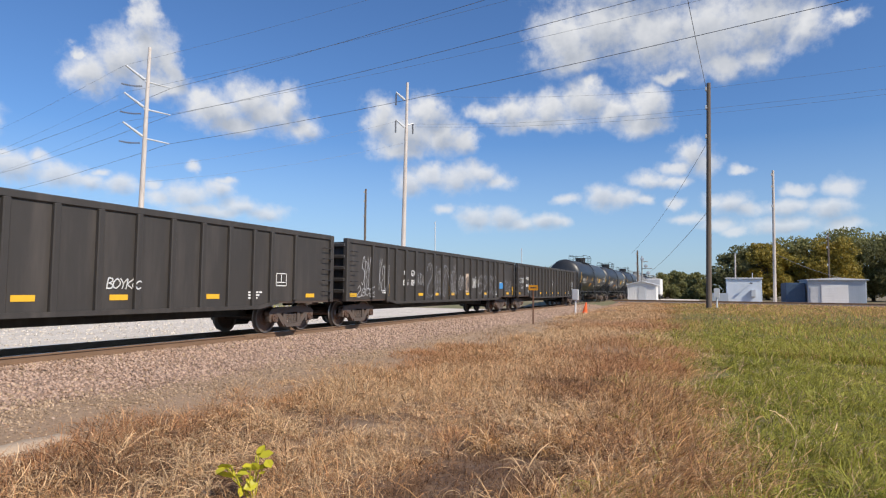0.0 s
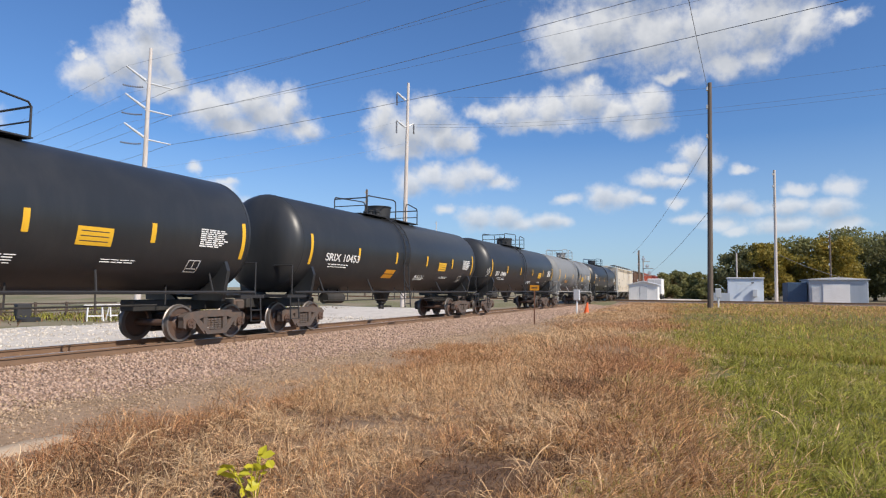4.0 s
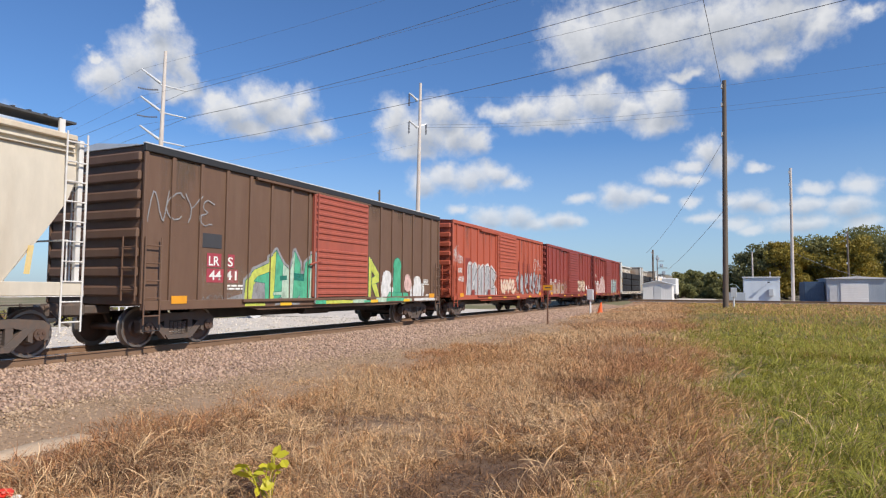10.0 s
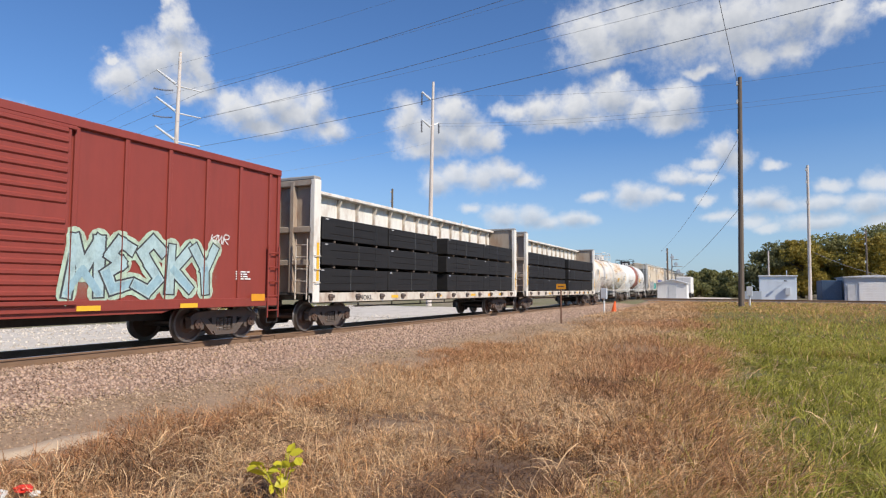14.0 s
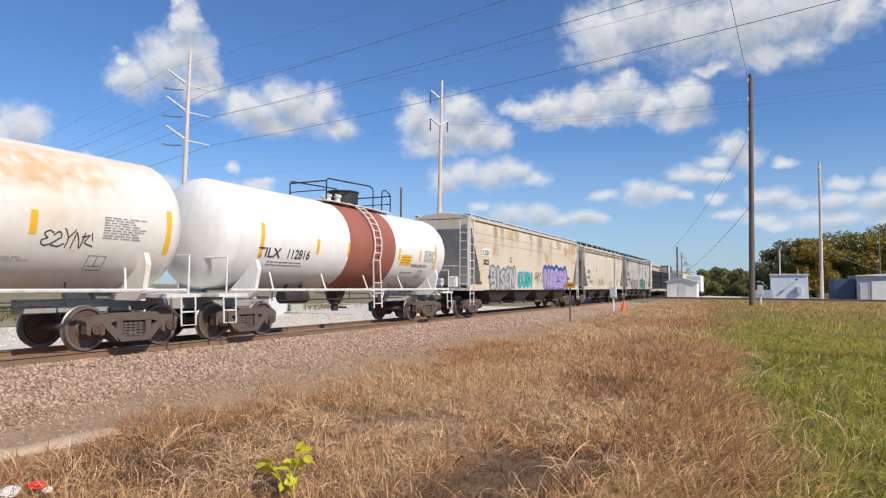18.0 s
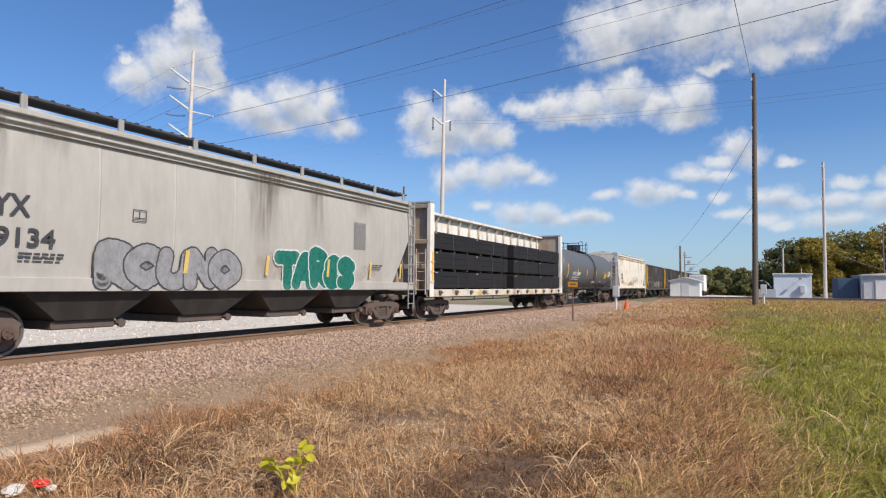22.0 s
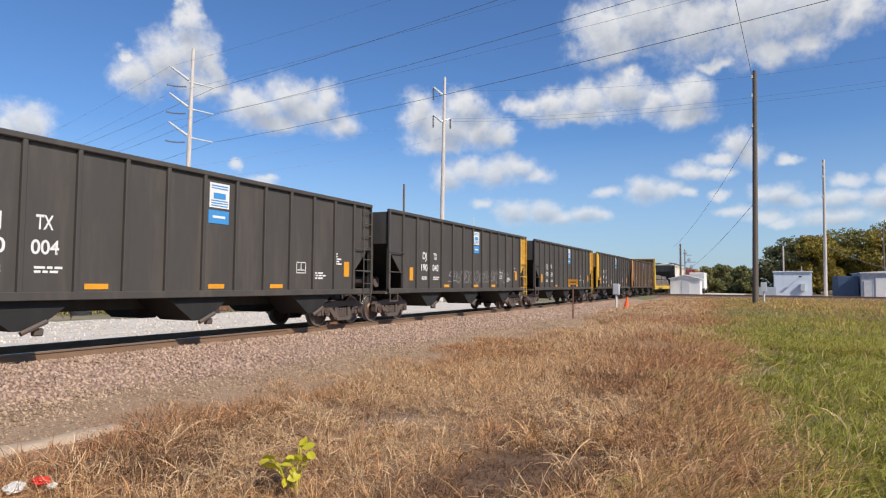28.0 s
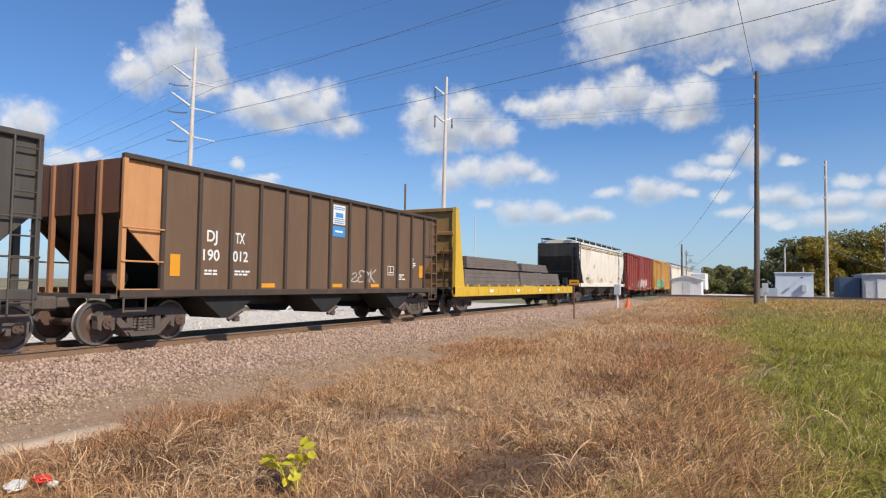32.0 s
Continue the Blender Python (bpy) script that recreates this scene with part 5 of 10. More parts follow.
def signal_mast():
    root = thing("railway_signal", (95.0, 9.3, 0.28), "dark railway signal mast with stacked heads and a ladder", "signal")
    bm = B()
    bar(bm, (0, 0, -0.2), (0, 0, 6.4), 0.09, 8)
    part("mast", bm, M["grey_iron"], root)
    for z, y in ((5.9, 0.0), (4.9, -0.5), (3.9, -0.8)):
        bm = B()
        bar(bm, (0, 0, z - 0.3), (0, y - 0.9, z - 0.3), 0.05, 6)
        part("bracket", bm, M["grey_iron"], root)
        bm = B()
        bar(bm, (-0.12, y - 0.05, z + 0.05), (0.12, y - 0.05, z + 0.05), 0.26, 12)
        bar(bm, (-0.3, y - 0.05, z + 0.05), (-0.12, y - 0.05, z + 0.05), 0.1, 8)
        part("signal_head", bm, M["siding_grey"], root, "round grey signal head")


def relay_post():
    z0 = 0.16
    root = thing("relay_post", (40.9, 8.15, z0), "grey relay box on a white post at the trackside", "relay box")
    bm = B()
    bar(bm, (0, 0, -0.2), (0, 0, 1.0), 0.06, 10)
    part("post", bm, M["siding_white"], root, "white post")
    bm = B()
    box(bm, -0.12, 0.12, -0.2, 0.2, 0.85, 1.55, 0.02)
    body = part("box", bm, M["galv"], root, "grey steel box")
    bm = B()
    box(bm, -0.135, -0.12, -0.17, 0.17, 0.9, 1.5, 0.004)
    part("lid", bm, M["galv"], body)
    cone = thing("traffic_cone", (41.3, 7.62, z0), "leaning faded orange traffic cone on the ballast edge", "cone")
    cone.rotation_euler = (radians(6), radians(3), 0)
    bm = B()
    bar(bm, (0, 0, 0.03), (0, 0, 0.72), 0.17, 16, 0.045)
    part("body", bm, M["cone"], cone, smooth=True)
    bm = B()
    box(bm, -0.2, 0.2, -0.2, 0.2, 0, 0.04, 0.01)
    part("base", bm, M["cone"], cone)
    sign = thing("marker_sign", (29.3, 7.85, 0.04), "small yellow-orange marker sign on a rusty stake", "sign")
    bm = B()
    box(bm, -0.025, 0.025, -0.03, 0.03, -0.2, 1.72, 0.004)
    part("stake", bm, M["rust"], sign)
    bm = B()
    box(bm, -0.035, -0.027, -0.24, 0.22, 1.6, 1.85)
    plate = part("plate", bm, M["orange_tape"], sign, "yellow-orange plate")
    bm = B()
    box(bm, -0.039, -0.036, -0.15, 0.13, 1.7, 1.75)
    part("marking", bm, M["dark_letter"], plate)
    meter = thing("meter_box", (55.2, -0.35, 0.27), "small pale meter box on a white post by the timber pole", "meter box")
    bm = B()
    bar(bm, (0, 0, -0.2), (0, 0, 1.0), 0.07, 8)
    part("post", bm, M["siding_white"], meter)
    bm = B()
    box(bm, -0.15, 0.15, -0.22, 0.22, 0.9, 1.65, 0.02)
    part("box", bm, M["galv"], meter)
    fence = thing("equipment_cabinet", (83.0, -0.9, 0.28), "low grey trackside cabinet beside the shelter", "cabinet")
    bm = B()
    box(bm, -0.3, 0.3, -0.9, 0.9, 0, 1.2, 0.02)
    part("body", bm, M["siding_grey"], fence)


def yard_clutter():
    """Loose things in the yard behind the track."""
    def sawhorse(x, y, rz):
        root = thing("sawhorse", (x, y, -0.5, 0, 0, rz), "white-painted timber sawhorse in the gravel yard", "sawhorse", "sawhorses")
        for a in (-0.45, 0.45):
            for b in (-1, 1):
                bm = B()
                bar(bm, (a, b * 0.3, 0), (a * 0.85, b * 0.05, 0.95), 0.04, 6)
                part("leg", bm, M["siding_white"], root)
        bm = B()
        box(bm, -0.6, 0.6, -0.06, 0.06, 0.92, 1.03, 0.01)
        part("beam", bm, M["siding_white"], root)
        bm = B()
        box(bm, -0.43, 0.43, -0.24, 0.24, 0.3, 0.36)
        part("brace", bm, M["siding_white"], root)
    sawhorse(27.0, 34.8, -30)
    sawhorse(28.3, 34.6, -10)

    def tyre(x, y, rx, r, label):
        root = thing("tyre", (x, y, -0.5 + (r if rx else 0.13), rx, 0, 15), label, "tyre", "old tyres")
        bm = B()
        lathe(bm, [(-0.12, r * 0.58), (-0.13, r * 0.85), (-0.09, r), (0.09, r), (0.13, r * 0.85), (0.12, r * 0.58), (-0.12, r * 0.58)], (0, 0, 0), 20, "z")
        part("casing", bm, M["tyre"], root, smooth=True)
    tyre(24.7, 37.4, 0, 0.6, "old black tyre lying in the yard dirt")
    tyre(30.6, 32.6, 0, 0.5, "old black tyre lying on the gravel")
    reel = thing("steel_reel", (34.8, 30.5, 0.18, 0, 0, 62), "grey steel drum reel standing in the gravel yard", "reel")
    bm = B()
    lathe(bm, [(-0.5, 0.62), (-0.42, 0.62), (-0.42, 0.3), (0.42, 0.3), (0.42, 0.62), (0.5, 0.62)], (0, 0, 0), 24, "x")
    part("drum", bm, M["galv"], reel)
    for i, (x, y, sx, sy, sz, m, lab, name) in enumerate([
            (34.5, 35.8, 1.1, 0.8, 0.8, "rust", "rusty steel bin in the yard", "steel_bin"), (31.0, 36.4, 1.4, 0.6, 0.35, "concrete", "grey concrete block in the yard", "concrete_block"),
            (40.5, 33.5, 1.8, 1.0, 0.6, "concrete", "grey concrete block in the yard", "concrete_block"), (26.0, 40.0, 0.8, 0.8, 1.0, "black_iron", "dark steel barrel in the yard", "steel_bin")]):
        root = thing(name, (x, y, -0.5, 0, 0, i * 23), lab, name.split("_")[1])
        bm = B()
        box(bm, -sx / 2, sx / 2, -sy / 2, sy / 2, 0, sz, 0.04)
        body = part("body", bm, M[m], root)
        for s in (-1, 1):
            bm = B()
            box(bm, s * sx * 0.3 - 0.04, s * sx * 0.3 + 0.04, -sy / 2 - 0.02, -sy / 2, 0.02, sz - 0.04)
            part("rib", bm, M[m], body)
    fence = thing("pipe_fence", (12, 12.0, -0.5), "low dark timber rack with posts along the yard", "fence")
    for x in np.arange(-4, 22.5, 2.2):
        bm = B()
        bar(bm, (x, 29.5, -0.1), (x, 29.5, 1.05), 0.09, 8)
        part("post", bm, M["tie"], fence)
    for z in (0.45, 0.95):
        bm = B()
        bar(bm, (-5, 29.5, z), (22, 29.5, z), 0.05, 6)
        part("fence_rail", bm, M["tie"], fence)


def roadside_weed():
    root = thing("weed", (3.92, 3.22, float(ground_z(3.92, 3.22))), "yellow-green broad-leaved weed among dry grass", "weed")
    rnd = random.Random(3)
    tips = []
    for k in range(9):
        bm = B()
        p = [Vector((0, 0, 0))]
        d = Vector((rnd.uniform(-0.5, 0.2), rnd.uniform(-0.2, 0.75), 0.8)).normalized()
        for j in range(4):
            p.append(p[-1] + d * 0.095)
            d = (d + Vector((rnd.uniform(-0.2, 0.2), rnd.uniform(-0.2, 0.2), -0.02))).normalized()
        pipe(bm, p, 0.004, 5)
        tips += p[2:]
        part("stem", bm, M["weed_leaf"], root)
    for p in tips:
        bm = B()
        a, s = rnd.uniform(0, 6.28), rnd.uniform(0.04, 0.085)
        m = Matrix.Translation(p) @ Euler((rnd.uniform(-0.9, 0.9), rnd.uniform(-0.9, 0.9), a)).to_matrix().to_4x4()
        out = [(0, 0, 0), (0.5, -0.55, 0.06), (1.1, -0.6, 0.02), (1.7, 0, -0.12), (1.1, 0.6, 0.02), (0.5, 0.55, 0.06)]
        vs = [bm.verts.new(m @ (Vector(o) * s)) for o in out]
        mid = bm.verts.new(m @ (Vector((0.9, 0, -0.08)) * s))
        for i in range(6):
            bm.faces.new((vs[i], vs[(i + 1) % 6], mid))
        part("leaf", bm, M["weed_leaf"], root)


def box_truck():
    root = thing("box_truck", (107.0, 8.75, 0.28), "white box truck parked on the gravel drive", "truck")
    bm = B()
    box(bm, 0, 5.2, -1.1, 1.1, 0.85, 3.35, 0.05)
    part("cargo_box", bm, M["siding_white"], root)
    bm = B()
    box(bm, 5.3, 7.1, -1.0, 1.0, 0.6, 2.3, 0.15)
    part("cab", bm, M["siding_white"], root)
    bm = B()
    box(bm, 0.1, 7.0, -0.45, 0.45, 0.55, 0.85)
    part("chassis", bm, M["black_iron"], root)
    for x in (1.2, 6.2):
        for y in (-0.9, 0.9):
            bm = B()
            bar(bm, (x, y - 0.14, 0.42), (x, y + 0.14, 0.42), 0.42, 16)
            part("wheel", bm, M["tyre"], root)
    bm = B()
    box(bm, -0.03, -0.01, -1.0, -0.02, 0.95, 3.2)
    part("rear_door", bm, M["door_grey"], root)
    bm = B()
    box(bm, -0.03, -0.01, 0.02, 1.0, 0.95, 3.2)
    part("rear_door", bm, M["door_grey"], root)


def litter():
    for name, at, mat, lab, s in (("plastic_wrapper", (3.10, 5.11, 0.09), "litter_red", "crumpled red plastic wrapper in dry grass", 0.07),
                                  ("plastic_bag", (2.93, 5.17, 0.07), "litter_white", "crumpled dirty white plastic bag in dry grass", 0.085),
                                  ("paper_scrap", (3.12, 5.0, 0.06), "litter_white", "scrap of white paper in dry grass", 0.045)):
        rnd = random.Random(len(name))
        bm = B()
        bmesh.ops.create_icosphere(bm, subdivisions=3, radius=1.0)
        for v in bm.verts:
            k = 1 + 0.5 * noise.noise(v.co * 2.3 + Vector((len(name), 0, 0)))
            v.co = Vector((v.co.x * s * 1.2 * k, v.co.y * s * 0.8 * k, v.co.z * s * 0.42 * k))
        ob = part(name, bm, M[mat], None, smooth=False)
        ob.matrix_basis = pose(*at, 0, 0, rnd.uniform(0, 90))
        tagged(ob, lab, "litter")


hut()
box_truck()
bungalow()
grey_shed()
transmission_pole(P1, 24.0, ARM_Z, "tall bleached timber transmission pole with steel davit arms", 1)
transmission_pole(P2, 24.0, (21.6, 18.6), "tall slender timber transmission pole with two arms", 0.6)
transmission_pole(PN, 24.6, (21.0, 18.4, 15.6), "tall bleached timber transmission pole with steel davit arms", 1)
transmission_pole(P0, 23.0, (19.4, 16.8, 14.0), "tall bleached timber transmission pole with steel davit arms", 1)
simple_pole((54.6, 0.25), 0.27, 18.35, 0.23, 0.16, M["pole_wood"], "tall dark weathered timber utility pole in the field", (0, -0.25))
simple_pole((86.0, -7.0), 0.28, 16.3, 0.2, 0.14, M["pole_pale"], "slim pale utility pole behind the crossing track", (0, -0.1))
simple_pole((96.0, 10.0), 0.28, 7.3, 0.16, 0.12, M["pole_wood"], "short dark utility pole near the white shed", (0, 0))
simple_pole((86.3, 50.5), -0.3, 17.7, 0.22, 0.16, M["pole_wood"], "dark utility pole behind the railway yard", (0, 0))
simple_pole((100.0, -14.8), 0.28, 9.6, 0.15, 0.1, M["pole_wood"], "thin utility pole behind the metal shed", (0, 0))
simple_pole((105.0, -3.3), 0.28, 7.2, 0.13, 0.1, M["pole_pale"], "thin pole in front of the trees", (0, 0), False)
simple_pole((169.0, 75.0), 0.2, 21.3, 0.2, 0.12, M["galv"], "distant slim steel pole with fittings", (0, 0))
simple_pole((240.0, 69.0), 0.2, 17.7, 0.24, 0.16, M["galv"], "distant slim steel pole with fittings", (0, 0))
wires()
signal_mast()
relay_post()
yard_clutter()
roadside_weed()
litter()
# ---------------------------------------------------------------- the train

HW = 1.58          # half width of a car
FONT = bpy.data.curves.new("lettering", "FONT")
MESHES = {}


def lettering(parent, text, x, z, h, mat, y=-HW - 0.006, name="lettering", roll=None, x1=None):
    """Painted characters on the side that faces the field; roll = (radius, height of the axis) lays them on a tank."""
    FONT.body, FONT.size, FONT.offset = text, h * 1.34, h * 0.024
    holder = bpy.data.objects.new("lettering_curve", FONT)
    me = bpy.data.meshes.new_from_object(holder)
    bpy.data.objects.remove(holder)
    co = np.empty(len(me.vertices) * 3)
    me.vertices.foreach_get("co", co)
    co = co.reshape(-1, 3)
    low, high = co[:, 0].min(), co[:, 0].max()
    px, pz = x + (co[:, 0] - low) * ((x1 - x) / (high - low) if x1 is not None else 1.0), z + co[:, 1]
    py = np.full(len(px), y)
    if roll:
        r, zc = roll
        py = -np.sqrt(np.maximum(0.01, (r + 0.008) ** 2 - (pz - zc) ** 2))
    me.vertices.foreach_set("co", np.stack([px, py, pz], -1).reshape(-1))
    me.materials.clear()
    me.materials.append(mat)
    me.update()
    return adopt(new(name, me), parent)


def plate(parent, name, x0, x1, z0, z1, mat, y=-HW, label="", roll=None, skew=0.0, thick=0.006, n=6):
    """A flat painted panel or strip of tape, a few millimetres proud."""
    vs, fs = [], []
    for i in range(n + 1):
        z = z0 + (z1 - z0) * i / n
        yy = y - thick
        if roll:
            r, zc = roll
            yy = -math.sqrt(max(0.01, (r + thick) ** 2 - (z - zc) ** 2))
        s = skew * i / n
        vs += [(x0 + s, yy, z), (x1 + s, yy, z)]
    for i in range(n):
        fs.append((2 * i, 2 * i + 1, 2 * i + 3, 2 * i + 2))
    return adopt(new(name, mesh_of(name, vs, fs, mat)), parent, label)


def small_print(parent, x, z, w, rows, mat, y=-HW, roll=None, h=0.045):
    """Writing too small to read: bars."""
    rnd = random.Random(int(x * 100) + rows)
    vs, fs = [], []
    for r in range(rows):
        zz, xx = z - r * h * 1.7, x
        while xx < x + w * (0.75 + 0.25 * rnd.random()):
            l = 0.08 + 0.16 * rnd.random()
            yy = y - 0.007
            if roll:
                yy = -math.sqrt(max(0.01, (roll[0] + 0.008) ** 2 - (zz - roll[1]) ** 2))
            k = len(vs)
            vs += [(xx, yy, zz), (xx + l, yy, zz), (xx + l, yy, zz + h), (xx, yy, zz + h)]
            fs.append((k, k + 1, k + 2, k + 3))
            xx += l + 0.035
    return adopt(new("small_print", mesh_of("small_print", vs, fs, mat)), parent, "rows of small painted print")


# skeletons of sprayed forms in a unit box: hooks, bolts and loops that run into one another
STROKES = [
    [[(0.0, 0.1), (0.3, 0.0), (0.45, 0.5), (0.2, 0.95), (0.75, 0.8), (1.1, 0.35)]],
    [[(0.1, 0.75), (0.45, 1.0), (0.75, 0.65), (0.4, 0.4), (0.15, 0.1), (0.7, 0.0), (1.15, 0.25)]],
    [[(-0.1, 0.3), (0.2, 0.9), (0.35, 0.15), (0.65, 0.85), (0.8, 0.05), (1.1, 0.6)]],
    [[(0.0, 0.0), (0.2, 0.55), (0.6, 1.0), (0.95, 0.6), (0.55, 0.3), (0.3, 0.6)]],
    [[(0.15, 0.95), (0.1, 0.35), (0.5, 0.0), (0.85, 0.3), (0.7, 0.75), (1.1, 1.0)], [(0.4, 0.5), (0.62, 0.5)]],
    [[(-0.1, 0.65), (0.5, 0.8), (0.25, 0.3), (1.05, 0.1)], [(0.65, 1.0), (0.9, 0.45)]],
    [[(0.05, 0.2), (0.5, 0.1), (0.95, 0.4), (0.6, 0.6), (0.1, 0.65), (0.5, 1.0), (1.0, 0.85)]],
]
RIBS = {}      # per car: stretches of the side that stand proud
FLOOR = {}     # per car: lower edge of the side


def spray(parent, shapes, mat, y, roll, lift, label, name="graffiti"):
    """Lays flat shapes on a car's side, over the posts too, or round a tank."""
    vs, fs = [], []
    cuts = RIBS.get(parent.name, []) if not roll else []

    def side(pts, x, keep_right):
        out = []
        for (ax, az), (bx, bz) in zip(pts, pts[1:] + pts[:1]):
            ina, inb = (ax >= x) == keep_right, (bx >= x) == keep_right
            if ina:
                out.append((ax, az))
            if ina != inb and abs(bx - ax) > 1e-9:
                u = (x - ax) / (bx - ax)
                out.append((x, az + (bz - az) * u))
        return out

    def put(pts, yy, lay):
        if len(pts) < 3:
            return
        k = len(vs)
        for px, pz in pts:
            pz = max(pz, FLOOR.get(parent.name, 0.0))
            q = yy - lay if not roll else -math.sqrt(max(0.01, (roll[0] + lay) ** 2 - (pz - roll[1]) ** 2))
            vs.append((px, q, pz))
        fs.append(tuple(range(k, k + len(pts))))

    for n, (pts, extra) in enumerate(shapes):
        lay = lift + extra + 0.00002 * n
        rest = pts
        for x0, x1, yr in cuts:
            if len(rest) < 3 or max(p[0] for p in rest) < x0 or min(p[0] for p in rest) > x1:
                continue
            put(side(rest, x0, False), y, lay)
            mid = side(side(rest, x0, True), x1, False)
            put(mid, min(y, yr), lay)
            rest = side(rest, x1, True)
        put(rest, y, lay)
    o = adopt(new(name, mesh_of(name, vs, fs, mat)), parent, label)
    o["kind"] = "stuff"
    return o


def stroke(line, t, rounded, grow=0.0):
    """The shapes of one fat brush line."""
    out = []
    r = t / 2 + grow
    for (ax, az), (bx, bz) in zip(line, line[1:]):
        dx, dz = bx - ax, bz - az
        l = math.hypot(dx, dz) or 1
        ux, uz = dx / l, dz / l
        e = 0 if rounded else r * 0.75
        ox, oz = -uz * r, ux * r
        out.append([(ax - ux * e + ox, az - uz * e + oz), (ax - ux * e - ox, az - uz * e - oz), (bx + ux * e - ox * 0.85, bz + uz * e - oz * 0.85), (bx + ux * e + ox * 0.85, bz + uz * e + oz * 0.85)])
    if rounded:
        for px, pz in line:
            out.append([(px + r * math.cos(a * 0.571), pz + r * math.sin(a * 0.571)) for a in range(11)])
    return out


# skeletons of letters in a unit box
GLYPH = {}
GLYPH["A"] = [[(0.05, 0.0), (0.36, 0.92), (0.62, 0.92), (0.95, 0.0)], [(0.28, 0.36), (0.72, 0.36)]]
GLYPH["B"] = [[(0.2, 0.0), (0.15, 0.5), (0.2, 1.0), (0.68, 0.95), (0.74, 0.68), (0.4, 0.52), (0.85, 0.38), (0.8, 0.06), (0.2, 0.0)]]
GLYPH["C"] = [[(0.9, 0.85), (0.5, 1.0), (0.1, 0.65), (0.1, 0.35), (0.5, 0.0), (0.9, 0.15)]]
GLYPH["E"] = [[(0.88, 0.86), (0.45, 1.0), (0.18, 0.74), (0.55, 0.52), (0.14, 0.34), (0.36, 0.02), (0.92, 0.1)]]
GLYPH["H"] = [[(0.15, 0.0), (0.15, 1.0)], [(0.85, 0.0), (0.85, 1.0)], [(0.15, 0.5), (0.85, 0.5)]]
GLYPH["I"] = [[(0.5, 0.0), (0.5, 1.0)]]
GLYPH["K"] = [[(0.15, 0.0), (0.15, 1.0)], [(0.88, 1.0), (0.25, 0.5), (0.95, 0.0)]]
GLYPH["M"] = [[(0.02, 0.0), (0.15, 1.0), (0.5, 0.4), (0.85, 1.0), (0.98, 0.0)]]
GLYPH["N"] = [[(0.1, 0.0), (0.14, 0.95), (0.5, 0.55), (0.84, 0.06), (0.9, 1.0)]]
GLYPH["O"] = [[(0.5, 0.0), (0.1, 0.3), (0.1, 0.7), (0.5, 1.0), (0.9, 0.7), (0.9, 0.3), (0.5, 0.0)]]
GLYPH["P"] = [[(0.2, 0.0), (0.2, 1.0), (0.8, 0.95), (0.8, 0.55), (0.2, 0.45)]]
GLYPH["R"] = [[(0.15, 0.0), (0.15, 1.0), (0.78, 0.95), (0.78, 0.58), (0.25, 0.48), (0.9, 0.0)]]
GLYPH["S"] = [[(0.9, 0.82), (0.5, 1.0), (0.14, 0.76), (0.5, 0.5), (0.86, 0.25), (0.5, 0.0), (0.08, 0.14)]]
GLYPH["T"] = [[(0.02, 0.95), (0.98, 0.95)], [(0.5, 0.95), (0.5, 0.0)]]
GLYPH["U"] = [[(0.12, 1.0), (0.12, 0.3), (0.5, 0.0), (0.88, 0.3), (0.88, 1.0)]]
GLYPH["Y"] = [[(0.05, 1.0), (0.5, 0.5), (0.48, 0.0)], [(0.5, 0.5), (0.95, 1.0)]]


def flowing(pts, n=4):
    """A smooth line through the points."""
    out = []
    ends = [pts[0]] + list(pts) + [pts[-1]]
    for a, b, c, d in zip(ends, ends[1:], ends[2:], ends[3:]):
        for k in range(n):
            t = k / n
            out.append(tuple(0.5 * (2 * b[i] + (c[i] - a[i]) * t + (2 * a[i] - 5 * b[i] + 4 * c[i] - d[i]) * t * t + (3 * b[i] - a[i] - 3 * c[i] + d[i]) * t ** 3) for i in (0, 1)))
    return out + [pts[-1]]


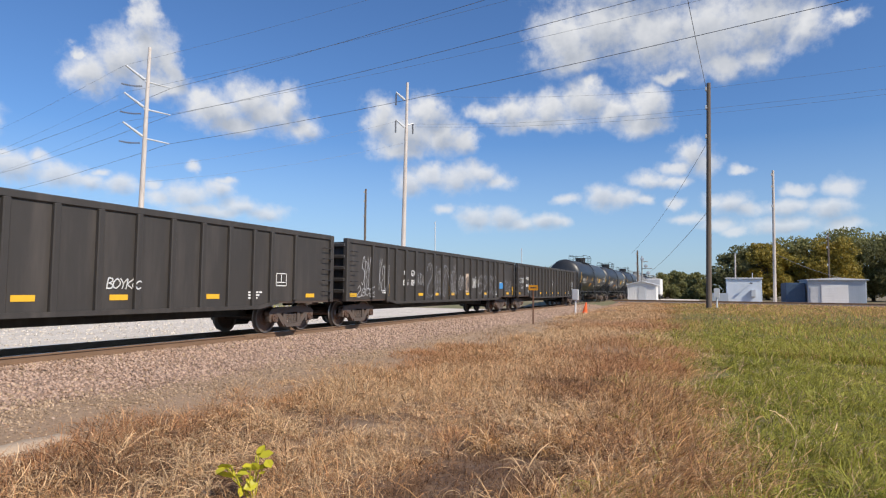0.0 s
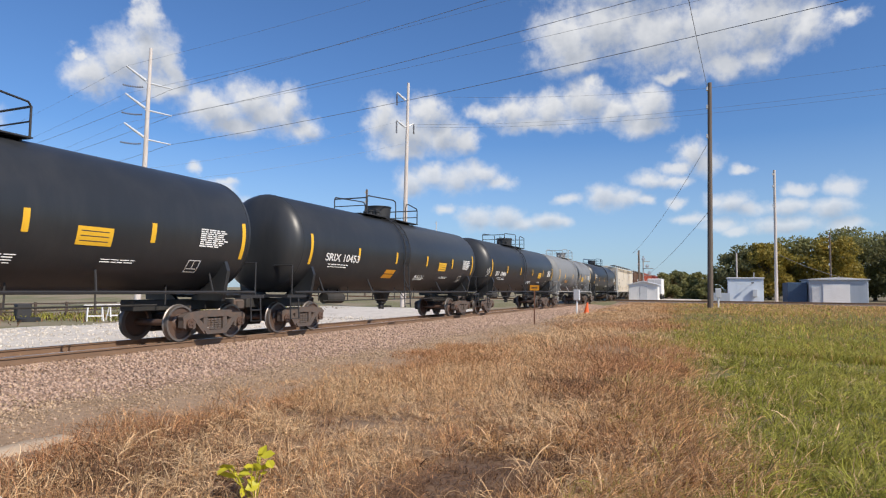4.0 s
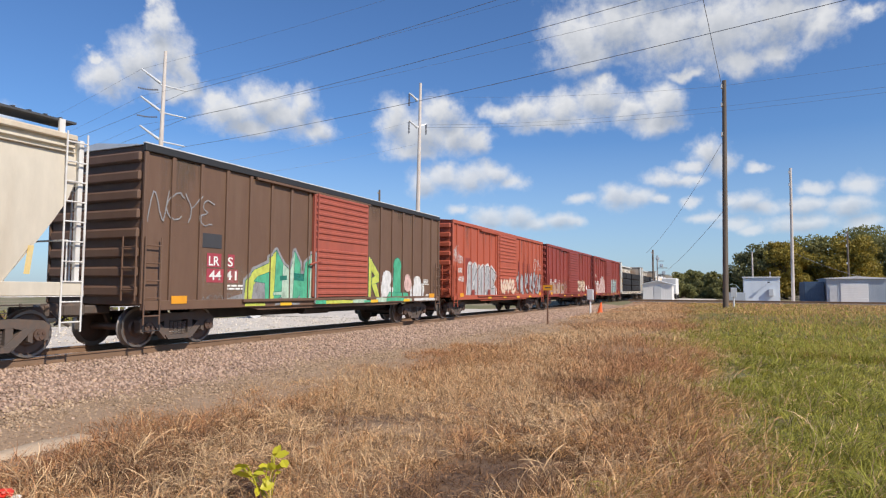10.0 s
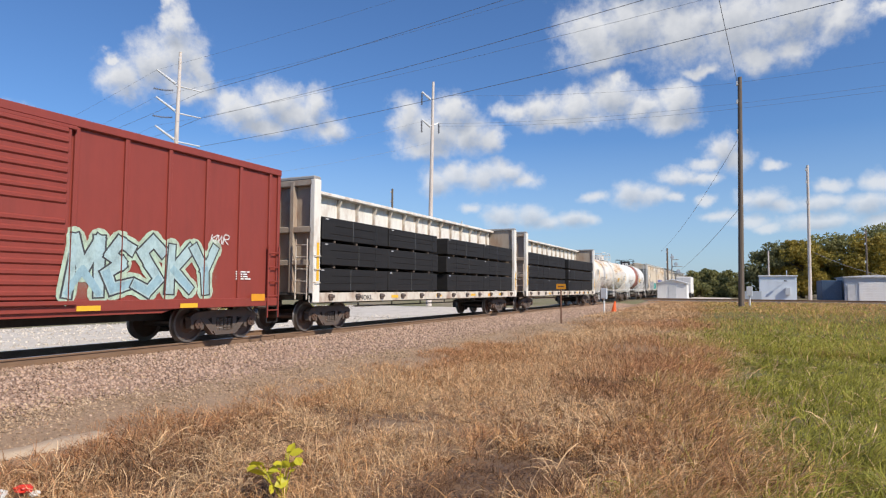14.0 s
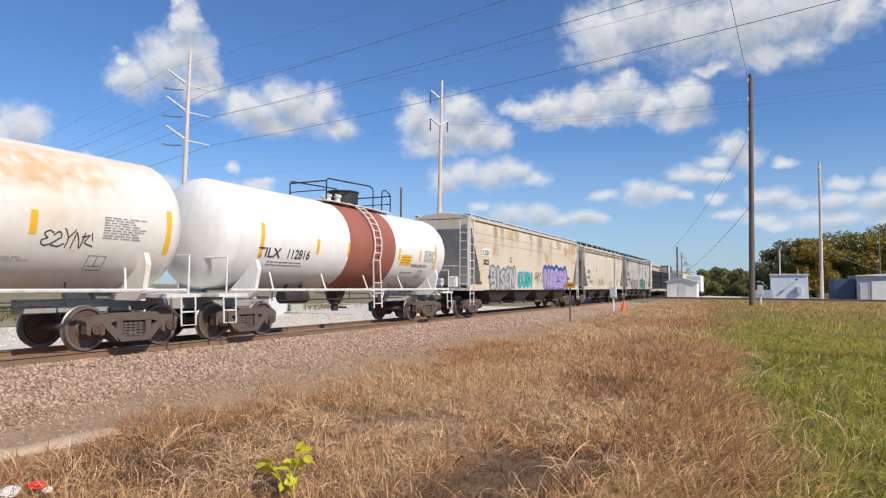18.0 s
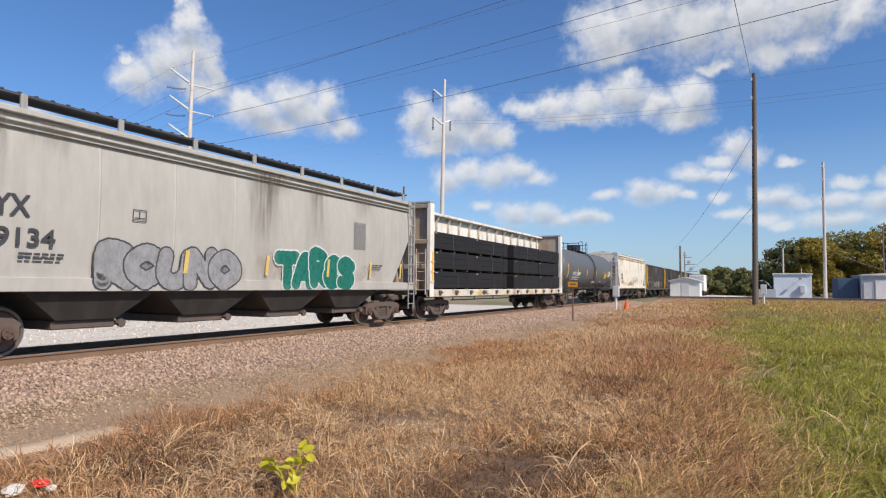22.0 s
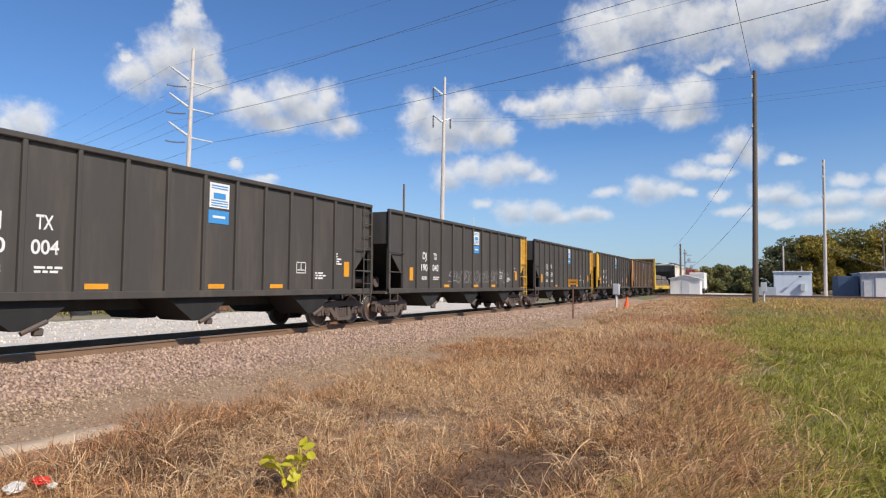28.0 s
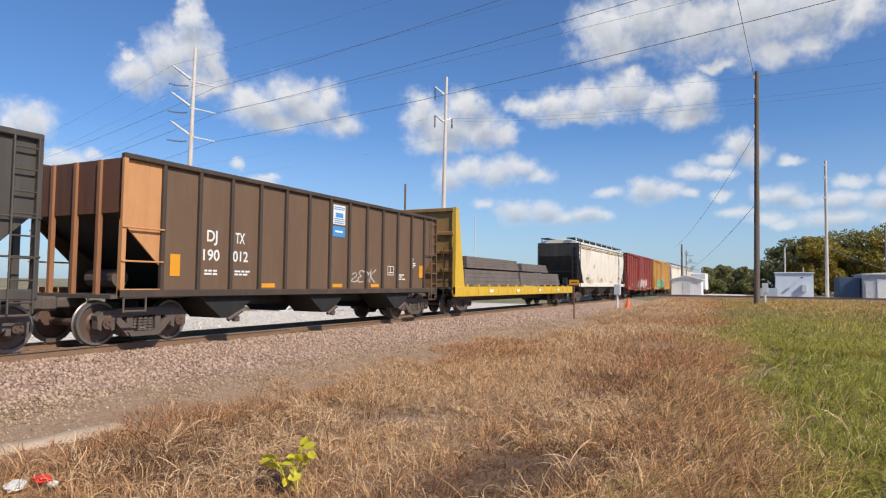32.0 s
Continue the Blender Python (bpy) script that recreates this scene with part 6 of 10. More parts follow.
def graffiti(parent, x0, x1, z0, z1, fill, line, seed, letters=5, y=-HW, roll=None, halo=None, name="graffiti", label="", shade=None, word="", block=False, fat=0.27, shadow=None, cloud=0.0, gap=0.0):
    """Sprayed lettering: fat strokes with a contour, a slanted shadow and a cloud of colour behind."""
    rnd = random.Random(seed)
    letters = len(word) or letters
    w, h = (x1 - x0) / letters, z1 - z0
    back, dark, edge, body, gleam = [], [], [], [], []
    t = min(w * fat, h * fat)
    line_w = 0.022 + 0.014 * h
    for i in range(letters):
        tilt, drop, tall = rnd.uniform(-0.1, 0.14), rnd.uniform(-0.03, 0.05) * h, rnd.uniform(0.9, 1.04)
        skeleton = GLYPH[word[i]] if word else rnd.choice(STROKES)
        k = i * 0.0012
        for poly in skeleton:
            pts = [(x0 + t * 0.5 + (i + (0.02 + 0.96 * (u + rnd.uniform(-0.04, 0.04)) + tilt * (v - 0.5)) * (1 - gap)) * w * (1 - t / (x1 - x0)), z0 + t / 2 + drop + (v + rnd.uniform(-0.03, 0.03)) * (h - t) * tall) for u, v in poly]
            if not block:
                pts = flowing(pts)
            if halo:
                back += [(q, 0) for q in stroke(pts, t, True, 0.06 + 0.05 * h + cloud)]
            if shadow:
                dark += [(q, k * 0.2) for q in stroke([(px - t * 0.32, pz - t * 0.12) for px, pz in pts], t, not block, line_w)]
            edge += [(q, k) for q in stroke(pts, t, not block, line_w)]
            body += [(q, k + 0.0005) for q in stroke(pts, t, not block)]
            if shade:
                low = [p for p in pts if p[1] < z0 + h * 0.5]
                if len(low) > 1:
                    gleam += [(q, k + 0.0008) for q in stroke(low, t * 0.72, not block)]
    ob = None
    if not fill:      # outlines alone
        body, edge = [], [(q, 0) for i in range(letters) for poly in (GLYPH[word[i]] if word else rnd.choice(STROKES)) for g in (-0.08, 0.08)
                          for q in stroke([(x0 + (i + u + g) * w, z0 + (v + g * 0.3) * h) for u, v in flowing(poly)], 0.03, False)]
    for shapes, mat, lift in ((back, halo, 0.002), (dark, shadow, 0.003), (edge, line, 0.004), (body, fill, 0.004), (gleam, shade, 0.004)):
        if shapes and mat:
            ob = spray(parent, shapes, mat, y, roll, lift, label, name)
    return ob


def scribble(parent, x0, x1, z0, z1, mat, seed, strokes=5, y=-HW, roll=None, t=0.035, word=""):
    """A thin sprayed tag: quick slanting letter strokes that run into one another."""
    rnd = random.Random(seed)
    strokes = len(word) or strokes
    w, h = (x1 - x0) / strokes, z1 - z0
    shapes = []
    for s in range(strokes):
        grow = rnd.uniform(0.7, 1.1)
        dz = rnd.uniform(0, 0.25) * h * (1.1 - grow + 0.2)
        if word:
            grow, dz = 1.1 - 0.1 * s / strokes, 0.0
        for poly in GLYPH[word[s]] if word else GLYPH[rnd.choice("ABCEKMNORSUY")] if rnd.random() < 0.7 else rnd.choice(STROKES):
            pts = flowing(poly, 3)
            if word:
                pts = [(0.12 + 0.68 * u, v) for u, v in poly]
            line = [(x0 + (s - 0.1 + 1.15 * u + 0.25 * (v - 0.5)) * w + rnd.gauss(0, 0.015) * w, z0 + dz + v * h * grow * 0.9 + rnd.gauss(0, 0.012) * h) for u, v in pts]
            shapes += [(q, 0) for q in stroke(line, t, False)]
    return spray(parent, shapes, mat, y, roll, 0.006, "thin sprayed tag")


def stain(parent, x0, x1, z0, z1, mat, y=-HW, roll=None):
    """A soft-edged patch of rust or soot on a side sheet or round a tank."""
    vs, fs = [], []
    n = 8 if roll else 1
    for k in range(n + 1):
        z = z0 + (z1 - z0) * k / n
        q = y - 0.003 if not roll else -math.sqrt(max(0.01, (roll[0] + 0.004) ** 2 - (z - roll[1]) ** 2))
        vs += [(x0, q, z), (x1, q, z)]
    for k in range(n):
        fs.append((2 * k, 2 * k + 1, 2 * k + 3, 2 * k + 2))
    return adopt(new("rust_stain", mesh_of("rust_stain", vs, fs, mat)), parent, "weathered stain")


def shared(key, build, mats, smooth=False):
    """A mesh that alike pieces share."""
    if key not in MESHES:
        bm = B()
        build(bm)
        bmesh.ops.recalc_face_normals(bm, faces=bm.faces)
        me = bpy.data.meshes.new(key)
        bm.to_mesh(me)
        bm.free()
        for m in mats:
            me.materials.append(m)
        if smooth:
            me.polygons.foreach_set("use_smooth", [True] * len(me.polygons))
            me.set_sharp_from_angle(angle=radians(35))
        MESHES[key] = me
    return MESHES[key]


WHEEL_R = 0.457
WHEELSETS = []


def truck(car, x):
    """A two-axle truck: bolster with side frames, springs and wheelsets."""
    def bolster(bm):
        box(bm, -0.2, 0.2, -1.0, 1.0, 0.40, 0.66, 0.03)
        bar(bm, (0, 0, 0.6), (0, 0, 0.86), 0.25, 14)
    root = new("truck", shared("truck_bolster", bolster, [M["truck"]]))
    adopt(root, car, "grimy cast steel truck")
    root.location = (x, 0, 0)

    def frame_mesh(bm):
        # arched side frame with two windows, cast as bars round the openings
        top = [(-1.08, 0.50), (-1.12, 0.62), (-0.98, 0.72), (-0.5, 0.77), (0.5, 0.77), (0.98, 0.72), (1.12, 0.62), (1.08, 0.50), (0.78, 0.50), (0.42, 0.60), (-0.42, 0.60), (-0.78, 0.50)]
        extrude(bm, top, -0.09, 0.09)
        for s in (-1, 1):
            extrude(bm, [(s * 0.80, 0.58), (s * 0.60, 0.58), (s * 0.24, 0.26), (s * 0.40, 0.17)], -0.10, 0.10)
            extrude(bm, [(s * 0.42, 0.60), (s * 0.28, 0.60), (s * 0.28, 0.22), (s * 0.42, 0.22)], -0.08, 0.08)
            extrude(bm, [(s * 1.09, 0.62), (s * 0.70, 0.66), (s * 0.69, 0.34), (s * 0.78, 0.30), (s * 0.78, 0.52), (s * 1.0, 0.52), (s * 1.0, 0.32), (s * 1.09, 0.36)], -0.09, 0.09)
        extrude(bm, [(-0.42, 0.26), (0.42, 0.26), (0.34, 0.16), (-0.34, 0.16)], -0.13, 0.13)

    def springs(bm):
        for k in (-0.19, -0.063, 0.063, 0.19):
            for j in range(5):
                bar(bm, (k, 0, 0.27 + j * 0.06), (k, 0, 0.315 + j * 0.06), 0.072, 8)

    def wheelset(bm):
        bar(bm, (0, -1.12, 0), (0, 1.12, 0), 0.085, 12)
        for s in (-1, 1):
            y = s * 0.7535
            lathe(bm, [(y + s * 0.065, 0.09), (y + s * 0.075, 0.20), (y + s * 0.03, 0.24), (y + s * 0.03, 0.37), (y + s * 0.07, 0.40), (y + s * 0.07, WHEEL_R - 0.004),
                       (y - s * 0.03, WHEEL_R), (y - s * 0.05, WHEEL_R + 0.025), (y - s * 0.07, WHEEL_R + 0.02), (y - s * 0.07, 0.38), (y - s * 0.03, 0.34), (y - s * 0.05, 0.1)], (0, 0, 0), 28, "y")

    def bearing(bm):
        for s in (-1, 1):
            bar(bm, (0, s * 0.92, 0), (0, s * 1.17, 0), 0.115, 14)
            for k in range(3):
                a = k * 2.094
                bar(bm, (0.055 * math.cos(a), s * 1.165, 0.055 * math.sin(a)), (0.055 * math.cos(a), s * 1.195, 0.055 * math.sin(a)), 0.022, 6)
    for s in (-1, 1):
        o = new("side_frame", shared("side_frame", frame_mesh, [M["truck"]]))
        adopt(o, root)
        o.location = (0, s * 1.03, 0)
        o = new("spring_nest", shared("spring_nest", springs, [M["truck"]]))
        adopt(o, root)
        o["kind"] = "stuff"
        o.location = (0, s * 1.03, 0)
    me = shared("wheelset", lambda bm: (wheelset(bm), bearing(bm)), [M["wheel"], M["tread"]], True)
    if not me.get("treads"):
        me["treads"] = 1
        for p in me.polygons:
            r = math.hypot(p.center.x, p.center.z)
            if r > 0.4 and abs(p.center.y) < 0.9:
                p.material_index = 1
    for s in (-1, 1):
        o = new("wheelset", me)
        adopt(o, root)
        o.location = (s * 0.889, 0, WHEEL_R)
        WHEELSETS.append((o, s))

    def brake(bm):
        for s in (-1, 1):
            box(bm, s * 0.33 - 0.05, s * 0.33 + 0.05, -0.85, 0.85, 0.30, 0.40, 0.02)
    adopt(new("brake_beam", shared("brake_beam", brake, [M["black_iron"]])), root)
    return root


def coupler(car, x, s):
    def form(bm):
        box(bm, -0.55, 0.15, -0.09, 0.09, -0.1, 0.1, 0.03)
        box(bm, 0.1, 0.5, -0.16, 0.14, -0.15, 0.15, 0.05)
        box(bm, 0.42, 0.6, -0.02, 0.16, -0.13, 0.13, 0.04)
        pipe(bm, [(0.1, -0.3, 0.0), (0.3, -0.34, -0.22), (0.5, -0.3, -0.32), (0.62, -0.1, -0.3)], 0.03, 6)
    o = new("coupler", shared("coupler", form, [M["truck"]]))
    adopt(o, car, "rusty knuckle coupler")
    o.location = (x, 0, 0.86)
    if s < 0:
        o.rotation_euler.z = math.pi
    return o


def ladder(car, x, y, z0, z1, mat, axis="x", w=0.42, rungs=None, name="ladder", r=0.016):
    bm = B()
    n = rungs or max(2, int((z1 - z0) / 0.36))
    for s in (0, w):
        p = (x + s, y, z0) if axis == "x" else (x, y + s, z0)
        q = (p[0], p[1], z1)
        bar(bm, p, q, r * 1.2, 6)
    for k in range(n):
        z = z0 + (k + 0.5) * (z1 - z0) / n
        p = (x, y, z)
        q = (x + w, y, z) if axis == "x" else (x, y + w, z)
        bar(bm, p, q, r, 6)
    return part(name, bm, mat, car)


def grab_irons(car, x, y, zs, mat, w=0.42, axis="x"):
    bm = B()
    for z in zs:
        if axis == "x":
            pipe(bm, [(x, y + 0.05, z), (x, y - 0.05, z), (x + w, y - 0.05, z), (x + w, y + 0.05, z)], 0.014, 5)
        else:
            pipe(bm, [(x, y, z), (x - 0.08, y, z), (x - 0.08, y + w, z), (x, y + w, z)], 0.014, 5)
    return part("grab_iron", bm, mat, car)


def car_root(name, centre, label):
    return thing(name, (centre, TY, RZ), label, "railcar", "cars of the freight train")


def reflectors(car, xs, z, w=0.42, h=0.11, y=-HW, mat=None, roll=None, tall=False):
    for x in xs:
        if tall:
            plate(car, "reflector", x, x + 0.1, z, z + 0.42, mat or M["yellow_tape"], y, "", roll)
        else:
            plate(car, "reflector", x, x + w, z, z + h, mat or M["yellow_tape"], y, "", roll)


def stencil_box(car, x, z, s, mat, y=-HW, roll=None):
    for a, b, c, d in ((0, 1.3, 0, 0.07), (0, 1.3, 0.93, 1), (0, 0.07, 0, 1), (1.23, 1.3, 0, 1), (0.6, 0.68, 0.3, 0.9), (0.15, 1.15, 0.25, 0.33)):
        plate(car, "stencil", x + a * s, x + b * s, z + c * s, z + d * s, mat, y, "", roll)


def gondola(F, R, label, marks, seed, extras):
    L, c = R - F, (F + R) / 2
    car = car_root("gondola_car", c, label)
    FLOOR[car.name] = 0.98
    h, top, t = L / 2, 2.97, 0.05
    body = M["gondola"]
    for s in (-1, 1):
        y0, y1 = (s * HW, s * (HW - t))
        # side sheet, deeper between the trucks
        bm = B()
        out = [(-h, 0.96), (-h + 2.8, 0.96), (-h + 3.6, 0.80), (h - 3.6, 0.80), (h - 2.8, 0.96), (h, 0.96), (h, top), (-h, top)]
        extrude(bm, out, min(s * (HW - 0.09), s * (HW - 0.09 - t)), max(s * (HW - 0.09), s * (HW - 0.09 - t)))
        bmesh.ops.recalc_face_normals(bm, faces=bm.faces)
        side = part("side", bm, body, car)
        bm = B()
        box(bm, -h, h, s * (HW - 0.14) - 0.1, s * (HW - 0.14) + 0.1, top - 0.03, top + 0.13, 0.02)
        part("top_chord", bm, body, car)
        bm = B()
        out = [(-h + 2.8, 0.90), (-h + 3.6, 0.76), (h - 3.6, 0.76), (h - 2.8, 0.90), (h - 2.8, 1.0), (h - 3.6, 0.86), (-h + 3.6, 0.86), (-h + 2.8, 1.0)]
        extrude(bm, out[0:1] + out[1:4] + out[4:], s * HW - 0.03, s * HW + 0.03)
        bmesh.ops.recalc_face_normals(bm, faces=bm.faces)
        part("side_sill", bm, body, car)
        xs = [-h + 0.04, -8.17, -7.0, -6.29] + [-5.4 + k * 0.953 for k in range(13)] + [6.78, 7.9, h - 0.04]
        for k, x in enumerate(xs):
            zb = 0.98 if (x < -h + 2.9 or x > h - 2.9) else 0.82
            key = "gondola_post_%d" % (zb * 100)
            me = shared(key, lambda bm, zb=zb: box(bm, -0.07, 0.07, -0.06, 0.06, zb, top - 0.02, 0.02), [body])
            o = adopt(new("side_post", me), car)
            o.location = (x, s * (HW - 0.05), 0)
        RIBS[car.name] = [(x - 0.07, x + 0.07, -HW - 0.01) for x in xs]
    for s in (-1, 1):
        bm = B()
        box(bm, s * (h - 0.06) - 0.03, s * (h - 0.06) + 0.03, -HW + 0.15, HW - 0.15, 0.95, top, 0.0)
        for z in (1.25, 1.65, 2.05, 2.45, 2.85):
            box(bm, s * (h + 0.03) - 0.07, s * (h + 0.03) + 0.07, -HW + 0.1, HW - 0.1, z - 0.07, z + 0.07, 0.03)
        part("end", bm, body, car, "ribbed end")
        for s2 in (-1, 1):
            bm = B()
            box(bm, s * h - 0.08, s * h + 0.08, s2 * (HW - 0.09) - 0.09, s2 * (HW - 0.09) + 0.09, 0.9, top + 0.12, 0.02)
            part("corner_post", bm, body, car)
        coupler(car, s * (h + 0.1), s)
        truck(car, s * (h - 1.5))
        grab_irons(car, (h - 0.55) if s > 0 else (-h + 0.13), -HW - 0.02, (1.25, 1.6, 1.95, 2.3, 2.65), M["black_iron"])
    bm = B()
    box(bm, -h, h, -HW + 0.1, HW - 0.1, 0.9, 0.99)
    part("floor", bm, M["gondola_in"], car, "rusty inner floor")
    bm = B()
    box(bm, -h + 2.6, h - 2.6, -0.25, 0.25, 0.5, 0.88)
    part("centre_sill", bm, M["hopper_dark"], car)
    for x in np.linspace(-h + 4, h - 4, 6):
        me = shared("gondola_cross_bearer", lambda bm: box(bm, -0.06, 0.06, -HW + 0.12, HW - 0.12, 0.74, 0.9), [M["hopper_dark"]])
        adopt(new("cross_bearer", me), car).location = (x, 0, 0)
    for x, x1, z, txt, hh in marks:
        lettering(car, txt, x, z, hh, M["white_letter"], -HW + 0.075, x1=x1)
    reflectors(car, [-h + 0.25, -4.1, -2.4, -0.45, 1.58, 4.33, 8.51], 1.06, 0.45, 0.12, -HW + 0.085)
    if marks:
        for x in (-6.95, -3.56, -0.72, 2.28, 5.98, h - 0.3):
            plate(car, "reflector", x, x + 0.15, 1.05, 1.52, M["yellow_tape"], -HW + 0.07)
    small_print(car, -h + 2.6, 1.25, 0.5, 2, M["white_letter"], -HW + 0.083)
    small_print(car, h - 4.0, 1.2, 0.5, 3, M["white_letter"], -HW + 0.083)
    stencil_box(car, 7.04, 1.4, 0.38, M["white_letter"], -HW + 0.083)
    for e in extras:
        e(car, h)
    return car


def tank_ladder(car, x, R, zc, mat, base):
    bm = B()
    for s in (-0.21, 0.21):
        pts = []
        for k in range(9):
            a = radians(-18 + k * 13)
            pts.append((x + s, -(R + 0.11) * math.cos(a), zc + (R + 0.11) * math.sin(a)))
        pts.insert(0, (x + s * 1.2, -(R + 0.12), base))
        pipe(bm, pts, 0.025, 6)
    for k in range(11):
        a = radians(-18 + k * 9.5)
        p = (x - 0.21, -(R + 0.11) * math.cos(a), zc + (R + 0.11) * math.sin(a))
        bar(bm, p, (x + 0.21, p[1], p[2]), 0.016, 6)
    for s in (-1, 1):
        bar(bm, (x + s * 0.25, -(R + 0.12), 1.2), (x + s * 0.62, -(R + 0.02), 1.24), 0.022, 6)
        bar(bm, (x + s * 0.25, -(R + 0.12), 0.95), (x + s * 0.55, -(R + 0.02), 1.24), 0.018, 6)
    for z in (base + 0.15, base + 0.5, base + 0.85):
        bar(bm, (x - 0.25, -(R + 0.12), z), (x + 0.25, -(R + 0.12), z), 0.018, 6)
    return part("ladder", bm, mat, car, smooth=True)


def tank_car(F, R_, label, paint_mat, iron, Rt=1.5, zc=2.85, band=None, marks=(), letter=None, tape="yellow_tape", extras=(), dome="round", placard=2.8, strips=None, ladder_x=0.35, drum=(0.0, 0.52), rails=((-1.4, -0.25), (0.75, 1.25))):
    L, c = R_ - F, (F + R_) / 2
    car = car_root("tank_car", c, label)
    h = L / 2
    he = h - 0.12
    cyl = he - 0.62
    dx, dr = drum
    prof = [(-he, 0.02)]
    for k in range(1, 8):
        a = radians(90 * k / 7)
        prof.append((-cyl - 0.62 * math.cos(a), Rt * math.sin(a)))
    prof += [(cyl + 0.62 * math.cos(radians(90 * k / 7)), Rt * math.sin(radians(90 * k / 7))) for k in range(7, 0, -1)] + [(he, 0.02)]
    bm = B()
    lathe(bm, prof, (0, 0, zc), 56, "x")
    part("tank", bm, paint_mat, car, smooth=True)
    for x in (-cyl, cyl):
        bm = B()
        lathe(bm, [(x - 0.012, Rt + 0.0), (x - 0.008, Rt + 0.006), (x + 0.008, Rt + 0.006), (x + 0.012, Rt + 0.0)], (0, 0, zc), 48, "x")
        part("weld_seam", bm, paint_mat, car, smooth=True)
    if band:
        x0, x1, mat = band
        bm = B()
        lathe(bm, [(x0, Rt + 0.002), (x0, Rt + 0.009), (x1, Rt + 0.009), (x1, Rt + 0.002)], (0, 0, zc), 56, "x")
        part("band", bm, mat, car, "faded red-brown painted band", smooth=True)
    # running board, end platforms and handrail along the sill
    bm = B()
    for s in (-1, 1):
        bar(bm, (-h + 0.4, s * (HW - 0.08), 1.24), (h - 0.4, s * (HW - 0.08), 1.24), 0.04, 6)
        for x in np.linspace(-cyl + 1.2, cyl - 1.2, 5):
            bar(bm, (x, s * (HW - 0.08), 1.24), (x + 0.25, s * 1.12, 1.72), 0.025, 6)
    part("side_handrail", bm, iron, car)
    for s in (-1, 1):
        bm = B()
        box(bm, s * (h - 0.95), s * h, -HW + 0.05, HW - 0.05, 1.08, 1.16) if s > 0 else box(bm, -h, -h + 0.95, -HW + 0.05, HW - 0.05, 1.08, 1.16)
        part("end_platform", bm, iron, car)
        bm = B()
        box(bm, min(s * (h - 3.2), s * (h + 0.25)), max(s * (h - 3.2), s * (h + 0.25)), -0.24, 0.24, 0.76, 1.04, 0.02)
        part("stub_sill", bm, M["hopper_dark"] if iron is not M["white_iron"] else M["grey_iron"], car)
        bm = B()
        for s2 in (-1, 1):
            out = [(s2 * 0.25, 1.02), (s2 * 1.35, 1.02), (s2 * 1.5, 1.8), (s2 * 1.4, 2.05), (s2 * 0.6, 1.32)]
            extrude(bm, out, s * (h - 1.4) - 0.06, s * (h - 1.4) + 0.06, "x")
        bmesh.ops.recalc_face_normals(bm, faces=bm.faces)
        part("saddle", bm, paint_mat if band is None else M["tank_white"], car)
        bm = B()
        x = s * (h - 0.3)
        pipe(bm, [(x, -HW + 0.12, 1.15), (x, -HW + 0.12, 2.05), (x, -0.5, 2.05)], 0.024, 6)
        pipe(bm, [(x, HW - 0.12, 1.15), (x, HW - 0.12, 2.05), (x, 0.5, 2.05)], 0.024, 6)
        part("end_handrail", bm, iron, car)
        bm = B()
        x = s * (h - 0.35)
        pipe(bm, [(x - 0.2, -HW + 0.06, 1.1), (x - 0.2, -HW + 0.02, 0.45), (x + 0.2, -HW + 0.02, 0.45), (x + 0.2, -HW + 0.06, 1.1)], 0.022, 6)
        bar(bm, (x - 0.2, -HW + 0.02, 0.75), (x + 0.2, -HW + 0.02, 0.75), 0.02, 6)
        part("step", bm, iron, car)
        coupler(car, s * (h + 0.05), s)
        truck(car, s * (h - 1.4))
    # top fittings
    top = zc + Rt
    bm = B()
    lathe(bm, [(top - 0.15, dr - 0.06), (top + 0.06, dr - 0.06), (top + 0.07, dr - 0.02), (top + 0.46, dr), (top + 0.47, dr + 0.03), (top + 0.51, dr + 0.03), (top + 0.52, dr - 0.03), (top + 0.54, 0.05)], (dx, 0, 0), 28, "z")
    part("dome", bm, M["black_iron"] if dome == "dark" else paint_mat, car, "drum-shaped valve housing", smooth=True)
    rail_mat = M["navy_iron"] if marks and marks[0][3] in ("SHQX", "GATX") else M["black_iron"] if dome == "dark" else iron
    bm = B()
    p0, p1 = rails[0][0] - 0.05, rails[1][1] + 0.05
    for x0, x1 in ((p0, dx - dr), (dx + dr, p1)):
        box(bm, x0, x1, -0.5, 0.5, top - 0.03, top - 0.005)
    for y0, y1 in ((-0.78, -0.5), (0.5, 0.78)):
        box(bm, p0, p1, y0, y1, top - 0.06, top - 0.03)
        for k in range(7):
            x = p0 + 0.1 + k * (p1 - p0 - 0.2) / 6
            box(bm, x - 0.03, x + 0.03, y0 if y0 > 0 else y1 - 0.05, y0 + 0.05 if y0 > 0 else y1, top - 0.2, top - 0.06)
    part("top_platform", bm, iron, car)
    for s, (xa, xb) in zip((-1, 1), rails):
        x, x2 = (xa, xb) if s < 0 else (xb, xa)
        y, hi = 0.75, top + 0.66
        for q in (-y, y):
            bm = B()
            pipe(bm, [(x, q, top - 0.05), (x, q, hi - 0.08), (x - 0.06 * s, q, hi), (x2 + 0.25 * s, q, hi + 0.1), (x2 + 0.06 * s, q, hi + 0.06), (x2, q, hi - 0.06), (x2, q, top - 0.05)], 0.024, 6)
            part("top_railing", bm, rail_mat, car)
        bm = B()
        pipe(bm, [(x, -y, hi - 0.08), (x, y, hi - 0.08)], 0.024, 6)
        pipe(bm, [(x, -y, top + 0.28), (x, y, top + 0.28)], 0.018, 6)
        part("end_bar", bm, rail_mat, car)
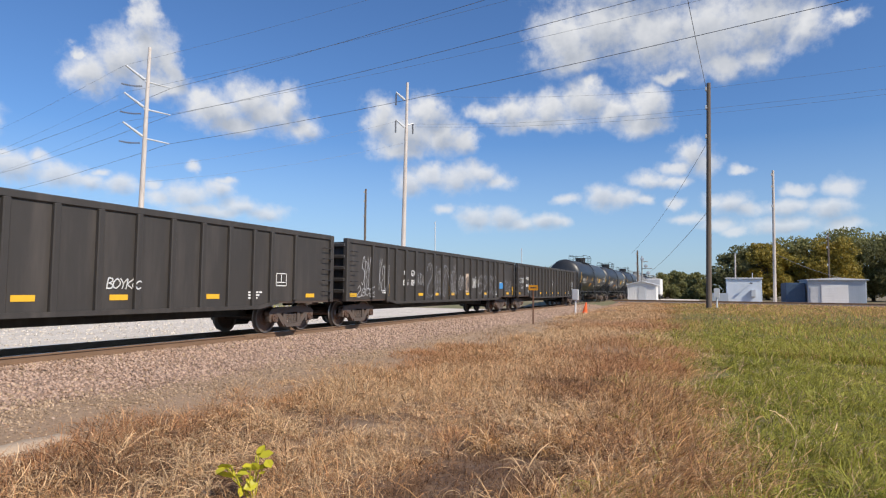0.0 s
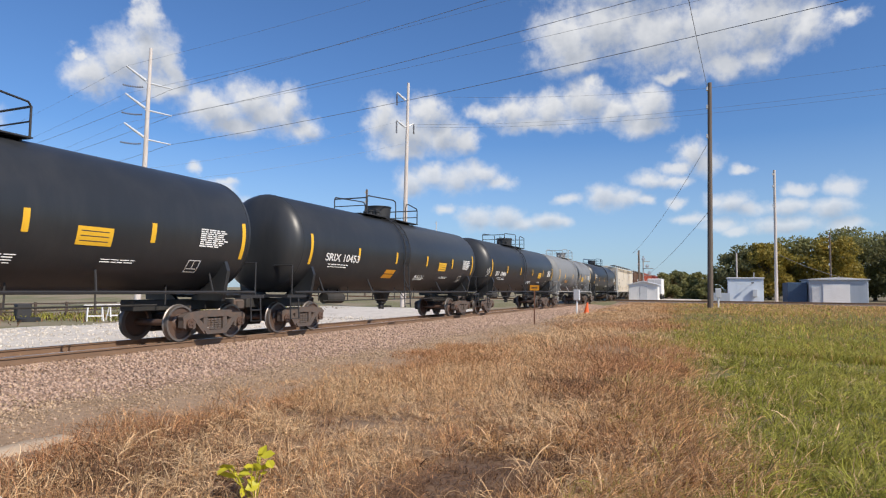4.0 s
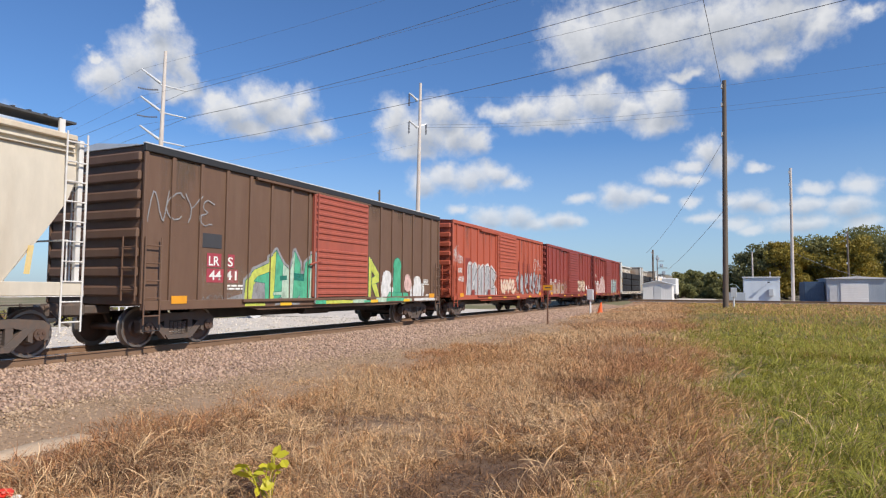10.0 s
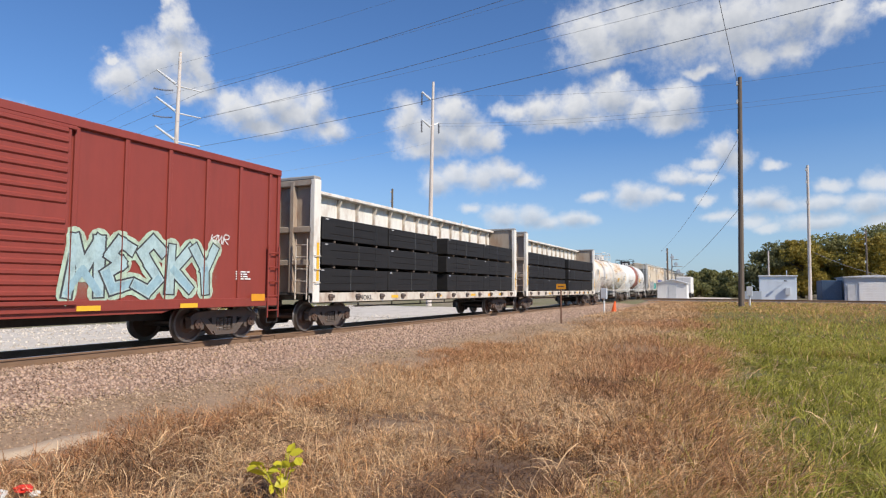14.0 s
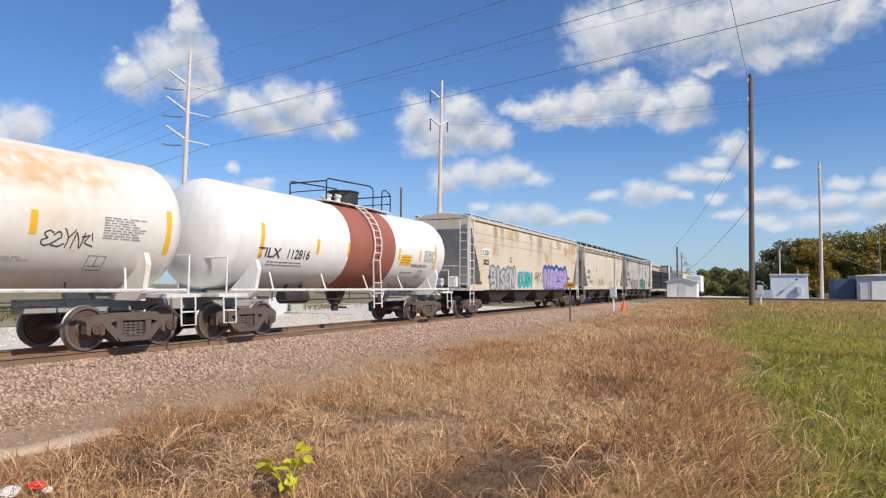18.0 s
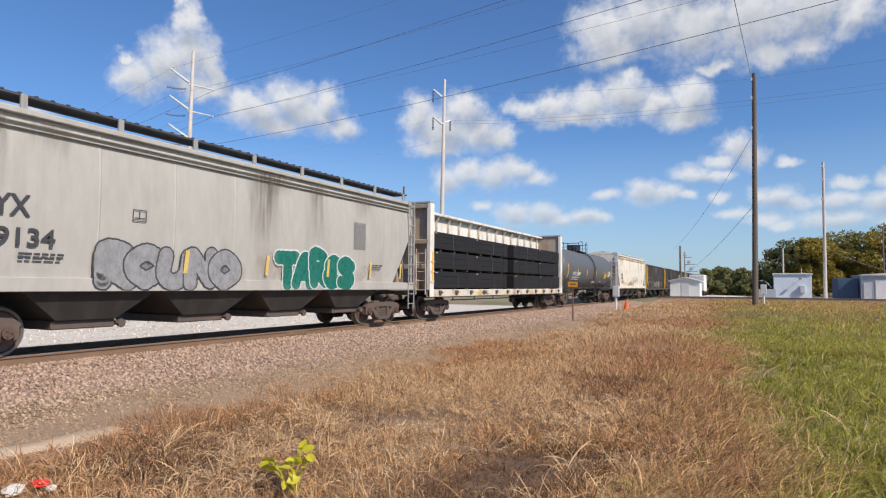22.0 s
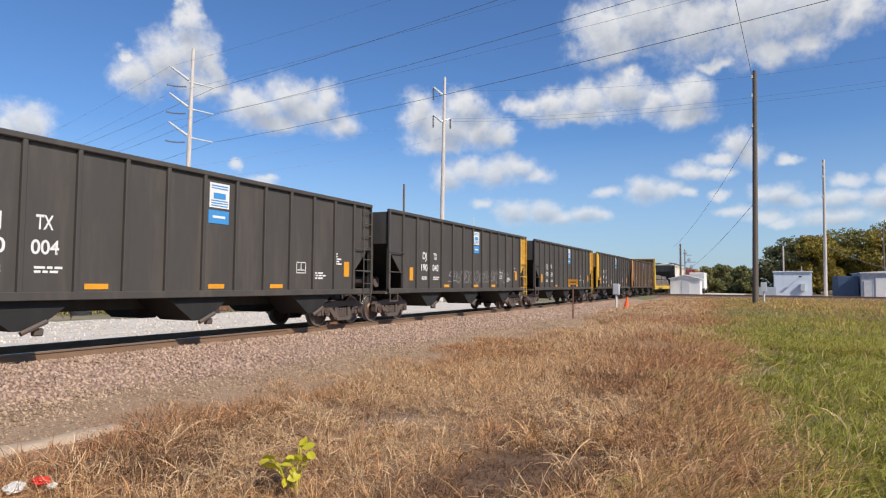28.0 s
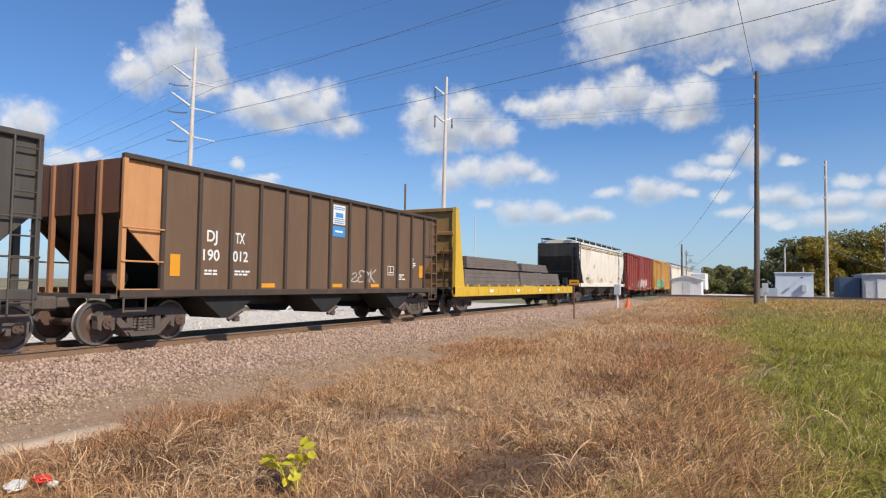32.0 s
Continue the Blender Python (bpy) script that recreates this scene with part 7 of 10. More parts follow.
    for x, y in ((dx - dr - 0.35, 0.1), (dx + dr + 0.3, 0.1), (dx - dr - 0.62, -0.25), (dx - dr - 0.3, -0.4)):
        bm = B()
        bar(bm, (x, y, top - 0.05), (x, y, top + 0.18), 0.09, 10)
        bar(bm, (x, y, top + 0.18), (x, y, top + 0.23), 0.13, 10)
        bar(bm, (x - 0.16, y, top + 0.27), (x + 0.16, y, top + 0.27), 0.02, 6)
        part("valve", bm, iron, car)
    bm = B()
    lathe(bm, [(0.5, 0.12), (0.72, 0.12), (0.74, 0.2), (0.82, 0.2), (0.84, 0.26), (1.36, 0.42)], (0.2, 0, 0), 16, "z")
    bar(bm, (0.2, -0.5, 0.62), (0.2, 0.2, 0.62), 0.03, 6)
    part("bottom_outlet", bm, M["hopper_dark"], car)
    # brake gear hung under the shell
    bm = B()
    bar(bm, (-cyl + 2.6, -0.55, 1.02), (-cyl + 3.7, -0.55, 1.02), 0.2, 12)
    for x in (-cyl + 2.8, -cyl + 3.5):
        box(bm, x - 0.04, x + 0.04, -0.6, -0.5, 1.0, 1.7)
    part("air_reservoir", bm, M["hopper_dark"], car)
    bm = B()
    bar(bm, (-h + 3.0, -0.75, 0.93), (h - 3.0, -0.75, 0.93), 0.022, 6)
    for k in range(7):
        x = -cyl + 2.0 + k * (2 * cyl - 4.0) / 6
        bar(bm, (x, -0.75, 0.93), (x, -0.75, 1.62), 0.02, 5)
    part("brake_pipe", bm, M["hopper_dark"], car)
    tank_ladder(car, ladder_x, Rt, zc, iron, 0.62)
    # tape and lettering on the shell
    ro = (Rt, zc)
    strips = strips or (-cyl + 0.25, -cyl * 0.52, -cyl * 0.18, cyl * 0.22, cyl * 0.58, cyl - 0.25)
    for x in strips:
        big = x in (strips[0], strips[-1])
        plate(car, "reflector", x, x + 0.13, zc + (-0.66 if big else -0.42), zc + (0.3 if big else 0.02), M[tape], 0, "", ro, n=8)
    lm = letter or M["white_letter"]
    for x, x1, z, txt, hh in marks:
        lettering(car, txt, x, z, hh, lm, roll=ro, x1=x1)
    lm = M["white_letter"] if lm is M["orange_tape"] else lm
    small_print(car, -cyl * 0.80, (marks[0][2] - 0.13 if marks else zc - 0.82), 1.5, 2, lm, roll=ro)
    small_print(car, cyl * 0.1, zc - 0.85, 1.0, 4, lm, roll=ro, h=0.03)
    small_print(car, cyl - 1.72, zc + 0.0, 0.9, 9, M["grey_patch"] if lm is M["dark_letter"] else lm, roll=ro, h=0.03)
    small_print(car, cyl * 0.45, zc - 0.85, 0.8, 2, lm, roll=ro, h=0.03)
    stencil_box(car, cyl - 1.9, zc - 1.05, 0.3, lm, roll=ro)
    if placard:
        notice = plate(car, "placard", placard, placard + 0.82, zc - 0.58, zc - 0.2, M["yellow_tape"], 0, "yellow notice panel", ro)
        for k in range(3):
            plate(notice, "notice_line", placard + 0.08, placard + 0.72, zc - 0.3 - k * 0.1, zc - 0.283 - k * 0.1, M["dark_letter"], 0, "", ro, thick=0.01)
    for e in extras:
        e(car, h, ro)
    return car


def covered_hopper(F, R_, label, paint_mat, iron, style="flat", walkway=True, marks=(), letter=None, extras=(), top=4.35, sill=1.32, bays=4, dark_end=None, soot=False):
    L, c = R_ - F, (F + R_) / 2
    car = car_root("covered_hopper_car", c, label)
    FLOOR[car.name] = sill - 0.08
    h = L / 2
    z_eave = top
    slope_in = 1.3
    # side sheets with the slanted ends of the hopper body
    rows = 7
    for s in (-1, 1):
        vs, fs = [], []
        for i in range(rows + 1):
            u = i / rows
            z = sill + 0.1 + (z_eave - sill - 0.1) * u
            bulge = HW - 0.02 - (0.06 * abs(2 * u - 1) ** 2 + 0.05 * max(0, u - 0.8) / 0.2 if style == "curved" else 0.10 * max(0, u - 0.86) / 0.14)
            inset = slope_in * max(0, 1 - u / 0.68) ** 1.15 * 1.0
            if style == "flat":
                inset = slope_in * max(0, 1 - u / 0.85)
            for k in range(25):
                x = -h + 0.25 + inset + (L - 0.5 - 2 * inset) * k / 24
                vs.append((x, s * bulge, z))
        for i in range(rows):
            for k in range(24):
                a = i * 25 + k
                fs.append((a, a + 1, a + 26, a + 25) if s < 0 else (a, a + 25, a + 26, a + 1))
        o = new("side", mesh_of("side", vs, fs, paint_mat, True))
        adopt(o, car)
    # end slope sheets, roof
    for s in (-1, 1):
        bm = B()
        z1, z2 = sill + 0.1, z_eave
        i0 = slope_in
        zk = z1 + (z2 - z1) * (0.68 if style != "flat" else 0.85)
        def q(x, z):
            return [bm.verts.new((s * x, y, z)) for y in (-HW + 0.03, HW - 0.03)]
        a, b, d = q(h - 0.25 - i0, z1), q(h - 0.25, zk), q(h - 0.25, z2 + 0.02)
        bm.faces.new((a[0], a[1], b[1], b[0]))
        # dark_end puts the slope sheet's shade into its colour
        part("slope_sheet", bm, dark_end or paint_mat, car, "sloped end sheet in a tone for its shade" if dark_end else "sloped end sheet")
        bm = B()
        b, d = q(h - 0.25, zk), q(h - 0.25, z2 + 0.02)
        bm.faces.new((b[0], b[1], d[1], d[0]))
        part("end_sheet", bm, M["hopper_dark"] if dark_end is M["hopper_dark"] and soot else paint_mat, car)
        bm = B()
        for y in (-HW + 0.12, HW - 0.12):
            box(bm, s * (h - 0.12) - 0.05, s * (h - 0.12) + 0.05, y - 0.05, y + 0.05, sill, z_eave - 0.02, 0.01)
        part("end_post", bm, iron, car)
        bm = B()
        x0, x1 = sorted((s * (h - 1.7), s * h))
        box(bm, x0, x1, -HW + 0.02, HW - 0.02, sill - 0.12, sill)
        part("end_platform", bm, iron, car)
        ladder(car, s * (h - 0.06) - (0.42 if s > 0 else 0), -HW - 0.01, 0.5, z_eave + 0.1, iron)
        ladder(car, s * (h + 0.0), -HW + 0.06, sill, z_eave - 0.1, iron, "y", 0.42)
        bm = B()
        pipe(bm, [(s * (h - 0.05), -HW + 0.5, sill), (s * (h - 0.05), -HW + 0.5, sill + 1.0), (s * (h - 0.05), HW - 0.5, sill + 1.0), (s * (h - 0.05), HW - 0.5, sill)], 0.022, 6)
        part("end_railing", bm, iron, car)
        coupler(car, s * (h + 0.1), s)
        truck(car, s * (h - 1.45))
        bm = B()
        box(bm, s * (h - 1.0) - 0.16, s * (h - 1.0) + 0.16, -0.5, -0.1, sill + 0.02, sill + 0.55, 0.05)
        part("valve_box", bm, iron, car)
        bm = B()
        bar(bm, (s * (h - 0.95), 0.25, sill + 0.25), (s * (h - 0.95), 0.95, sill + 0.25), 0.2, 12)
        part("brake_reservoir", bm, iron, car)
    bm = B()
    prof = [(-HW + 0.1, z_eave), (-1.25, z_eave + 0.14), (-0.7, z_eave + 0.24), (0, z_eave + 0.28), (0.7, z_eave + 0.24), (1.25, z_eave + 0.14), (HW - 0.1, z_eave), (0, z_eave - 0.02)]
    extrude(bm, prof, -h + 0.25, h - 0.25, "x")
    bmesh.ops.recalc_face_normals(bm, faces=bm.faces)
    part("roof", bm, paint_mat, car)
    bm = B()
    for s in (-1, 1):
        box(bm, -h + 0.25, h - 0.25, s * (HW - 0.06) - 0.05, s * (HW - 0.06) + 0.05, z_eave - 0.06, z_eave + 0.05, 0.015)
    part("roof_edge", bm, M["cream_rust"] if paint_mat is M["cream"] else paint_mat, car)
    bm = B()
    for s in (-1, 1):
        box(bm, -h + 0.05, h - 0.05, s * (HW - 0.05) - 0.045, s * (HW - 0.05) + 0.045, sill - 0.1, sill + 0.16, 0.01)
    part("side_sill", bm, paint_mat, car)
    if walkway:
        wz = z_eave + 0.38
        for s in (-1, 1):
            bm = B()
            box(bm, -h + 0.1, h - 0.1, s * 0.98 - 0.3, s * 0.98 + 0.3, wz - 0.04, wz)
            for k in range(int(L / 0.3)):
                x = -h + 0.15 + k * 0.3
                box(bm, x, x + 0.05, s * 0.98 - 0.31, s * 0.98 + 0.31, wz, wz + 0.025)
            part("roof_walkway", bm, M["grating"], car, "dark grating roof walkway")
            for k in range(9):
                x = -h + 0.4 + k * (L - 0.8) / 8
                bm = B()
                box(bm, x - 0.06, x + 0.06, s * 1.28 - 0.02, s * 1.28 + 0.02, z_eave + 0.08, wz, 0.0)
                part("walkway_bracket", bm, M["white_iron"] if paint_mat is not M["cream_grey"] else iron, car)
    else:
        bm = B()
        for s in (-1, 1):
            box(bm, -h + 0.2, h - 0.2, s * (HW - 0.25) - 0.12, s * (HW - 0.25) + 0.12, z_eave + 0.2, z_eave + 0.235)
            for k in range(10):
                x = -h + 0.5 + k * (L - 1.0) / 9
                box(bm, x - 0.03, x + 0.03, s * (HW - 0.12) - 0.02, s * (HW - 0.12) + 0.02, z_eave, z_eave + 0.22)
        part("roof_rail", bm, iron, car)
    bm = B()
    for k in range(10):
        x = -h + 1.1 + k * (L - 2.2) / 9
        box(bm, x - 0.35, x + 0.35, -0.32, 0.32, z_eave + 0.24, z_eave + 0.37, 0.03)
    part("roof_hatch", bm, paint_mat, car)
    # discharge bays under the sill
    inset = 1.9 if bays == 3 else 2.3
    span = (L - 2 * inset) / bays
    for k in range(bays):
        x = -h + inset + (k + 0.5) * span
        bm = B()
        a = [(x - span * 0.52, sill), (x + span * 0.52, sill), (x + 0.62, 0.64), (x - 0.62, 0.64)]
        vs1 = [bm.verts.new((px, -HW + 0.1 if pz > 1 else -1.2, pz)) for px, pz in a]
        vs2 = [bm.verts.new((px, HW - 0.1 if pz > 1 else 1.2, pz)) for px, pz in a]
        bm.faces.new(vs1)
        bm.faces.new(vs2[::-1])
        for i in range(4):
            j = (i + 1) % 4
            bm.faces.new((vs1[j], vs1[i], vs2[i], vs2[j]))
        bmesh.ops.recalc_face_normals(bm, faces=bm.faces)
        bay = part("discharge_bay", bm, M["hopper_dark"], car, "black discharge hopper")
        bm = B()
        box(bm, x - 0.66, x + 0.66, -1.12, 1.12, 0.46, 0.64, 0.02)
        part("outlet_gate", bm, M["truck"], bay)
        bm = B()
        bar(bm, (x + 0.72, -1.25, 0.54), (x + 0.72, 1.25, 0.54), 0.045, 8)
        bar(bm, (x + 0.72, -1.27, 0.54), (x + 0.72, -1.2, 0.54), 0.09, 8)
        part("gate_shaft", bm, M["truck"], bay)
    for z in ((top - 0.62, top - 1.0) if style == "flat" else (top - 0.2, top - 0.3)):
        bm = B()
        box(bm, -h + 0.3, h - 0.3, -HW + 0.005, -HW + 0.035 if style == "flat" else -HW + 0.08, z - 0.012, z + 0.012, 0.004)
        part("side_bead", bm, paint_mat, car)
    if style == "curved":      # upright weld seams that follow the bulged side
        for k in range(1, 7):
            x = -h + 1.9 + (L - 3.8) * k / 7
            vs, fs = [], []
            for i in range(rows + 1):
                u = i / rows
                q = HW - 0.02 - (0.06 * abs(2 * u - 1) ** 2 + 0.05 * max(0, u - 0.8) / 0.2)
                z = sill + 0.1 + (z_eave - sill - 0.1) * u
                vs += [(x - 0.03, -q + 0.002, z), (x, -q - 0.014, z), (x + 0.03, -q + 0.002, z)]
            for i in range(rows):
                for j in (0, 1):
                    fs.append((3 * i + j, 3 * i + j + 1, 3 * i + j + 4, 3 * i + j + 3))
            adopt(new("weld_seam", mesh_of("weld_seam", vs, fs, paint_mat)), car)
    rnd = random.Random(int(F))
    for k in range(9):
        x = rnd.uniform(-h + 0.5, h - 1.2)
        w, deep = rnd.uniform(0.25, 1.3), rnd.uniform(0.5, 2.2)
        stain(car, x, x + w, top - 0.12 - deep, top - 0.1, M["streak"] if style == "flat" or paint_mat is M["cream_grey"] else M["tan_wash"], -HW + 0.004 - k * 0.0004)
    for k in range(5):
        x = rnd.uniform(-h + 2.0, h - 3.5)
        stain(car, x, x + rnd.uniform(0.8, 2.6), sill + 0.1, sill + rnd.uniform(0.4, 1.1), M["dust_wash"], -HW + 0.003 - k * 0.0004)
    lm = letter or M["dark_letter"]
    for x, x1, z, txt, hh in marks:
        lettering(car, txt, x, z, hh, lm, x1=x1)
    small_print(car, -h + 2.2, sill + 0.55, 0.9, 2, lm)
    small_print(car, -h + L * 0.42, sill + 0.5, 0.5, 3, lm, h=0.03)
    small_print(car, h - 3.0, sill + 0.7, 0.6, 3, lm, h=0.035)
    stencil_box(car, -h + L * 0.27, sill + 1.35, 0.25, lm)
    for f in (0.06, 0.35, 0.51, 0.67, 0.81, 0.93):
        plate(car, "reflector", -h + L * f, -h + L * f + 0.11, sill + 0.3, sill + 0.82, M["faded_tape"], -HW - 0.006, skew=0.06)
    for e in extras:
        e(car, h)
    return car


def boxcar(F, R_, label, paint_mat, door_mat, marks, extras=(), top=4.5, white_top=False, pitch=1.13, letter=None):
    L, c = R_ - F, (F + R_) / 2
    car = car_root("boxcar", c, label)
    FLOOR[car.name] = 0.89
    h = L / 2
    zb = 0.98
    bm = B()
    box(bm, -h + 0.05, h - 0.05, -HW + 0.06, HW - 0.06, zb, top, 0.02)
    part("body", bm, paint_mat, car)
    dx0, dx1 = -1.55, 1.6
    for s in (-1, 1):
        xs = [-h + 0.06, h - 0.06]
        for k in range(12):
            xs += [q for q in (-1.72 - k * pitch,) if q > -h + 0.3] + [q for q in (1.75 + k * pitch,) if q < h - 0.3]
        for x in xs:
            me = shared("boxcar_post_%s_%d" % (paint_mat.name, round(top * 10)), lambda bm: box(bm, -0.05, 0.05, -0.035, 0.035, zb + 0.02, top - 0.14, 0.012), [paint_mat])
            o = adopt(new("side_post", me), car)
            o.location = (x, s * (HW - 0.035), 0)
        RIBS[car.name] = sorted([(x - 0.05, x + 0.05, -HW) for x in xs] + [(dx0, dx1, -HW - 0.088)])
        bm = B()
        box(bm, -h, h, s * (HW - 0.03) - 0.05, s * (HW - 0.03) + 0.05, top - 0.14, top + 0.03, 0.015)
        part("roof_chord", bm, M["black_iron"] if white_top == "thin" else M["white_iron"] if white_top else paint_mat, car)
        if white_top == "thin":
            bm = B()
            box(bm, -h, h, s * (HW - 0.05) - 0.04, s * (HW - 0.05) + 0.04, top + 0.032, top + 0.06, 0.006)
            part("roof_edge", bm, M["white_iron"], car, "thin pale roof edge")
        bm = B()
        box(bm, -h + 0.05, h - 0.05, s * (HW - 0.03) - 0.05, s * (HW - 0.03) + 0.05, zb - 0.12, zb + 0.1, 0.012)
        out = [(-h + 3.4, zb - 0.1), (-h + 3.8, zb - 0.2), (h - 3.8, zb - 0.2), (h - 3.4, zb - 0.1)]
        extrude(bm, out, s * (HW - 0.06) - 0.02, s * (HW - 0.06) + 0.02)
        bmesh.ops.recalc_face_normals(bm, faces=bm.faces)
        part("side_sill", bm, paint_mat, car)
        bm = B()
        yy = s * (HW + 0.05)
        box(bm, dx0, dx1, min(s * HW - s * 0.06, yy), max(s * HW - s * 0.06, yy), zb + 0.12, top - 0.22, 0.015)
        door = part("door", bm, door_mat, car, "corrugated sliding door")
        nrib = 17
        for k in range(nrib):
            z = zb + 0.24 + k * (top - zb - 0.5) / (nrib - 1)
            if abs(k - nrib // 2) < 1:
                continue
            me = shared("door_rib_%s" % door_mat.name, lambda bm: box(bm, 0.06, 3.09, -0.03, 0.03, -0.055, 0.055, 0.028), [door_mat])
            o = adopt(new("door_rib", me), door)
            o.location = (dx0, s * (HW + 0.055), z)
        bm = B()
        bar(bm, (dx0 + 0.1, s * (HW + 0.11), zb + 0.1), (dx0 + 0.1, s * (HW + 0.11), top - 0.2), 0.022, 6)
        bar(bm, (dx0 - 0.25, s * (HW + 0.08), zb + 1.1), (dx0 + 0.3, s * (HW + 0.1), zb + 1.25), 0.03, 6)
        part("lock_rod", bm, door_mat, door)
        bm = B()
        box(bm, -h + L * 0.2, dx1 + 0.2, s * (HW + 0.05) - 0.05, s * (HW + 0.05) + 0.05, zb + 0.02, zb + 0.10, 0.01)
        part("door_track", bm, paint_mat, car)
        bm = B()
        box(bm, dx0 - 2.6, dx1 + 0.1, s * (HW + 0.03) - 0.04, s * (HW + 0.03) + 0.04, top - 0.22, top - 0.15, 0.01)
        part("door_track", bm, paint_mat, car)
    for s in (-1, 1):
        n = 8
        for k in range(n):
            z = zb + 0.3 + k * (top - zb - 0.55) / (n - 1)
            me = shared("end_rib_%s" % paint_mat.name, lambda bm: box(bm, -0.05, 0.05, -HW + 0.12, HW - 0.12, -0.12, 0.12, 0.045), [paint_mat])
            o = adopt(new("end_rib", me), car)
            o.location = (s * (h - 0.01), 0, z)
        ladder(car, s * (h - 0.05) - (0.45 if s > 0 else 0), -HW - 0.05, 0.55, zb + 1.5, paint_mat)
        ladder(car, s * (h + 0.08), -HW + 0.08, zb + 0.1, zb + 1.5, paint_mat, "y", 0.42)
        bm = B()
        pipe(bm, [(s * (h - 0.5), -HW - 0.02, zb), (s * (h - 0.5), -HW - 0.02, 0.42), (s * (h - 0.08), -HW - 0.02, 0.42), (s * (h - 0.08), -HW - 0.02, zb)], 0.02, 5)
        part("step", bm, M["black_iron"], car)
        coupler(car, s * (h + 0.1), s)
        truck(car, s * (h - 1.5))
    bm = B()
    prof = [(-HW + 0.02, top), (0, top + 0.16), (HW - 0.02, top)]
    extrude(bm, prof, -h, h, "x")
    for k in range(14):
        x = -h + 0.5 + k * (L - 1.0) / 13
        extrude(bm, [(-HW + 0.05, top + 0.02), (0, top + 0.2), (HW - 0.05, top + 0.02), (0, top + 0.15)], x - 0.05, x + 0.05, "x")
    bmesh.ops.recalc_face_normals(bm, faces=bm.faces)
    part("roof", bm, M["galv"] if white_top else paint_mat, car, "ribbed roof")
    bm = B()
    box(bm, -h + 2.5, h - 2.5, -0.3, 0.3, 0.55, zb)
    bar(bm, (-1.2, -0.9, 0.72), (0.2, -0.9, 0.72), 0.16, 10)
    part("centre_sill", bm, M["hopper_dark"], car)
    for x, x1, z, txt, hh in marks:
        lettering(car, txt, x, z, hh, letter or M["white_letter"], -HW + 0.04, x1=x1)
    small_print(car, -h + 2.5, zb + 0.42, 0.8, 2, M["white_letter"], -HW + 0.045)
    small_print(car, h - 1.6, zb + 0.75, 0.5, 4, M["white_letter"], -HW + 0.045, h=0.035)
    plate(car, "orange_panel", -h + 0.8, -h + 1.25, zb + 0.02, zb + 0.2, M["orange_tape"], -HW - 0.03)
    plate(car, "orange_panel", h - 1.1, h - 0.6, zb + 0.02, zb + 0.2, M["orange_tape"], -HW - 0.03)
    for f in (0.3, 0.46, 0.62, 0.78):
        plate(car, "reflector", -h + L * f, -h + L * f + 0.5, zb - 0.1, zb + 0.0, M["yellow_tape"], -HW - 0.032)
    rnd = random.Random(int(F))
    for k in range(6):
        x = rnd.uniform(-h + 0.2, h - 1.5)
        stain(car, x, x + rnd.uniform(0.3, 1.0), top - 0.2 - rnd.uniform(0.4, 1.6), top - 0.16, M["streak"], -HW + 0.055 - k * 0.0004)
    for k in range(7):
        x = rnd.uniform(-h + 0.2, h - 2.0)
        stain(car, x, x + rnd.uniform(0.6, 2.2), zb + 0.1, zb + rnd.uniform(0.4, 1.3), M["dust_wash"], -HW + 0.051 - k * 0.0004)
    for e in extras:
        e(car, h)
    return car


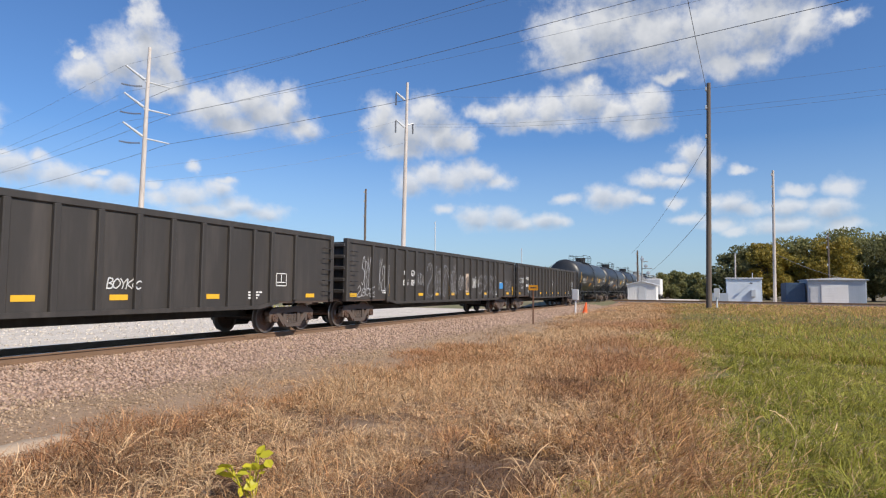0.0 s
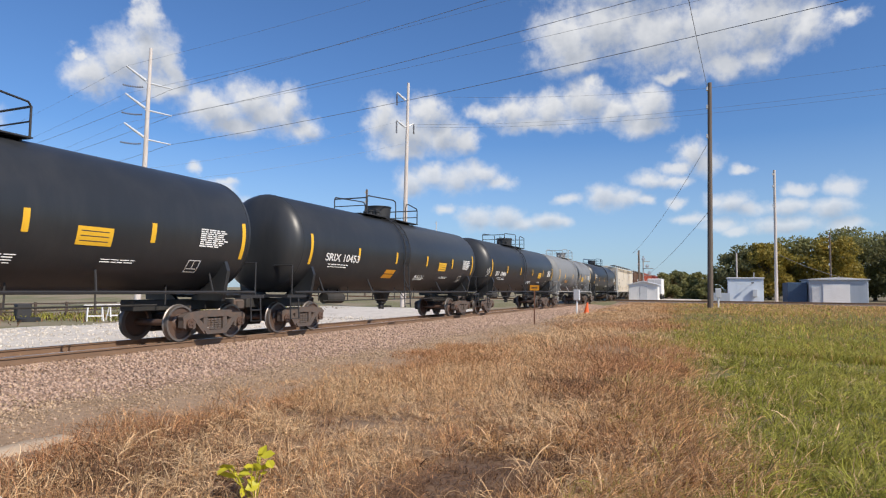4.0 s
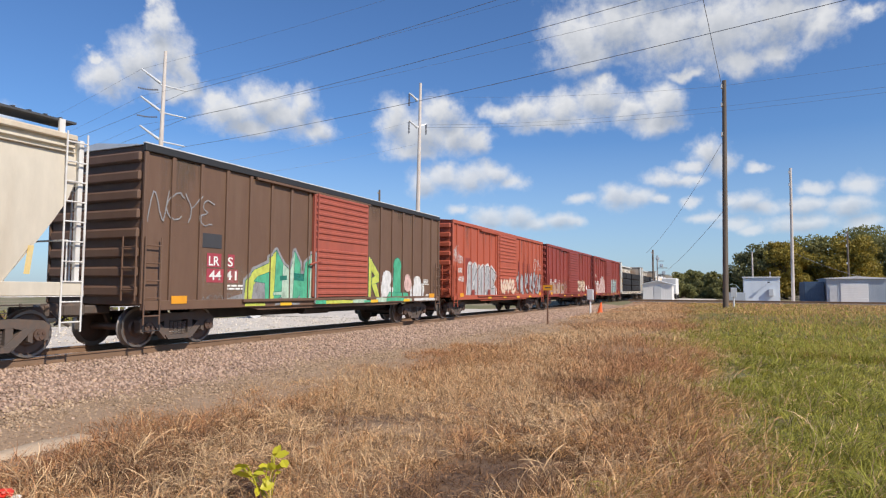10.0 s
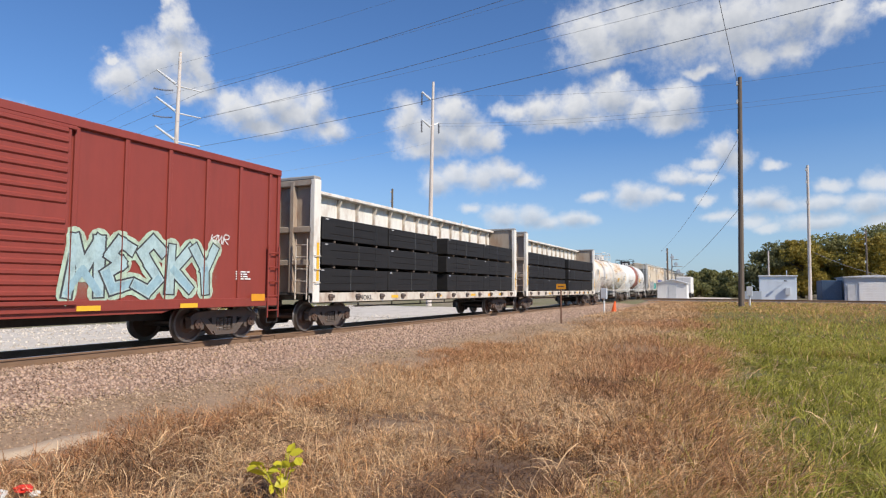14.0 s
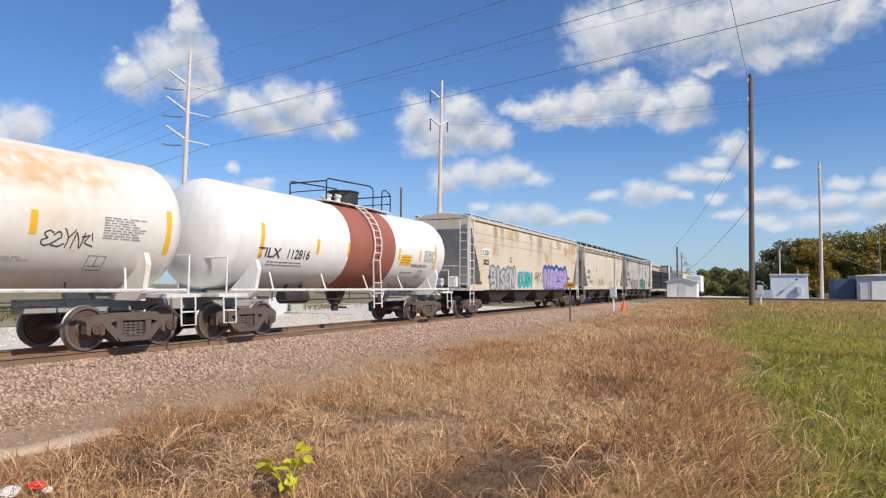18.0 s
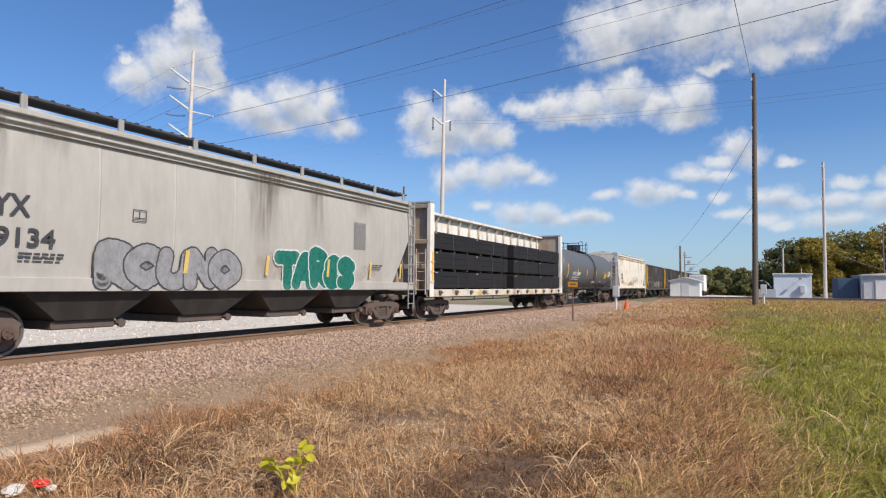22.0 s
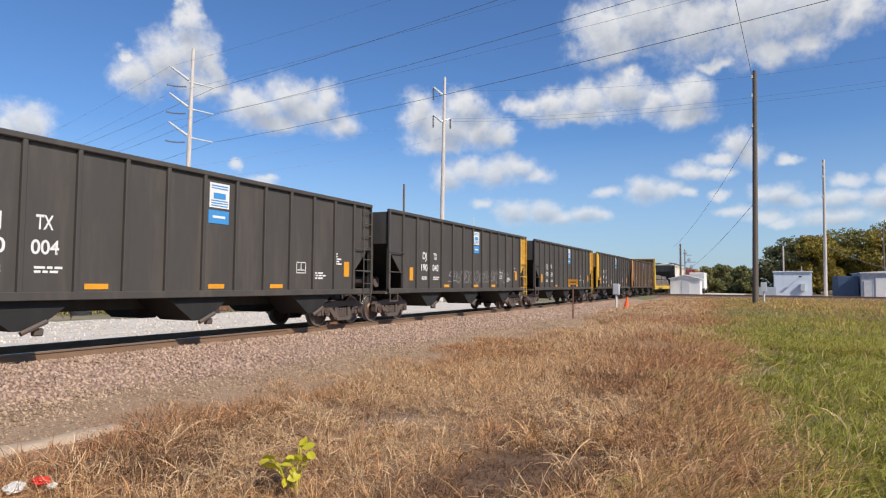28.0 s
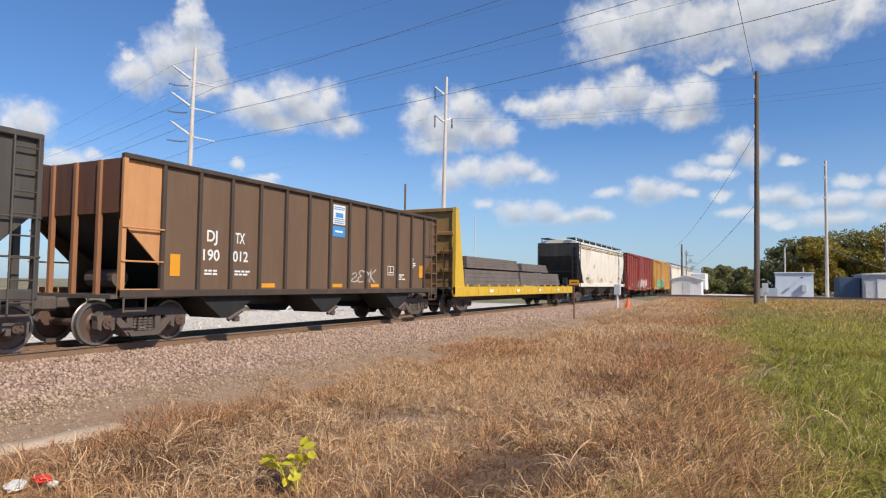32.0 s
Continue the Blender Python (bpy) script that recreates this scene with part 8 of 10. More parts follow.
def centerbeam(F, R_, label, marks, seed, fill, top=4.62):
    L, c = R_ - F, (F + R_) / 2
    car = car_root("centerbeam_flat_car", c, label)
    h, deck = L / 2, 1.2
    white = M["beam"]
    # deck and side sills
    for s in (-1, 1):
        bm = B()
        box(bm, -h, h, s * (HW - 0.06) - 0.06, s * (HW - 0.06) + 0.06, deck - 0.3, deck, 0.015)
        part("side_sill", bm, white, car, "rusty white side sill")
    bm = B()
    box(bm, -h, h, -HW + 0.1, HW - 0.1, deck - 0.08, deck - 0.01)
    box(bm, -h + 2, h - 2, -0.35, 0.35, 0.82, deck - 0.08)
    part("deck", bm, M["hopper_dark"], car)
    for k in range(12):
        x = -h + 0.9 + k * (L - 1.8) / 11
        bm = B()
        box(bm, x - 0.09, x + 0.09, -HW - 0.05, -HW + 0.03, deck - 0.24, deck - 0.04, 0.02)
        bar(bm, (x - 0.13, -HW - 0.03, deck - 0.12), (x + 0.13, -HW - 0.03, deck - 0.12), 0.05, 8)
        part("winch", bm, M["truck"], car, "rusty strap winch")
    # tapered end bulkheads
    for s in (-1, 1):
        bm = B()
        x0, x1 = sorted((s * h, s * (h - 0.32)))
        xm = s * (h - 0.2)
        box(bm, xm - 0.04, xm + 0.04, -HW + 0.15, HW - 0.15, deck, top - 0.03)
        bulk = part("bulkhead", bm, M["beam_grimy"], car, "tall grimy white end bulkhead")
        for y in (-HW + 0.07, HW - 0.07):
            bm = B()
            box(bm, x0, x1, y - 0.09, y + 0.09, deck - 0.3, top, 0.02)
            part("bulkhead_post", bm, M["beam_white"], bulk)
        for y in (-0.75, 0.0, 0.75):
            bm = B()
            box(bm, xm + s * 0.12 - 0.1, xm + s * 0.12 + 0.1, y - 0.06, y + 0.06, deck, top - 0.05)
            part("stiffener", bm, M["beam_grimy"], bulk)
        for z in (deck + 0.9, deck + 1.9, top - 0.1):
            bm = B()
            box(bm, xm + s * 0.1 - 0.1, xm + s * 0.1 + 0.1, -HW + 0.1, HW - 0.1, z - 0.09, z + 0.09, 0.02)
            part("cross_rail", bm, M["beam_grimy"], bulk)
        bm = B()
        box(bm, min(x0, s * h), max(x1, s * h), -HW, HW, top - 0.02, top + 0.1, 0.03)
        part("cap", bm, M["grey_iron"], bulk)
        ladder(car, s * (h + 0.1), -HW + 0.15, deck - 0.2, deck + 1.6, white, "y", 0.42)
        grab_irons(car, s * (h - 0.16) - 0.14, -HW - 0.02, (deck + 0.3, deck + 0.7, deck + 1.1), white, 0.26)
        coupler(car, s * (h + 0.1), s)
        truck(car, s * (h - 1.55))
    # the centre beam: top chord, web with ribs
    bm = B()
    box(bm, -h + 0.3, h - 0.3, -0.34, 0.34, top - 0.14, top - 0.02, 0.02)
    box(bm, -h + 0.3, h - 0.3, -0.06, 0.06, deck, top - 0.1)
    part("centre_beam", bm, M["beam_white"], car, "peeling white centre beam")
    n = 15
    for k in range(n):
        x = -h + 0.95 + k * (L - 1.8) / (n - 1)
        me = shared("beam_rib", lambda bm: [extrude(bm, [(s * 0.06, top - 0.12), (s * 0.28, top - 0.12), (s * 0.16, top - 0.45), (s * 0.14, 1.2), (s * 0.06, 1.2)], -0.035, 0.035, "x") for s in (-1, 1)], [white])
        adopt(new("rib", me), car).location = (x, 0, 0)
    for x, x1, z, txt, hh in marks:
        lettering(car, txt, x, z, hh, M["dark_letter"], -HW - 0.006, x1=x1)
    for f in (0.25, 0.45, 0.65, 0.85):
        plate(car, "reflector", -h + L * f, -h + L * f + 0.5, deck - 0.2, deck - 0.1, M["yellow_tape"], -HW - 0.002)
    plate(car, "reflector", -h + 0.13, -h + 0.25, deck + 0.35, deck + 1.5, M["yellow_tape"], -HW - 0.024)
    plate(car, "reflector", h - 0.22, h - 0.10, deck + 0.1, deck + 1.0, M["yellow_tape"], -HW - 0.024)
    stencil_box(car, h - 3.4, deck - 0.25, 0.3, M["white_letter"], -HW - 0.004)
    plate(car, "orange_panel", h - 4.3, h - 3.9, deck - 0.22, deck - 0.1, M["orange_tape"], -HW - 0.004)
    bm = B()
    bar(bm, (-h + 3.2, -0.95, 0.72), (h - 3.2, -0.95, 0.72), 0.025, 6)
    for k in range(6):
        x = -h + 3.4 + k * (L - 6.8) / 5
        bar(bm, (x, -0.95, 0.72), (x, -0.95, deck - 0.08), 0.025, 6)
    part("brake_rod", bm, M["hopper_dark"], car)
    return car, h, deck, white


def lumber_load(h, deck, seed, gap_at, tall):
    """Black-wrapped bundles on both sides of the beam: each is lashed down and goes with the car, so they are parts of one load."""
    rnd = random.Random(seed)
    made = []
    xs_sets = [(-h + 0.36, gap_at - 0.38), (gap_at + 0.38, h - 0.36)]
    for s in (-1, 1):
        for x0, x1 in xs_sets:
            n = max(1, round((x1 - x0) / 4.6))
            z = deck + 0.06
            rows = 3
            for r in range(rows):
                hh = tall / rows - 0.09
                for k in range(n):
                    a = x0 + k * (x1 - x0) / n + 0.015
                    b = x0 + (k + 1) * (x1 - x0) / n - 0.015 - rnd.uniform(0, 0.18 if k == n - 1 else 0.02)
                    a += rnd.uniform(0, 0.18) if k == 0 else 0
                    jig = rnd.uniform(0, 0.03)
                    made.append((a, b, s * (HW - 0.06 - jig), s * 0.45, z + (r * (hh + 0.09)), z + (r * (hh + 0.09)) + hh - rnd.uniform(0, 0.03)))
    return made


def load_bundles(car, h, deck, seed, gap_at, tall):
    for i, (a, b, y0, y1, z0, z1) in enumerate(lumber_load(h, deck, seed, gap_at, tall)):
        bm = B()
        box(bm, a, b, min(y0, y1), max(y0, y1), z0, z1, 0.015)
        bundle = part("lumber_pack", bm, M["wrap"], car, "black-wrapped bundle of lumber")
        for f in (0.18, 0.5, 0.82):
            x = a + (b - a) * f
            me = shared("lumber_spacer", lambda bm: box(bm, -0.05, 0.05, -0.48, 0.48, -0.085, 0), [M["tie"]])
            o = adopt(new("spacer", me), bundle)
            o.location = (x, (y0 + y1) / 2, z0)
        if y0 < 0:
            bm = B()
            rnd = random.Random(i + seed)
            x = a + 0.1 + rnd.random() * 0.1
            box(bm, x, x + 0.15, y0 - 0.006, y0 - 0.002, z1 - 0.075, z1 - 0.035)
            part("tag", bm, M["silver"], bundle)
            bm = B()
            x2 = a + (b - a) * (0.5 + rnd.uniform(-0.1, 0.1))
            box(bm, x2 - 0.008, x2 + 0.008, y0 - 0.012, y0 - 0.001, z0, z1)
            part("band", bm, M["tank_charcoal"], bundle)
            for f in (rnd.uniform(0.25, 0.4), rnd.uniform(0.6, 0.75)):
                bm = B()
                zf, dz = z0 + (z1 - z0) * f, rnd.uniform(-0.02, 0.02)
                xa, xb = a + (b - a) * rnd.uniform(0, 0.2), b - (b - a) * rnd.uniform(0, 0.25)
                vs = [bm.verts.new(p) for p in ((xa, y0 - 0.001, zf - 0.02), (xb, y0 - 0.001, zf + dz - 0.02), (xb, y0 - 0.014, zf + dz), (xa, y0 - 0.014, zf), (xb, y0 - 0.001, zf + dz + 0.004), (xa, y0 - 0.001, zf + 0.004))]
                bm.faces.new((vs[0], vs[1], vs[2], vs[3]))
                bm.faces.new((vs[3], vs[2], vs[4], vs[5]))
                part("wrap_fold", bm, M["wrap"], bundle)
    for f in (-0.62, -0.14, 0.12, 0.55):
        for s in (-1, 1):
            bm = B()
            bar(bm, (f * h, s * (HW + 0.0), deck - 0.05), (f * h + 0.05, s * (HW - 0.02), deck + tall * 0.98), 0.007, 4)
            part("tie_down_cable", bm, M["black_iron"], car, "thin steel tie-down cable")


def open_hopper(F, R_, label, paint_mat, end_front, end_rear, marks, extras=(), top=3.88):
    L, c = R_ - F, (F + R_) / 2
    car = car_root("open_hopper_car", c, label)
    h, sill = L / 2, 1.12
    n = 12
    e0 = 1.0       # end bay
    # brown car: shadow lines along posts, chord and sill painted as a darker brown
    rim = M["dj_post_shade"] if paint_mat is M["dj_brown"] else paint_mat
    for s in (-1, 1):
        bm = B()
        box(bm, -h + e0, h - e0, s * (HW - 0.1) - 0.02, s * (HW - 0.1) + 0.02, sill, top)
        part("side", bm, paint_mat, car)
        bm = B()
        box(bm, -h, h, s * (HW - 0.07) - 0.08, s * (HW - 0.07) + 0.06, top - 0.02, top + 0.1, 0.02)
        part("top_chord", bm, rim, car)
        bm = B()
        box(bm, -h, h, s * (HW - 0.04) - 0.05, s * (HW - 0.04) + 0.05, sill - 0.12, sill + 0.04, 0.012)
        part("side_sill", bm, rim, car)
        for k in range(n + 1):
            x = -h + e0 + k * (L - 2 * e0) / n
            me = shared("hopper_post_" + rim.name, lambda bm: box(bm, -0.045, 0.045, -0.055, 0.055, sill, top, 0.015), [rim])
            o = adopt(new("side_post", me), car)
            o.location = (x, s * (HW - 0.05), 0)
        RIBS[car.name] = [(-h + e0 + k * (L - 2 * e0) / n - 0.045, -h + e0 + k * (L - 2 * e0) / n + 0.045, -HW - 0.005) for k in range(n + 1)]
        # painted end panels with the slope sheet's edge
        for e, mat in ((-1, end_front), (1, end_rear)):
            bm = B()
            xa, xb = e * h, e * (h - e0)
            out = [(xa, top), (xb, top), (xb, 1.65), (xa, 2.6)]
            extrude(bm, out, s * (HW - 0.1) - 0.02, s * (HW - 0.1) + 0.02)
            bmesh.ops.recalc_face_normals(bm, faces=bm.faces)
            # far orange panel takes the rust-brown tone to paint the shade inside
            part("end_panel", bm, M["dj_rust_shade"] if mat is M["dj_end_orange"] and s > 0 else mat, car, "painted end panel")
            bm = B()
            box(bm, min(xa, xa - e * 0.1), max(xa, xa - e * 0.1), s * (HW - 0.07) - 0.07, s * (HW - 0.07) + 0.06, sill - 0.1, top + 0.02, 0.012)
            box(bm, min(xa, xb), max(xa, xb), s * (HW - 0.06) - 0.04, s * (HW - 0.06) + 0.04, sill - 0.1, sill + 0.06, 0.01)
            part("corner_post", bm, mat, car)
            for z in (1.75, 2.45):
                bm = B()
                bar(bm, (xa, s * (HW + 0.01), z), (xb, s * (HW + 0.01), z), 0.02, 6)
                part("grab_iron", bm, mat, car)
    for e, mat in ((-1, end_front), (1, end_rear)):
        bm = B()
        x = e * (h - 0.02)
        vs = [bm.verts.new(p) for p in ((x, -HW + 0.12, 2.75), (x, HW - 0.12, 2.75), (x, HW - 0.12, top), (x, -HW + 0.12, top))]
        bm.faces.new(vs)
        part("end_sheet", bm, M["dj_rust_shade"] if mat is M["dj_end_orange"] else M["dj_end_grimy_shade"] if mat is M["dj_end"] else mat, car)
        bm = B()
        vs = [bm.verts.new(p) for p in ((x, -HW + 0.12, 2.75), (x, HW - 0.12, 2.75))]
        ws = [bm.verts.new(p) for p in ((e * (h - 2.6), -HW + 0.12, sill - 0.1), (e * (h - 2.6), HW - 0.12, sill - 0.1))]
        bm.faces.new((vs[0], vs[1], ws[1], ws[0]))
        # the shade below the sloping end is put into this sheet's black
        part("end_slope_sheet", bm, M["near_black"], car, "sloped end sheet, shade painted black")
        for y in (-0.8, 0.0, 0.8):
            bm = B()
            box(bm, x - 0.05, x + 0.09 if e > 0 else x + 0.05, y - 0.06, y + 0.06, sill - 0.1, top, 0.012)
            part("end_post", bm, M["dj_rusty"] if mat is M["dj_end_orange"] else M["dj_end_grimy_shade"] if mat is M["dj_end"] else mat, car)
        bm = B()
        x0, x1 = sorted((e * (h - 1.6), e * (h + 0.15)))
        box(bm, x0, x1, -HW + 0.08, HW - 0.08, sill - 0.14, sill - 0.06)
        part("end_sill", bm, M["truck"], car)
        bm = B()
        for z in (1.0, 0.72):
            bar(bm, (e * (h - 0.1), -HW + 0.02, z), (e * (h - 0.62), -HW + 0.02, z), 0.022, 6)
        bar(bm, (e * (h - 0.1), -HW + 0.02, 0.7), (e * (h - 0.1), -HW + 0.02, sill), 0.022, 6)
        bar(bm, (e * (h - 0.62), -HW + 0.02, 0.7), (e * (h - 0.62), -HW + 0.02, sill), 0.022, 6)
        part("step", bm, M["truck"], car)
        bm = B()
        bar(bm, (e * (h - 0.7), -0.6, 1.4), (e * (h - 0.7), 0.35, 1.4), 0.2, 12)
        bar(bm, (e * (h - 0.45), 0.65, 1.1), (e * (h - 0.45), 0.65, 2.0), 0.1, 8)
        part("brake_reservoir", bm, M["truck"], car)
        coupler(car, e * (h + 0.25), e)
        truck(car, e * (h - 0.95))
    ladder(car, h - 0.52, -HW - 0.03, 0.75, top, paint_mat if end_rear is paint_mat else end_rear)
    bm = B()
    box(bm, -h + 2.4, h - 2.4, -HW + 0.14, HW - 0.14, sill - 0.02, sill + 0.04)
    part("floor", bm, M["gondola_in"], car)
    bm = B()
    box(bm, -h + 1, h - 1, -0.3, 0.3, 0.72, sill)
    part("centre_sill", bm, M["hopper_dark"], car)
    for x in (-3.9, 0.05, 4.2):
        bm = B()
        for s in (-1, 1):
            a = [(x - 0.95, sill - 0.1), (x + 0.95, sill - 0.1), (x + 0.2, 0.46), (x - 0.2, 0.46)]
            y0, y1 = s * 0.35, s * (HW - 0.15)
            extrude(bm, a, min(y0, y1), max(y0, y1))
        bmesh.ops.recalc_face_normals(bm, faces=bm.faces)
        bay = part("discharge_chute", bm, M["near_black"], car, "near-black steel discharge chute")
        bm = B()
        bar(bm, (x - 0.1, -HW + 0.05, 0.42), (x + 0.35, -HW + 0.05, 0.62), 0.05, 6)
        box(bm, x + 0.15, x + 0.32, -HW + 0.06, -HW + 0.2, 0.36, 0.5, 0.02)
        part("gate_lever", bm, M["truck"], bay)
    lm = M["white_letter"]
    yy = -HW + 0.075
    for x, x1, z, txt, hh in marks:
        lettering(car, txt, x, z, hh, lm, yy, x1=x1)
    small_print(car, -4.75, 1.58, 0.45, 2, lm, yy + 0.007)
    small_print(car, -3.8, 1.58, 0.45, 2, lm, yy + 0.007)
    small_print(car, h - 3.0, sill + 0.5, 0.5, 3, lm, yy + 0.007)
    stencil_box(car, 3.36, 1.62, 0.32, lm, yy + 0.007)
    small_print(car, h - 2.0, sill + 1.1, 0.25, 5, lm, yy + 0.007)
    # fleet emblem: white square with blue bars over a blue strip
    ex = 0.17
    plate(car, "emblem", ex, ex + 0.62, 3.14, 3.74, M["white_letter"], yy, "white and blue square emblem")
    for k in range(5):
        plate(car, "emblem_bar", ex + 0.05, ex + 0.57, 3.18 + k * 0.06 + (0.24 if k > 2 else 0), 3.205 + k * 0.06 + (0.24 if k > 2 else 0), M["blue_panel"], yy - 0.006)
    plate(car, "emblem_bar", ex + 0.12, ex + 0.5, 3.36, 3.5, M["blue_panel"], yy - 0.006)
    plate(car, "emblem_strip", ex - 0.02, ex + 0.62, 2.76, 3.08, M["blue_panel"], yy, "blue strip")
    plate(car, "emblem_bar", ex + 0.1, ex + 0.5, 2.89, 2.95, M["white_letter"], yy - 0.006)
    for x in (-2.85, 0.2, 2.3):
        plate(car, "reflector", x, x + 0.5, sill + 0.08, sill + 0.19, M["orange_tape"], yy)
    plate(car, "reflector", -5.72, -5.45, 1.46, 1.95, M["orange_tape"], yy)
    plate(car, "reflector", 5.62, 5.9, 1.55, 2.02, M["orange_tape"], yy)
    for e in extras:
        e(car, h)
    return car


def bulkhead_flat(F, R_, label):
    L, c = R_ - F, (F + R_) / 2
    car = car_root("bulkhead_flat_car", c, label)
    h, deck, top = L / 2, 1.2, 4.62
    y = M["flat_yellow"]
    for s in (-1, 1):
        bm = B()
        box(bm, -h, h, s * (HW - 0.06) - 0.07, s * (HW - 0.06) + 0.07, deck - 0.42, deck + 0.02, 0.02)
        part("side_sill", bm, y, car)
        for k in range(14):
            x = -h + 1.2 + k * (L - 2.4) / 13
            bm = B()
            box(bm, x - 0.06, x + 0.06, s * HW - 0.04, s * HW + 0.04, deck - 0.3, deck + 0.12, 0.01)
            part("stake_pocket", bm, y, car)
    bm = B()
    box(bm, -h, h, -HW + 0.1, HW - 0.1, deck - 0.1, deck - 0.02)
    part("deck", bm, M["tie"], car, "dark timber deck")
    bm = B()
    box(bm, -h + 2, h - 2, -0.35, 0.35, 0.5, deck - 0.1)
    part("centre_sill", bm, M["hopper_dark"], car)
    for s in (-1,):
        bm = B()
        box(bm, s * (h - 0.12) - 0.05, s * (h - 0.12) + 0.05, -HW + 0.15, HW - 0.15, deck, top - 0.06)
        for z in (deck + 0.7, deck + 1.5, deck + 2.3, top - 0.1):
            box(bm, s * (h - 0.03) - 0.08, s * (h - 0.03) + 0.08, -HW + 0.12, HW - 0.12, z - 0.08, z + 0.08, 0.02)
        bulk = part("bulkhead", bm, M["dj_end_grimy_shade"], car, "rust-brown grimy end bulkhead, shade painted in, between yellow posts")
        for yy in (-HW + 0.1, HW - 0.1):
            bm = B()
            out = [(s * h, deck - 0.3), (s * h, top), (s * (h - 0.25), top), (s * (h - 0.95), deck + 0.02), (s * (h - 0.95), deck - 0.3)]
            extrude(bm, out, yy - 0.09, yy + 0.09)
            bmesh.ops.recalc_face_normals(bm, faces=bm.faces)
            part("bulkhead_post", bm, y, bulk)
        ladder(car, s * (h + 0.1), -HW + 0.12, deck - 0.4, deck + 1.7, M["black_iron"], "y", 0.42)
    for s in (-1, 1):
        coupler(car, s * (h + 0.1), s)
        truck(car, s * (h - 1.6))
    for x0, x1, z0, z1 in ((-h + 1.9, -0.1, 0.0, 0.75), (0.05, h - 1.6, 0.0, 0.75), (-h + 2.1, -0.3, 0.8, 1.35), (0.3, h - 4.2, 0.8, 1.25)):
        bm = B()
        for k in range(4):
            box(bm, x0 + 0.05 * k, x1 - 0.03 * k, -1.15 + k * 0.03, 1.15, deck + 0.08 + z0 + k * (z1 - z0) / 4, deck + 0.075 + z0 + (k + 1) * (z1 - z0) / 4, 0.01)
        part("steel_slab", bm, M["slab"], car, "stack of dull grey steel slabs")
    for f in (0.2, 0.4, 0.6, 0.8):
        plate(car, "reflector", -h + L * f, -h + L * f + 0.5, deck - 0.25, deck - 0.12, M["white_letter"], -HW - 0.012)
    return car

CARS = []


def spill(car, x0, x1, z1, z0, seed, ro):
    """A dark stain that has run down the shell in uneven streaks."""
    rnd = random.Random(seed)
    vs, fs = [], []
    n = 14
    low = [z0 + (z1 - z0) * (0.12 + 0.45 * rnd.random() ** 1.4 + 0.4 * abs(2 * k / n - 1) ** 2) for k in range(n + 1)]
    for k in range(n + 1):
        x = x0 + (x1 - x0) * k / n
        top = z1 + 0.1 * rnd.uniform(-1, 1)
        for j in range(9):
            z = top + (min(low[k], top - 0.05) - top) * j / 8
            vs.append((x, -math.sqrt(max(0.01, (ro[0] + 0.006) ** 2 - (z - ro[1]) ** 2)), z))
    for k in range(n):
        for j in range(8):
            a = k * 9 + j
            fs.append((a, a + 1, a + 10, a + 9))
    return adopt(new("spill_stain", mesh_of("spill_stain", vs, fs, M["tar"])), car, "black spill stain")


# per tank car of the first block: reflective strips, ladder, valve drum (place, radius), railings
TANK_FIT = [
    ((-7.54, -4.57, -1.44, 1.68, 4.56, 7.5), -0.69, (0.18, 0.52), ((-2.3, 0.0), (0.98, 2.25))),
    ((-7.2, -4.3, -1.4, 1.5, 4.4, 7.1), -0.6, (-0.15, 0.52), ((-2.4, 0.0), (0.95, 2.1))),
    ((-7.26, -4.34, -1.43, 1.47, 4.36, 7.15), -0.64, (-0.18, 0.52), ((-2.48, 0.0), (0.95, 2.09))),
    ((-6.9, -4.8, -1.67, 1.68, 4.3, 6.9), -0.42, (0.48, 0.42), ((-2.2, -0.4), (0.1, 1.9))),
    ((-7.4, -4.6, -1.22, 1.3, 4.49, 7.4), 0.41, (-0.72, 0.42), ((-1.97, 1.1), (1.3, 2.2))),
]


